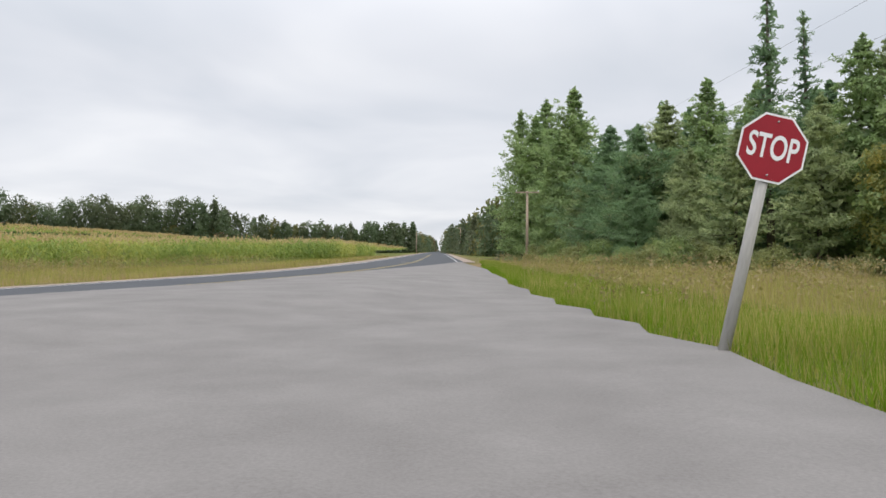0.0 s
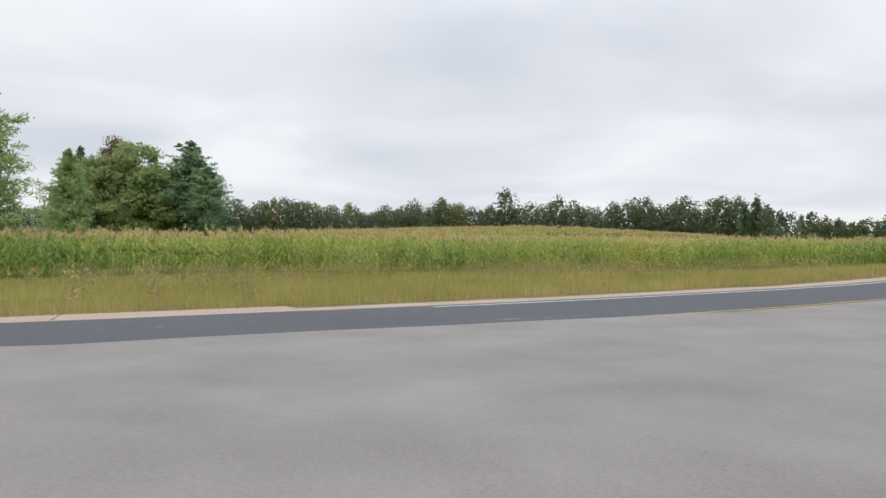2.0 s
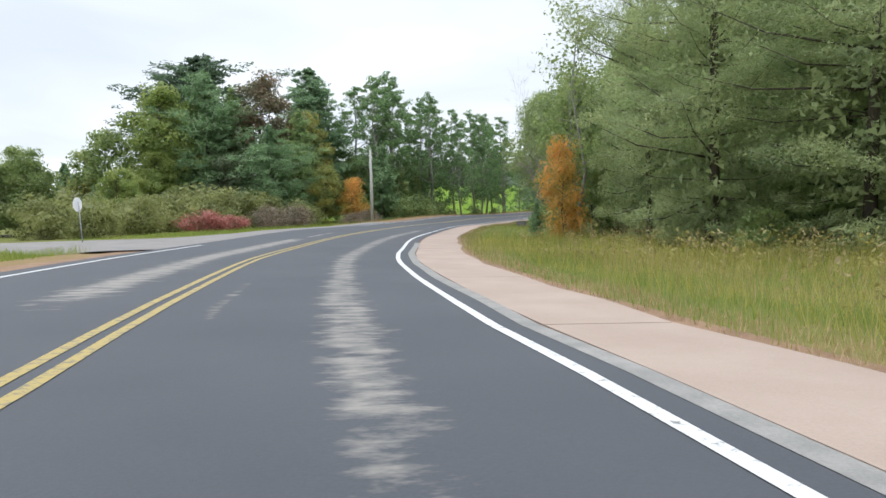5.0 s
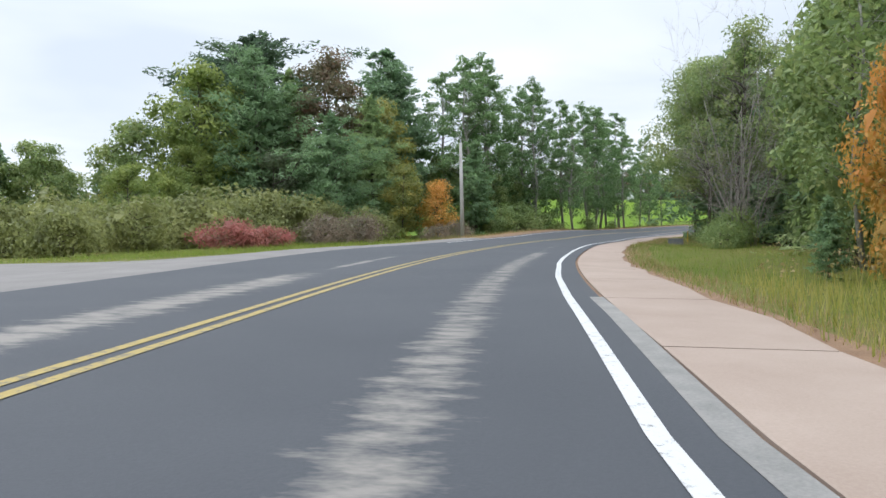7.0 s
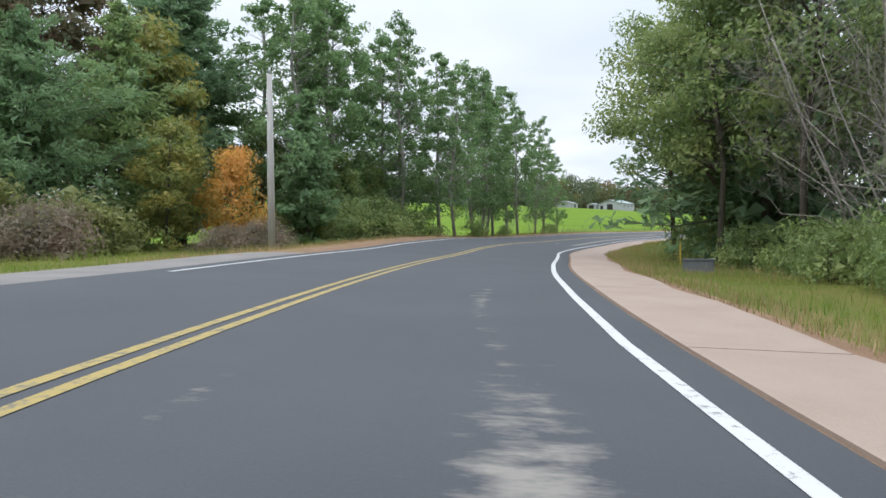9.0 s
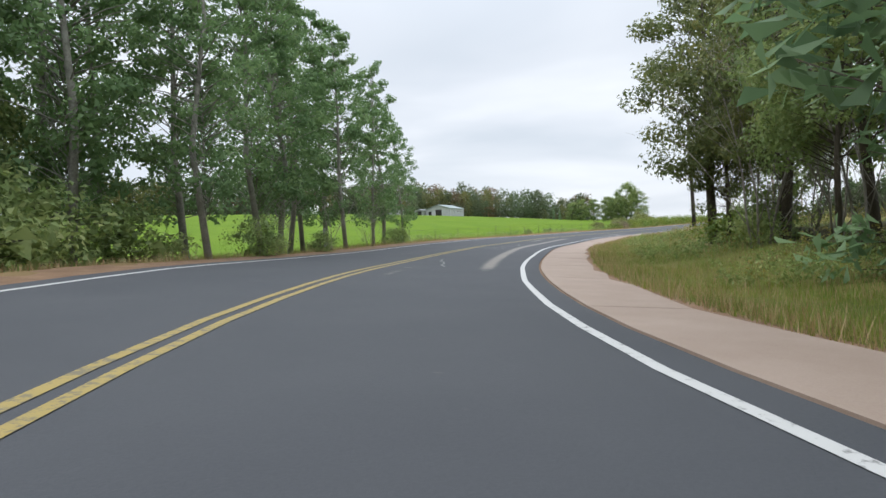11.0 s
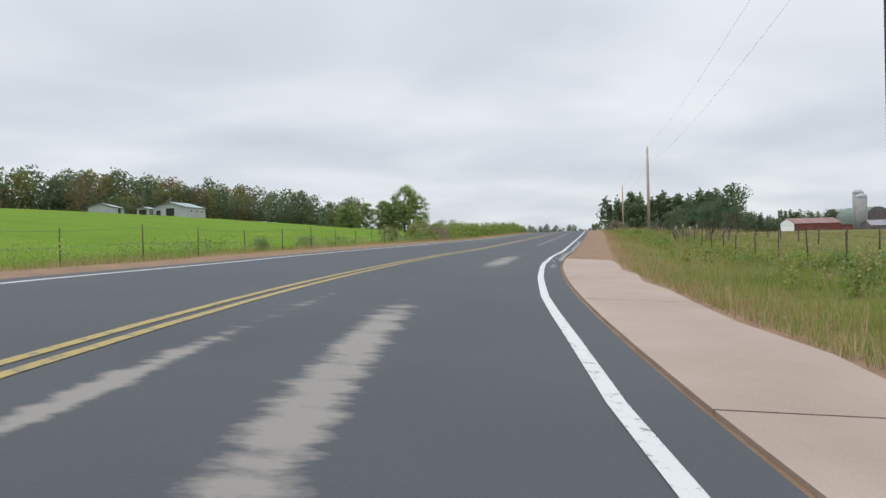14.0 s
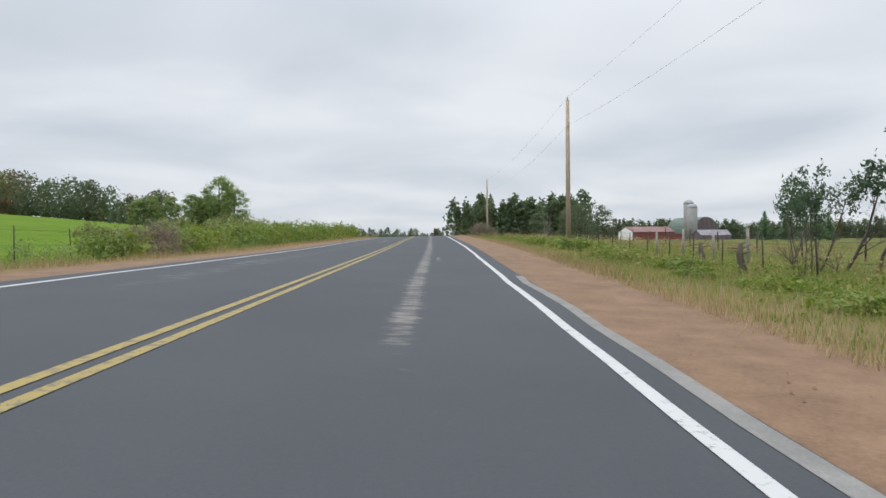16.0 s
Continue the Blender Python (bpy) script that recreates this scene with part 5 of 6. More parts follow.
DARK_WOOD, GREEN_WOOD, MIXED_WOOD = (0.62, 0.34, 0.04, 0.0), (0.25, 0.6, 0.15, 0.0), (0.34, 0.4, 0.16, 0.10)
FIR_WOOD = (0.5, 0.42, 0.08, 0.0)
belt("distant_woods", [(-300, 40), (-250, 120), (-238, 165)], 2, 10, 15.0, 3.7, FIR_WOOD, "low green woods behind the corn field", 1, per=380, pointed=0.12, broad=1.3, leaf=0.03, tall=0.06)
belt("distant_woods", [(-238, 165), (-229, 200), (-222, 245)], 2, 9.5, 15.0, 4.0, FIR_WOOD, "dark mixed woods beyond the corn field", 21, per=380, pointed=0.12, broad=1.3, leaf=0.03, tall=0.06)
belt("distant_woods", [(-222, 245), (-216, 292), (-160, 335)], 2, 12.5, 20, 4.2, FIR_WOOD, "tall dark pine woods beyond the corn field", 22, per=420, pointed=0.12, broad=1.2, leaf=0.026, tall=0.07)
belt("distant_woods", [(-160, 335), (-103, 345)], 2, 14, 21.5, 5.2, FIR_WOOD, "dark woods at the corn field's far end", 23, per=360, pointed=0.12, broad=1.2, leaf=0.028)
belt("distant_woods", [(-98, 330), (-92, 350)], 2, 14, 20, 5, MIXED_WOOD, "far wood corner with a reddening tree", 2)
belt("distant_woods", [(-110, 430), (-60, 425), (-26, 400), (-14, 420)], 2, 11, 18, 3.6, DARK_WOOD, "low line of woods beyond the corn", 3)
belt("distant_woods", [(-14, 420), (-10, 600), (-6, 900)], 1, 10, 14, 8, MIXED_WOOD, "roadside trees far along the straight", 4)
belt("distant_woods", [(9, 900), (7, 420), (6.5, 300), (7, 240)], 1, 9, 13, 7, GREEN_WOOD, "trees along the far straight road", 5, pointed=0.3)
belt("distant_woods", [(9, 240), (12, 150)], 2, 9, 13, 6, GREEN_WOOD, "trees beside the far straight road", 15, pointed=0.3)
for key, x, y, h, *w in (
        ("green", -100, 60, 15, 1.1), ("russet", -106, 60, 16), ("darkpine", -94, 65, 15, 1.3), ("green", -97, 61, 12, 1.2), ("pine", -110, 55, 14), ("green", -103, 56, 13),
        ("green", -98, 58, 8), ("backpine", -113, 58, 15), ("darkpine", -89.5, 64, 11.5, 1.3), ("pine", -84, 44, 12), ("backpine", -103, 64, 14), ("backpine", -108, 62, 14)):
    plant(key, x, y, h, *w)
belt("distant_woods", [(-245, -240), (-300, -238), (-360, -225), (-390, -200)], 2, 10, 18, 5.0, MIXED_WOOD, "autumn-tinged woods behind the barns", 7, pointed=0.1, per=260, broad=1.35, leaf=0.036)
belt("distant_woods", [(-318, -222), (-335, -200), (-352, -182), (-400, -172), (-425, -166)], 2, 7, 13.5, 4.8, MIXED_WOOD, "woods on the crest of the hay field", 8, pointed=0.15, per=230, broad=1.35, leaf=0.036)
for key, x, y, h, *w in (
        ("edge", -359, -129, 16.5, 1.1), ("edge", -361, -125, 13.5, 1.2), ("green", -358, -132, 9, 1.2), ("green", -351, -145, 8.5), ("green", -355, -141, 9), ("green", -349, -148, 7.5), ("green", -357, -136, 10), ("spruce", -352, -154, 5), ("spruce", -356, -158, 5.5), ("green", -370, -134, 11), ("green", -378, -140, 11), ("shrub", -355, -122, 5)):
    plant(key, x, y, h, *w)
belt("distant_woods", [(-372, -132), (-375, -126)], 1, 11, 14, 5, GREEN_WOOD, "small copse on the field's edge", 9, pointed=0.1)
belt("distant_woods", [(-398, -58), (-405, -42), (-404, -16)], 3, 11, 18, 2.8, DARK_WOOD, "group of dark pines beyond the crest", 10, pointed=0.6)
belt("distant_woods", [(-770, -20), (-810, 120), (-800, 300), (-700, 500)], 2, 11.5, 20, 4.0, DARK_WOOD, "low dark woods behind the farm", 11, per=110, broad=1.2, pointed=0.35)
belt("distant_woods", [(-180, -240), (-245, -245)], 2, 12, 16, 5, MIXED_WOOD, "woods behind the hay field", 12, pointed=0.2)
belt("distant_woods", [(-700, -140), (-760, -60)], 1, 6, 11, 3, DARK_WOOD, "trees far beyond the crest", 13, pointed=0.1)


# ---- corn ----
def corn_field():
    g = np.random.default_rng(21)
    stalk, leaves, tas = [], [], []
    xs, ys = [p[0] for p in CORN], [p[1] for p in CORN]
    n = 60000
    x, y = g.uniform(min(xs), max(xs), n), g.uniform(min(ys), max(ys), n)
    keep = inside(x, y, CORN)
    x, y = x[keep], y[keep]
    # the front rows stand closer than the far ones, whose tops alone show
    front = np.array([(-62, 26), (-51, 18), (-38.5, 36), (-27, 58), (-15.5, 89), (-13.3, 93), (-13, 150)])
    d = np.full(len(x), 1e9)
    for a, b in zip(front[:-1], front[1:]):
        t = np.clip(((x - a[0]) * (b - a)[0] + (y - a[1]) * (b - a)[1]) / ((b - a) ** 2).sum(), 0, 1)
        d = np.minimum(d, np.hypot(x - a[0] - t * (b - a)[0], y - a[1] - t * (b - a)[1]))
    keep = g.random(len(x)) < np.where(d < 40, 0.7, 0.36)
    x, y, d = x[keep], y[keep], d[keep]
    ex, ey = [], []
    for a, b in zip(front[:-1], front[1:]):
        m = int(np.hypot(*(b - a)) * 14)
        t = g.random(m)
        nrm = np.array([-(b - a)[1], (b - a)[0]]) / np.hypot(*(b - a))
        k = g.integers(0, 7, m) * 0.76 + g.normal(0, 0.07, m) + 0.1
        ex.append(a[0] + (b - a)[0] * t + nrm[0] * k)
        ey.append(a[1] + (b - a)[1] * t + nrm[1] * k)
    nx_ = sum(len(e) for e in ex)
    x, y, d = np.r_[x, np.concatenate(ex)], np.r_[y, np.concatenate(ey)], np.r_[d, np.zeros(nx_)]
    z = ground_z(x, y, False)
    h = 2.25 + 0.18 * g.normal(size=len(x)) + 0.12 * np.sin(x * 0.3) * np.sin(y * 0.21)
    h *= 0.55 + 0.45 * smooth_step(0, 9, np.hypot(x + 51, y - 18))  # stunted at the field's corner
    near = d < 5
    c = np.stack([x, y, z], 1)
    for lvl in range(8):
        s = near if lvl < 5 or lvl == 7 else np.ones(len(x), bool)
        f = (0.18 + 0.11 * lvl) + 0.03 * g.normal(size=s.sum())
        w = g.random(s.sum()) * 6.283
        length = (0.95 - 0.05 * lvl) * np.where(near[s], 1, 1.15)
        o = c[s] + np.stack([0 * f, 0 * f, f * h[s]], 1)
        dx, dy = np.cos(w), np.sin(w)
        side = np.stack([-dy, dx, 0 * dx], 1) * 0.06 * np.where(near[s], 1, 1.8)[:, None]
        mid_ = o + np.stack([dx * length * 0.45, dy * length * 0.45, 0.30 * length], 1)
        end = o + np.stack([dx * length * 0.95, dy * length * 0.95, -0.05 * length - 0.2 * length * g.random(s.sum())], 1)
        leaves.append(np.stack([o, mid_ + side, end, mid_ - side], 1))
    top = c + np.stack([0 * h, 0 * h, h], 1)
    for k in range(4):
        w = g.random(len(x)) * 6.283
        sp = np.stack([np.cos(w) * 0.16, np.sin(w) * 0.16, np.full(len(x), 0.46)], 1)
        sd = np.stack([-np.sin(w), np.cos(w), 0 * w], 1) * np.where(near, 0.021, 0.13)[:, None]
        b0 = top - [0, 0, 0.12]
        tas.append(np.stack([b0, b0 + sp * 0.55 + sd, b0 + sp, b0 + sp * 0.55 - sd], 1))
    cn = c[near]
    hn = h[near]
    for k in range(2):
        w = g.random(len(cn)) * 3.14
        sd = np.stack([np.cos(w), np.sin(w), 0 * w], 1) * 0.016
        tp = cn + np.stack([0 * hn, 0 * hn, hn], 1)
        stalk.append(np.stack([cn - sd, cn + sd, tp + sd * 0.5, tp - sd * 0.5], 1))
    L, S, TQ = np.concatenate(leaves), np.concatenate(stalk), np.concatenate(tas)
    idx = np.r_[np.zeros(len(L) + len(S), int), np.ones(len(TQ), int)]
    return quad_mesh("corn_field", np.concatenate([L, S, TQ]), [CORN_LEAF, TASSEL], idx)


tagged(new("corn_field", corn_field()), "ripening green corn with tan tassels in rows", "crop", kind="stuff")


# ---- grass ----
def blades(x, y, h, spread, g, width=0.02):
    n = len(x)
    z = ground_z(x, y, False)
    w = g.random(n) * 6.283
    lean = spread * (0.3 + g.random(n))
    b = np.stack([x, y, z - 0.03], 1)
    sd = np.stack([-np.sin(w), np.cos(w), 0 * w], 1) * (width * (0.7 + 0.6 * g.random(n)))[:, None]
    t = b + np.stack([np.cos(w) * lean * h, np.sin(w) * lean * h, h], 1)
    return np.stack([b - sd, b + sd, t], 1)


def grass(name, lo, hi, u0, u1, count, h0, h1, mat, label, seed, width=0.02, power=1.0):
    """Grass along the road between two of its places, u0 to u1 metres beside the centre."""
    g = np.random.default_rng(seed)
    s = g.uniform(ALONG[lo], ALONG[hi], count)
    k = np.clip(np.searchsorted(ALONG, s), 1, LAST)
    f = ((s - ALONG[k - 1]) / (ALONG[k] - ALONG[k - 1]))[:, None]
    p = ROAD[k - 1, :2] * (1 - f) + ROAD[k, :2] * f
    u = u0 + (u1 - u0) * g.random(count) ** power
    p = p + RIGHT[k] * u[:, None]
    keep = in_apron(p[:, 0], p[:, 1]) < 0.5
    i2, u2, d2 = nearest(p[:, 0], p[:, 1])
    keep &= d2 > SHOULDER + 0.05
    p = p[keep]
    clump = 0.74 + 0.26 * np.sin(p[:, 0] * 0.9 + np.sin(p[:, 1] * 0.7)) * np.sin(p[:, 1] * 0.8)
    h = (h0 + (h1 - h0) * g.random(len(p))) * clump
    a = blades(p[:, 0], p[:, 1], h, 0.45, g, width)
    return tagged(new(name, quad_mesh(name, a, mat)), label, "grass", kind="stuff")


J = near_i(-15, 6)
grass("verge_grass", near_i(-2.2, 120), J, 5.9, 13, 39900, 0.25, 0.6, GRASS, "tall yellowing grass between road and corn", 31, 0.0075)
grass("verge_grass", near_i(-3, 48), near_i(-30, -14), 7, 34, 81900, 0.2, 0.6, GRASS, "tall yellowing weeds before the corn and wood", 32, 0.0075)
grass("verge_grass", near_i(-3, 60), near_i(-30, -14), 8, 34, 17000, 0.3, 0.7, STRAW, "dry tan stems among the grass before the corn", 39, 0.0075)
grass("verge_grass", J, near_i(-110, -67), 5.9, 13, 36000, 0.1, 0.34, LUSH, "grassy verge inside the bend", 33, 0.0065)
grass("verge_grass", near_i(-60, -44), near_i(-136, -70), 5.95, 9.5, 76000, 0.07, 0.26, LUSH, "fine olive turf along the paved shoulder", 51, 0.0038)
grass("verge_grass", near_i(-110, -67), near_i(-260, -71), 6.5, 17, 58800, 0.1, 0.36, LUSH, "lush green verge beside the pasture", 34, 0.0075)
grass("verge_grass", near_i(-55, -40), near_i(-260, -71), -5.8, -8, 25200, 0.12, 0.4, STRAW, "dry tan grass along the gravel", 35, 0.0075)
grass("verge_grass", near_i(-55, -40), near_i(-260, -71), -7.2, -16, 42000, 0.2, 0.55, LUSH, "green weeds below the field fence", 36, 0.0075)
grass("verge_grass", near_i(-2.2, 120), near_i(-13, 8), 5.9, 10.5, 26000, 0.18, 0.5, STRAW, "bleached grass between the road and the corn", 48, 0.0075)
grass("verge_grass", near_i(-60, -44), near_i(-200, -71), 6.0, 12, 34000, 0.12, 0.4, STRAW, "dry tan grass mixed through the verge", 47, 0.007, 1.6)
grass("verge_grass", J, near_i(-260, -71), 5.85, 6.9, 18900, 0.06, 0.26, STRAW, "short dry grass at the shoulder's edge", 37, 0.0075)
grass("verge_grass", near_i(-24, -8), near_i(-60, -44), -6, -16, 31500, 0.15, 0.45, LUSH, "green grass around the junction sign", 38, 0.0075)


def grass_area(name, poly, count, h0, h1, mat, label, seed, width=0.0075):
    g = np.random.default_rng(seed)
    xs, ys = [p[0] for p in poly], [p[1] for p in poly]
    x, y = g.uniform(min(xs), max(xs), count), g.uniform(min(ys), max(ys), count)
    k = inside(x, y, poly) & (in_apron(x, y) < 0.5)
    k &= nearest(x, y)[2] > SHOULDER
    x, y = x[k], y[k]
    h = (h0 + (h1 - h0) * g.random(len(x))) * (0.65 + 0.35 * np.sin(x * 0.8 + np.sin(y)) * np.sin(y * 0.6))
    a = blades(x, y, h, 0.4, g, width)
    return tagged(new(name, quad_mesh(name, a, mat)), label, "grass", kind="stuff")


grass_area("verge_grass", [(3.1, 2), (2.6, 45), (2.3, 66), (9, 80), (26, 34), (18, 2)], 84000, 0.25, 0.65, GRASS, "long yellow-green grass before the woods", 41)
grass_area("verge_grass", [(2.6, 4), (2.2, 66), (4.6, 66), (6.4, 12), (6.0, 4)], 52000, 0.14, 0.5, HAY, "bright green grass along the side road", 42)
grass_area("pasture_grass", [(-120, -57), (-260, -60), (-300, -20), (-150, -10)], 63000, 0.1, 0.4, LUSH, "rough pasture grass behind the wire fence", 43, 0.0085)

grass_area("verge_grass", [(2.7, 4), (2.5, 24), (12, 30), (14, 6)], 60000, 0.12, 0.5, GRASS, "thick fine grass round the foot of the sign", 46, 0.0055)
grass_area("verge_grass", [(5.6, 8), (4.4, 66), (10, 78), (24, 36), (20, 6)], 42000, 0.3, 0.7, STRAW, "tan dry stems in the meadow before the woods", 49, 0.0075)
grass_area("verge_grass", [(-37, 8), (-35, -13), (-44, -20), (-48, -14), (-46, 0), (-54, 12), (-47, 16)], 26000, 0.4, 0.85, GRASS, "tall grass along the foot of the pines", 50, 0.009)
grass_area("pasture_grass", [(-120, -57), (-260, -60), (-300, -20), (-150, -10)], 32000, 0.2, 0.55, STRAW, "dry tan stems in the pasture", 52, 0.01)
grass_area("hay_tufts", [(-112, -84), (-125, -81.5), (-200, -83), (-262, -85), (-262, -125), (-112, -115)], 26000, 0.08, 0.2, HAY, "short bright green hay on the rising field", 44, 0.03)

grass("verge_grass", near_i(-124, -69), near_i(-196, -71), 6.3, 13, 35700, 0.07, 0.22, LUSH, "short thick green turf beside the gravel", 45, 0.0075)


def weeds(name, lo, hi, u0, u1, count, h0, h1, mat, label, seed):
    """Stems with clustered heads that stand over the grass in patches."""
    g = np.random.default_rng(seed)
    s = g.uniform(ALONG[lo], ALONG[hi], count)
    k = np.clip(np.searchsorted(ALONG, s), 1, LAST)
    p = ROAD[k, :2] + RIGHT[k] * (u0 + (u1 - u0) * g.random(count))[:, None]
    patchy = np.sin(p[:, 0] * 0.37 + seed) * np.sin(p[:, 1] * 0.31) + 0.4 * np.sin(p[:, 0] * 1.3)
    p = p[(patchy > 0.15) & (in_apron(p[:, 0], p[:, 1]) < 0.5) & (nearest(p[:, 0], p[:, 1])[2] > SHOULDER + 0.4)]
    h = h0 + (h1 - h0) * g.random(len(p))
    z = ground_z(p[:, 0], p[:, 1], False)
    top = np.stack([p[:, 0], p[:, 1], z + h], 1)
    heads = [cards(top + g.normal(0, 0.07, top.shape) - [0, 0, 0.035 * j], 0.06 + 0.05 * g.random(len(p)), g.normal(size=top.shape) + [0, 0, 0.8], g, 0.7) for j in range(7)]
    sd = np.stack([np.full(len(p), 0.006), 0 * h, 0 * h], 1)
    low = top - np.stack([0 * h, 0 * h, h], 1)
    heads.append(np.stack([low - sd, low + sd, top], 1))
    return tagged(new(name, quad_mesh(name, np.concatenate(heads), mat)), label, "weeds", kind="stuff")


weeds("roadside_weeds", near_i(-3, 60), near_i(-32, -17), 8, 30, 4200, 0.45, 0.95, GOLDENROD, "goldenrod in seed among the long grass", 61)
weeds("roadside_weeds", near_i(-3, 60), near_i(-40, -26), 7, 30, 3200, 0.4, 0.9, SEED_HEAD, "brown seed heads among the long grass", 62)
weeds("roadside_weeds", near_i(-84, -58), near_i(-135, -70), 10, 20, 2200, 0.35, 0.8, GOLDENROD, "rank yellowing weeds on the bank by the pasture", 68)
weeds("roadside_weeds", near_i(-72, -52), near_i(-135, -70), 7.5, 16, 5200, 0.25, 0.6, GREEN, "leafy olive weeds on the bank inside the bend", 69)
weeds("roadside_weeds", near_i(-110, -67), near_i(-240, -71), 8, 22, 3600, 0.3, 0.6, SEED_HEAD, "dry brown weeds along the pasture", 63)
weeds("roadside_weeds", near_i(-60, -44), near_i(-240, -71), 7.5, 16, 900, 0.3, 0.5, GOLDENROD, "yellow weeds on the verge", 64)
weeds("roadside_weeds", near_i(-118, -68), near_i(-215, -71), 7.4, 11.5, 3000, 0.22, 0.42, LUSH, "rank green weeds between gravel and fence", 70)
weeds("roadside_weeds", near_i(-110, -67), near_i(-240, -71), -7.5, -13, 3600, 0.3, 0.7, GREEN, "leafy weeds below the field fence", 65)

weeds("roadside_weeds", near_i(-2.2, 86), near_i(-9, 14), -8, -26, 3600, 0.45, 1.0, SEED_HEAD, "brown seed heads in the grass by the woods", 66)
weeds("roadside_weeds", near_i(-2.2, 86), near_i(-9, 14), -9, -26, 3000, 0.4, 0.9, GOLDENROD, "goldenrod in the grass by the woods", 67)


# ---- poles, wires, signs ----
def utility_pole(x, y, h, mat, label, arm=0.0, arm_turn=0.0, lean=(0, 0)):
    z = gz(x, y)
    p = thing("utility_pole", Matrix.Translation((x, y, z)), label, "utility pole")
    st = Sticks()
    st.add([(0, 0, -0.5), (lean[0] * 0.5, lean[1] * 0.5, h * 0.5), (lean[0], lean[1], h)], [0.16, 0.14, 0.11], 12)
    part("shaft", st.mesh("shaft", mat), None, p)
    if arm:
        bm = box(bmesh.new(), 0, 0, 0, arm, 0.11, 0.13, 0.01, Matrix.Translation((lean[0], lean[1] - 0.15, h - 0.15)) @ Matrix.Rotation(arm_turn, 4, "Z"))
        part("crossarm", bm, mat, p)
        for s in (-0.46, 0.46):
            st = Sticks()
            ax, ay = math.cos(arm_turn) * arm * s, math.sin(arm_turn) * arm * s
            st.add([(lean[0] + ax, lean[1] - 0.15 + ay, h - 0.08), (lean[0] + ax, lean[1] - 0.15 + ay, h), (lean[0] + ax, lean[1] - 0.15 + ay, h + 0.08)], [0.02, 0.06, 0.035], 8)
            part("insulator", st.mesh("insulator", M_SIGNWHITE), None, p)
    else:
        st = Sticks()
        st.add([(lean[0], lean[1], h), (lean[0], lean[1], h + 0.12), (lean[0], lean[1], h + 0.26)], [0.03, 0.065, 0.04], 8)
        part("insulator", st.mesh("insulator", M_STEEL), None, p)
        st = Sticks()
        st.add([(lean[0], lean[1], h - 1.6), (lean[0] + 0.22, lean[1], h - 1.6), (lean[0] + 0.26, lean[1], h - 1.55)], [0.03, 0.03, 0.05], 6)
        part("bracket", st.mesh("bracket", M_STEEL), None, p)
    return p


utility_pole(8.9, 75.5, 7.3, M_POLE, "brown wooden utility pole with one crossarm before pines", 2.4, 0.0)
utility_pole(12.6, -12, 7.6, M_POLE, "brown wooden utility pole with one crossarm", 2.4, 0.0)
utility_pole(9.6, 235, 8.5, M_POLE, "brown wooden utility pole along the far road", 2.2)
utility_pole(-8.1, 263, 7.6, M_POLE, "weathered utility pole beside the far corn")
utility_pole(6.2, 219, 8.0, M_POLE, "pale wooden utility pole on the far straight", 2.0)
utility_pole(5.2, 270, 7.6, M_POLE, "thin wooden utility pole on the far straight", 1.8)
utility_pole(-64.7, -56.5, 7.4, M_POLE_GREY, "silver-grey wooden pole before the maples")
utility_pole(-131.4, -59.7, 9.5, M_POLE_DARK, "dark creosoted utility pole at the pasture's edge", lean=(0.1, -0.1))
utility_pole(-195.9, -60.1, 8.95, M_POLE, "brown wooden utility pole beside the straight")
utility_pole(-262, -60.5, 8.5, M_POLE, "brown wooden utility pole near the crest")


def wire(a, b, sag, label, r=0.0035):
    st = Sticks()
    a, b = Vector(a), Vector(b)
    pts = []
    for k in range(15):
        f = k / 14
        p = a.lerp(b, f)
        p.z -= sag * 4 * f * (1 - f)
        pts.append(tuple(p))
    st.add(pts, [r] * 15, 4)
    return tagged(new("power_cable", st.mesh("power_cable", M_WIRE)), label, "cable", "overhead cables")


for dx in (-1.1, 1.1):
    wire((8.9 + dx, 75.35, gz(8.9, 75.5) + 7.4), (12.6 + dx, -12.15, gz(12.6, -12) + 7.7), 0.3, "thin dark cable strung between wooden poles")
    wire((8.9 + dx, 75.35, gz(8.9, 75.5) + 7.4), (9.6 + dx, 234.85, gz(9.6, 235) + 8.5), 0.8, "thin dark cable strung along the road")
TOPS = [(-131.4 + 0.1, -59.8, gz(-131.4, -59.7) + 9.7), (-195.9, -60.1, gz(-195.9, -60.1) + 9.15), (-262, -60.5, gz(-262, -60.5) + 8.7)]
for a, b in zip(TOPS[:-1], TOPS[1:]):
    wire(a, b, 0.7, "thin dark cable between roadside poles")
    wire((a[0], a[1], a[2] - 1.75), (b[0], b[1], b[2] - 1.75), 0.8, "thin lower cable between roadside poles")
wire((-72.0, -40.0, 9.6), TOPS[0], 0.7, "thin dark cable along the wood to the pole")


def octagon(radius, y0, y1):
    bm = bmesh.new()
    front = [bm.verts.new((radius * math.cos(math.pi / 8 + k * math.pi / 4), y0, radius * math.sin(math.pi / 8 + k * math.pi / 4))) for k in range(8)]
    back = [bm.verts.new((v.co.x, y1, v.co.z)) for v in front]
    bm.faces.new(front)
    bm.faces.new(back[::-1])
    for k in range(8):
        bm.faces.new((front[k], back[k], back[(k + 1) % 8], front[(k + 1) % 8]))
    bmesh.ops.recalc_face_normals(bm, faces=bm.faces[:])
    return bm


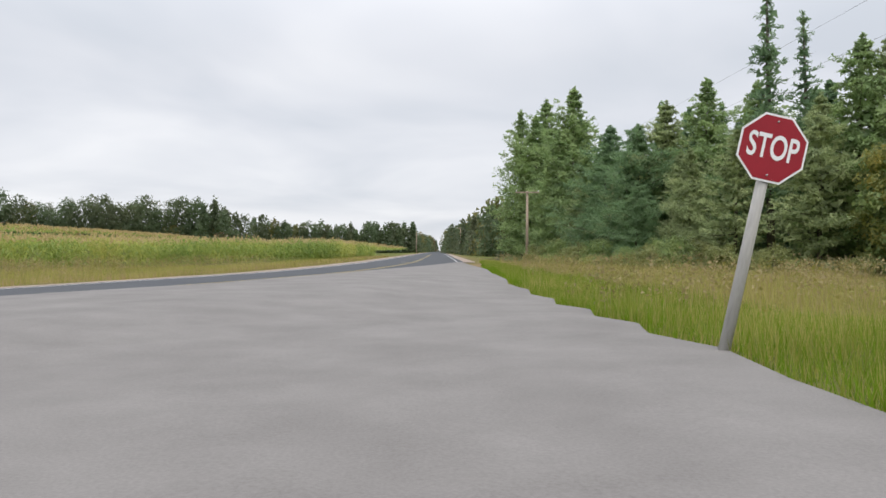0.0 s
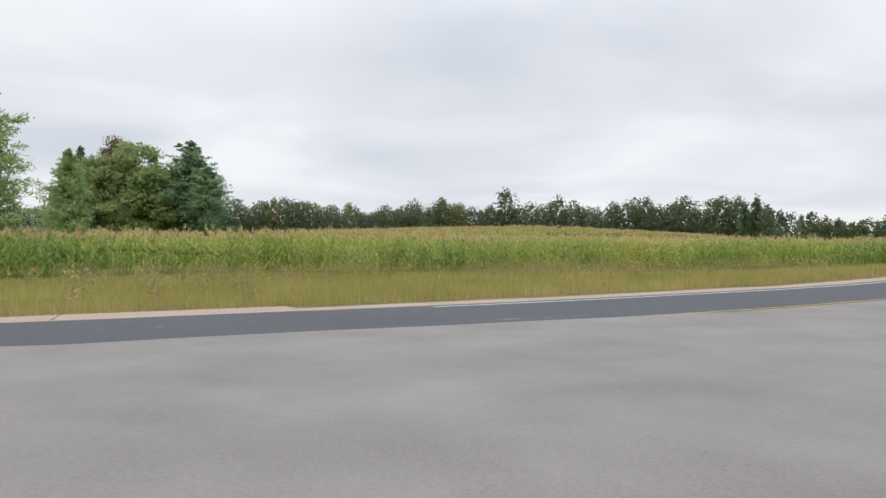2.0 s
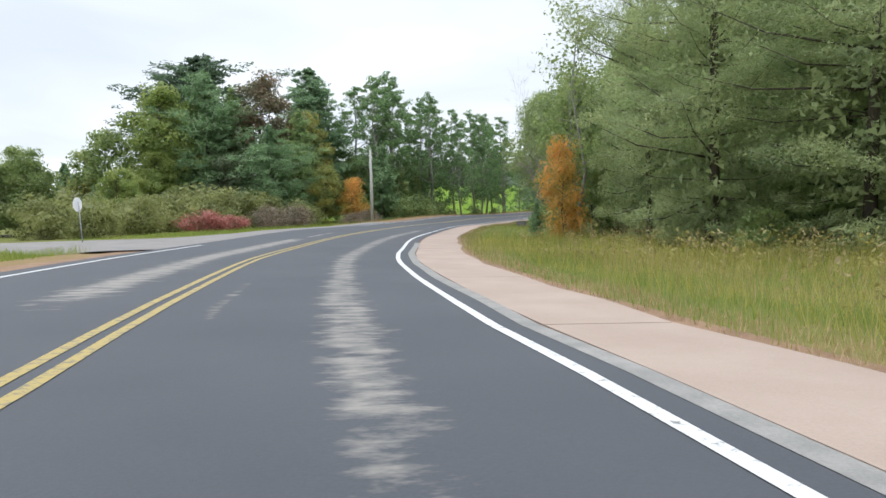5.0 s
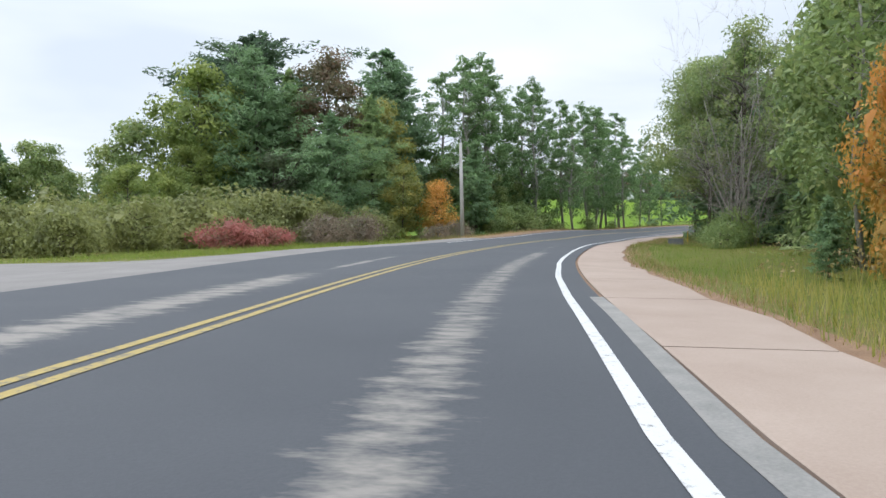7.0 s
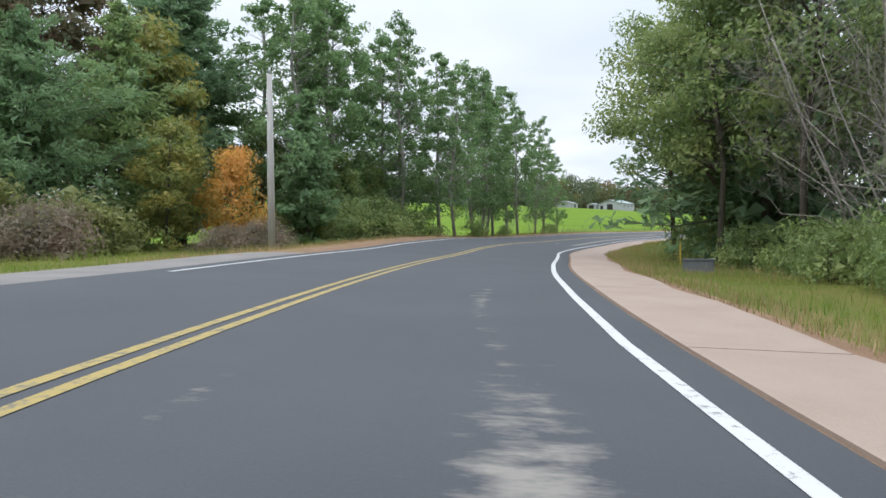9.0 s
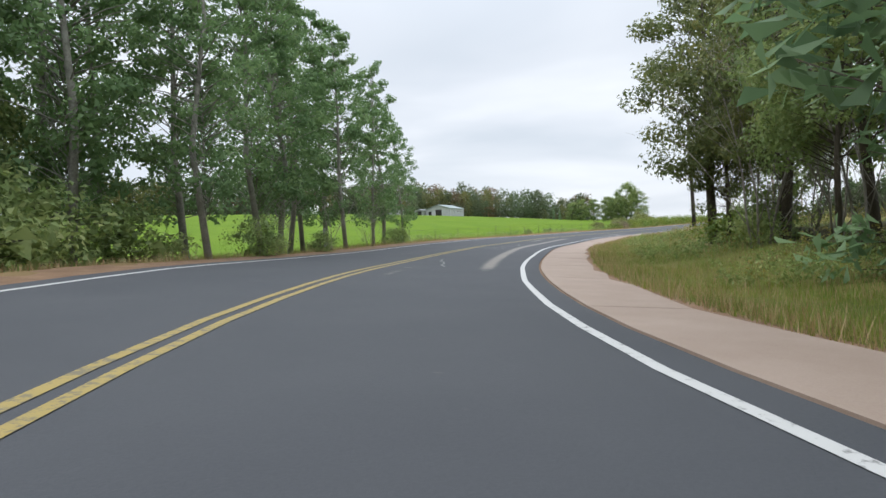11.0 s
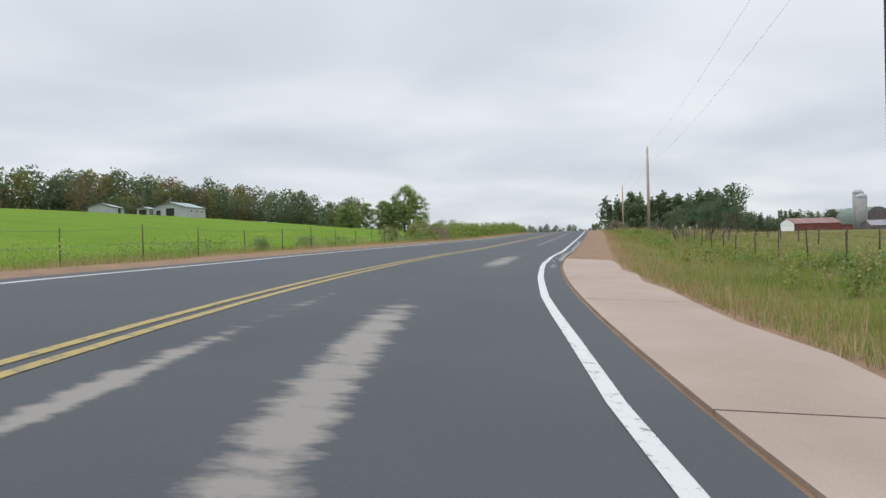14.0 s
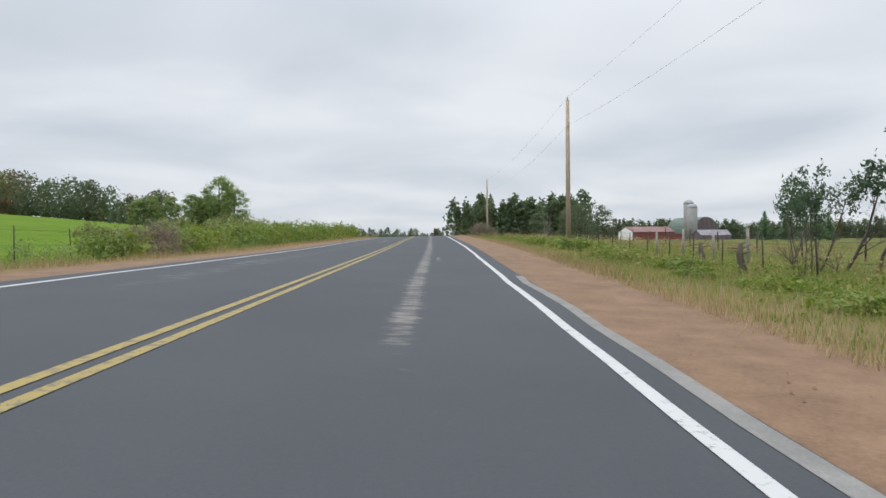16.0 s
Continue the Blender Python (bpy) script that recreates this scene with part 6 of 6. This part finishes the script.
def lettering(text, size, mat, parent, m, squeeze):
    cu = bpy.data.curves.new("lettering", "FONT")
    cu.body, cu.size, cu.align_x, cu.align_y, cu.extrude, cu.offset = text, size, "CENTER", "CENTER", 0.0015, 0.006
    tmp = bpy.data.objects.new("lettering", cu)
    scene.collection.objects.link(tmp)
    me = bpy.data.meshes.new_from_object(tmp)
    bpy.data.objects.remove(tmp)
    me.materials.clear()
    me.materials.append(mat)
    me.transform(m @ Matrix.Diagonal((squeeze, 1, 1, 1)))
    return part("lettering", me, None, parent, "white capital letters")


def stop_sign(m, post_mat, label, post_h=2.5, post_r=0.065, lettered=True):
    s = thing("stop_sign", m, label, "road sign")
    st = Sticks()
    st.add([(0, 0.075, -0.4), (0, 0.075, post_h * 0.5), (0, 0.075, post_h - 0.25)], [post_r, post_r * 0.97, post_r * 0.93], 10)
    part("post", st.mesh("post", post_mat), None, s)
    plate = part("plate", octagon(0.386, 0.0, 0.004), M_SIGNWHITE if lettered else M_STEEL, s, "white-edged octagonal plate")
    plate.location = (0, 0, post_h - 0.38)
    plate["label"] = "white-edged octagonal plate"
    face = part("face", octagon(0.362, -0.003, -0.001), M_RED, plate, "deep red face")
    if lettered:
        lettering("STOP", 0.36, M_SIGNWHITE, plate, Matrix.Translation((0, -0.006, 0.0)) @ Matrix.Rotation(math.pi / 2, 4, "X"), 0.63)
        for z in (0.285, -0.285):
            st = Sticks()
            st.add([(0, 0.0, z), (0, -0.012, z)], [0.012, 0.010], 8)
            part("bolt", st.mesh("bolt", M_STEEL), None, plate)
    return s


stop_sign(Matrix.Translation((3.0, 7.75, gz(3.0, 7.75))) @ Matrix.Rotation(radians(12.5), 4, "Y"), M_POLE_GREY, "red octagonal stop sign on a leaning grey wooden post", 2.57)
stop_sign(Matrix.Translation((-30.4, -35.8, gz(-30.4, -35.8))) @ Matrix.Rotation(radians(38), 4, "Z") @ Matrix.Rotation(radians(4), 4, "Y"), M_STEEL, "stop sign seen from its bare metal back", 2.3, 0.03)

marker = thing("marker_post", Matrix.Translation((-74.2, -42.9, gz(-74.2, -42.9))), "thin yellow marker post at the wood's edge", "marker post")
part("post", box(bmesh.new(), 0, 0, 0.42, 0.09, 0.03, 1.0, 0.008), M_YPOST, marker)
part("footing", box(bmesh.new(), 0, 0, -0.1, 0.14, 0.08, 0.24, 0.01), M_STEEL, marker)
pillar = thing("utility_pillar", Matrix.Translation((-101, -69.6 - 3.2, gz(-101, -72.8))), "pale grey slanted post by the aspens", "utility post")
part("post", box(bmesh.new(), 0, 0, 0.5, 0.14, 0.1, 1.5, 0.015), M_STEEL, pillar)

headwall = thing("culvert", Matrix.Translation((-68.3, -39.5, gz(-68.3, -39.5))) @ Matrix.Rotation(radians(114), 4, "Z"), "grey concrete culvert end half sunk in the verge", "culvert")
part("headwall", box(bmesh.new(), 0, 0, 0.1, 0.9, 0.16, 0.6, 0.03), M_HEADWALL, headwall)
part("cap", box(bmesh.new(), 0, 0, 0.42, 0.96, 0.22, 0.06, 0.02), M_HEADWALL, headwall)


def litter(name, lo, hi, u0, u1, count, size, mat, label, seed):
    """Small stones and clods strewn along the shoulder's edge."""
    g = np.random.default_rng(seed)
    v, f = [], []
    for _ in range(count):
        i = int(g.integers(lo, hi))
        u = u0 + (u1 - u0) * g.random() ** 1.5
        x, y, z = beside(i, u, 0.0)
        x, y = x + g.normal(0, 0.8), y + g.normal(0, 0.8)
        u_at = nearest(x, y)[1][0]
        if u_at < u0 - 0.15:
            continue
        z = on_road(x, y, 0.0)[2] - 0.02
        s = size * (0.5 + g.random())
        o = len(v)
        for k in range(5):
            w = 1.257 * k + g.random() * 0.5
            v.append((x + s * math.cos(w), y + s * math.sin(w) * 0.7, z))
        v.append((x + g.normal(0, 0.2) * s, y, z + s * (0.35 + 0.4 * g.random())))
        f += [(o + k, o + (k + 1) % 5, o + 5) for k in range(5)]
    return tagged(new(name, raw(name, v, f, mat)), label, "stones", kind="stuff")


litter("loose_stones", near_i(-20, -2), I_END, 5.55, 6.1, 700, 0.024, M_GRAVEL, "loose brown stones along the shoulder's edge", 71)
litter("loose_stones", near_i(-62, -46), I_END, 5.5, 6.0, 200, 0.03, M_SLAB, "pale bits of broken paving on the verge", 72)
litter("loose_stones", I_END - 1, near_i(-260, -71), 4.3, 6.2, 900, 0.017, M_GRAVEL, "pale stones on the gravel shoulder", 73)


# ---- field fences ----
def fence(label, points, spacing, h, wires, r, mat):
    f = thing("fence", Matrix(), label, "fence")
    g = np.random.default_rng(int(abs(points[0][0])))
    pts = np.array(points, float)
    seg = np.hypot(*np.diff(pts, axis=0).T)
    s, tops = 0.0, []
    while s < seg.sum():
        k = min(int(np.searchsorted(np.cumsum(seg), s)), len(seg) - 1)
        p = pts[k] + (pts[k + 1] - pts[k]) * ((s - (np.cumsum(seg)[k] - seg[k])) / seg[k])
        tops.append((p[0], p[1], gz(*p), h * g.uniform(0.9, 1.12), g.normal(0, 0.03, 2)))
        s += spacing * g.uniform(0.9, 1.1)
    for x, y, z, hh, l in tops:
        st = Sticks()
        st.add([(x, y, z - 0.3), (x + l[0] * 0.5, y + l[1] * 0.5, z + hh * 0.5), (x + l[0], y + l[1], z + hh)], [r, r, r * 0.9], 5)
        part("post", st.mesh("post", mat), None, f)
    for w in wires:
        st = Sticks()
        st.add([(x + l[0] * w, y + l[1] * w, z + hh * w) for x, y, z, hh, l in tops], [0.006] * len(tops), 3)
        part("wire", st.mesh("wire", M_WIRE), None, f)
    return f


fence("thin steel-post wire fence along the hay field", [(-118, -80.5), (-135, -80.4), (-160, -80.7), (-200, -82), (-260, -84)], 3.9, 1.15, (0.5, 0.9), 0.021, M_POLE_DARK)
fence("thin post and wire fence on the pasture's edge", [(-126, -59.0), (-149.6, -59.55), (-168, -59.6), (-181, -58.6), (-215, -58.4), (-260, -58.6)], 3.5, 0.98, (0.5, 0.92), 0.024, M_POLE_DARK)
fence("weathered post and wire fence deeper in the pasture", [(-134, -54), (-150, -53.5), (-175, -52.5), (-215, -51), (-255, -49)], 5.5, 1.15, (0.45, 0.85), 0.04, M_POLE_DARK)
fence("pale old corner posts of a pasture fence", [(-174.4, -58.0), (-184, -59.0)], 2.4, 1.05, (0.6,), 0.055, M_DEAD)


def stump(x, y, h, r, seed):
    """A broken dead trunk with a few stubs of limbs."""
    g = np.random.default_rng(seed)
    t = thing("tree_stump", Matrix.Translation((x, y, gz(x, y))), "dark broken tree stump by the pasture fence", "stump")
    st = Sticks()
    lean = g.normal(0, 0.05, 2)
    st.add([(0, 0, -0.2), (0, 0, 0.05), (lean[0], lean[1], h * 0.6), (lean[0] * 1.5, lean[1], h)], [r * 1.5, r * 1.15, r * 0.9, r * 0.55], 9)
    part("trunk", st.mesh("trunk", M_BARK), None, t)
    for _ in range(6):
        w, z = g.random() * 6.28, h * g.uniform(0.35, 1.0)
        d = np.array([math.cos(w), math.sin(w), g.uniform(-0.1, 0.7)]) * g.uniform(0.12, 0.26)
        st = Sticks()
        st.add([(lean[0], lean[1], z), tuple(np.array([lean[0], lean[1], z]) + d), tuple(np.array([lean[0], lean[1], z]) + d * 1.6 + g.normal(0, 0.05, 3))], [r * 0.22, r * 0.14, r * 0.06], 5)
        part("limb", st.mesh("limb", M_BARK), None, t)


stump(-170.0, -60.0, 0.8, 0.10, 3)
stump(-174.6, -59.4, 0.7, 0.09, 8)


# ---- farm buildings ----
def shed(x, y, turn, length, width, eave, ridge, wall, roof, label, doors=(), windows=(), ends=(), name="barn"):
    z = gz(x, y)
    b = thing(name, Matrix.Translation((x, y, z)) @ Matrix.Rotation(turn, 4, "Z"), label, "barn")
    bm = bmesh.new()
    L, W = length / 2, width / 2
    prof = [(-W, -0.6), (W, -0.6), (W, eave), (0, ridge), (-W, eave)]
    a = [bm.verts.new((-L, py, pz)) for py, pz in prof]
    c = [bm.verts.new((L, py, pz)) for py, pz in prof]
    bm.faces.new(a)
    bm.faces.new(c[::-1])
    for k in range(5):
        bm.faces.new((a[k], c[k], c[(k + 1) % 5], a[(k + 1) % 5]))
    bmesh.ops.recalc_face_normals(bm, faces=bm.faces[:])
    part("wall", bm, wall, b)
    slope = math.atan2(ridge - eave, W)
    run = math.hypot(ridge - eave, W) + 0.45
    for s in (-1, 1):
        m = Matrix.Translation((0, s * W * 0.52, (eave + ridge) / 2 + 0.07)) @ Matrix.Rotation(-s * slope, 4, "X")
        part("roof", box(bmesh.new(), 0, 0, 0, length + 0.8, run, 0.09, 0.02, m), roof, b)
    # doorways are dark panels on the closed wall, coloured like the shade inside
    for dx, side, w, h in doors:
        part("doorway_shade", box(bmesh.new(), dx, side * (W + 0.03), h / 2, w, 0.08, h, 0.01), M_DARK, b, "dark panel painted as the shade inside a doorway")
    for dy, w, h in ends:
        part("doorway_shade", box(bmesh.new(), L + 0.03, dy, h / 2, 0.08, w, h, 0.01), M_DARK, b, "dark panel painted as the shade inside a doorway")
    for dx, side, w, h, zz in windows:
        win = part("window", box(bmesh.new(), dx, side * (W + 0.03), zz, w + 0.2, 0.08, h + 0.2, 0.01), M_SIGNWHITE, b)
        part("pane", box(bmesh.new(), dx, side * (W + 0.075), zz, w, 0.03, h), M_GLASS, win)
    return b


shed(-308.3, -181.8, radians(5), 12.5, 9.5, 2.4, 3.9, M_METALWALL, M_GREENROOF, "pale metal barn with a low green-grey roof on the hay field", (), ((-3.5, 1, 0.8, 0.7, 1.4), (-0.5, 1, 0.8, 0.7, 1.4), (3, 1, 0.8, 0.7, 1.4)), ((0.2, 2.4, 2.2), (-3.2, 1.2, 1.7)))
shed(-302.6, -188.4, radians(5), 5, 3.4, 1.6, 2.1, M_METALWALL, M_GREYROOF, "low open lean-to against the pale barn", (), (), ((0, 2.2, 1.4),))
shed(-305, -203, radians(20), 10, 7, 1.6, 2.7, M_METALWALL, M_GREYROOF, "small grey metal farm shed below the woods", ((0, 1, 2.2, 1.5),))
shed(-256, -210, radians(25), 13, 8, 2.0, 3.3, M_METALWALL, M_GREYROOF, "low pale metal farm shed by the woods", ((-3, 1, 2.2, 1.7),), ((3, 1, 0.9, 0.7, 1.3),))
tank = thing("fuel_tank", Matrix.Translation((-262, -205, gz(-262, -205))), "small white storage tank beside a shed", "tank")
st = Sticks()
st.add([(0, 0, -0.3), (0, 0, 0.2), (0, 0, 2.4), (0, 0, 2.9)], [1.3, 1.4, 1.4, 0.5], 16)
part("shell", st.mesh("shell", M_SIGNWHITE), None, tank)
st = Sticks()
st.add([(0, 0, 2.85), (0, 0, 3.05)], [0.3, 0.3], 12)
part("lid", st.mesh("lid", M_STEEL), None, tank)
red_barn = shed(-629, 68, radians(118), 36, 13, 5.4, 8.6, M_BARNRED, M_RUSTROOF, "long red barn with a streaked rusty metal roof", ((-12, 1, 4, 3.6), (-4, 1, 3, 3.0)), ((3, 1, 1.6, 1.4, 3.0), (8, 1, 1.6, 1.4, 3.0), (13, 1, 1.6, 1.4, 3.0)))
gable = bmesh.new()
for px, pz in ((-6.4, -0.4), (6.4, -0.4), (6.4, 5.3), (0, 8.4), (-6.4, 5.3)):
    gable.verts.new((-18.06, px, pz))
gable.faces.new(gable.verts[:])
part("gable_end", gable, M_SIGNWHITE, red_barn, "white painted gable end")
shed(-646.5, 116.5, radians(105), 23, 10, 3.2, 6.6, M_OLDBOARD, M_SHEDROOF, "low grey lean-to shed beside the silos", ((-2, 1, 5, 2.6), (6, 1, 3, 2.4)))


def gambrel(x, y, turn):
    b = thing("barn", Matrix.Translation((x, y, gz(x, y))) @ Matrix.Rotation(turn, 4, "Z"), "big round-roofed barn behind the silos", "barn")
    part("wall", box(bmesh.new(), 0, 0, 2.2, 29, 19.6, 5.4), M_BARNRED, b)
    arc = [(10.5 * math.cos(math.pi * k / 14), 4.5 + 11.8 * math.sin(math.pi * k / 14) ** 0.85) for k in range(15)]
    for inset, x0, x1, name, mat, label in ((0.0, -15.2, 15.2, "roof", M_ARCHROOF, ""), (0.35, 15.2, 15.5, "gable_end", M_OLDBOARD, "weathered brown boarded gable end"), (0.35, -15.5, -15.2, "gable_end", M_OLDBOARD, "")):
        bm = bmesh.new()
        e = [[bm.verts.new((x, py * (1 - inset / 10.5), pz - inset)) for py, pz in arc] for x in (x0, x1)]
        bm.faces.new(e[0])
        bm.faces.new(e[1][::-1])
        for k in range(15):
            j = (k + 1) % 15
            bm.faces.new((e[0][k], e[1][k], e[1][j], e[0][j]))
        bmesh.ops.recalc_face_normals(bm, faces=bm.faces[:])
        part(name, bm, mat, b, label)
    # no opening here: a dark panel coloured as the doorway's inner shade
    part("doorway_shade", box(bmesh.new(), 14.6, 0, 2.0, 0.4, 4.2, 4.0, 0.02), M_DARK, b, "dark panel painted as the shade inside a doorway")
    return b


gambrel(-690.5, 118.6, radians(20))


def silo(x, y, h, r, label):
    s = thing("silo", Matrix.Translation((x, y, gz(x, y))), label, "silo")
    st = Sticks()
    st.add([(0, 0, -0.5), (0, 0, h * 0.5), (0, 0, h)], [r, r, r], 24)
    part("shaft", st.mesh("shaft", M_CONCRETE), None, s)
    st = Sticks()
    st.add([(0, 0, h - 0.05), (0, 0, h + 0.1)] + [(0, 0, h + 0.1 + r * 0.75 * math.sin(k * 0.26)) for k in range(1, 6)], [r * 1.04, r * 1.04] + [r * math.cos(k * 0.26) for k in range(1, 6)], 24)
    part("dome", st.mesh("dome", M_GREYROOF), None, s, "pale metal dome")
    for k in range(int(h / 1.5)):
        st = Sticks()
        st.add([(0, 0, k * 1.5 + 0.5), (0, 0, k * 1.5 + 0.58)], [r + 0.03, r + 0.03], 24)
        part("hoop", st.mesh("hoop", M_STEEL), None, s)
    return s


silo(-655, 106.5, 22.0, 3.4, "pale concrete silo with a domed cap")
silo(-668, 108.5, 25.5, 3.4, "taller pale concrete silo behind the first")
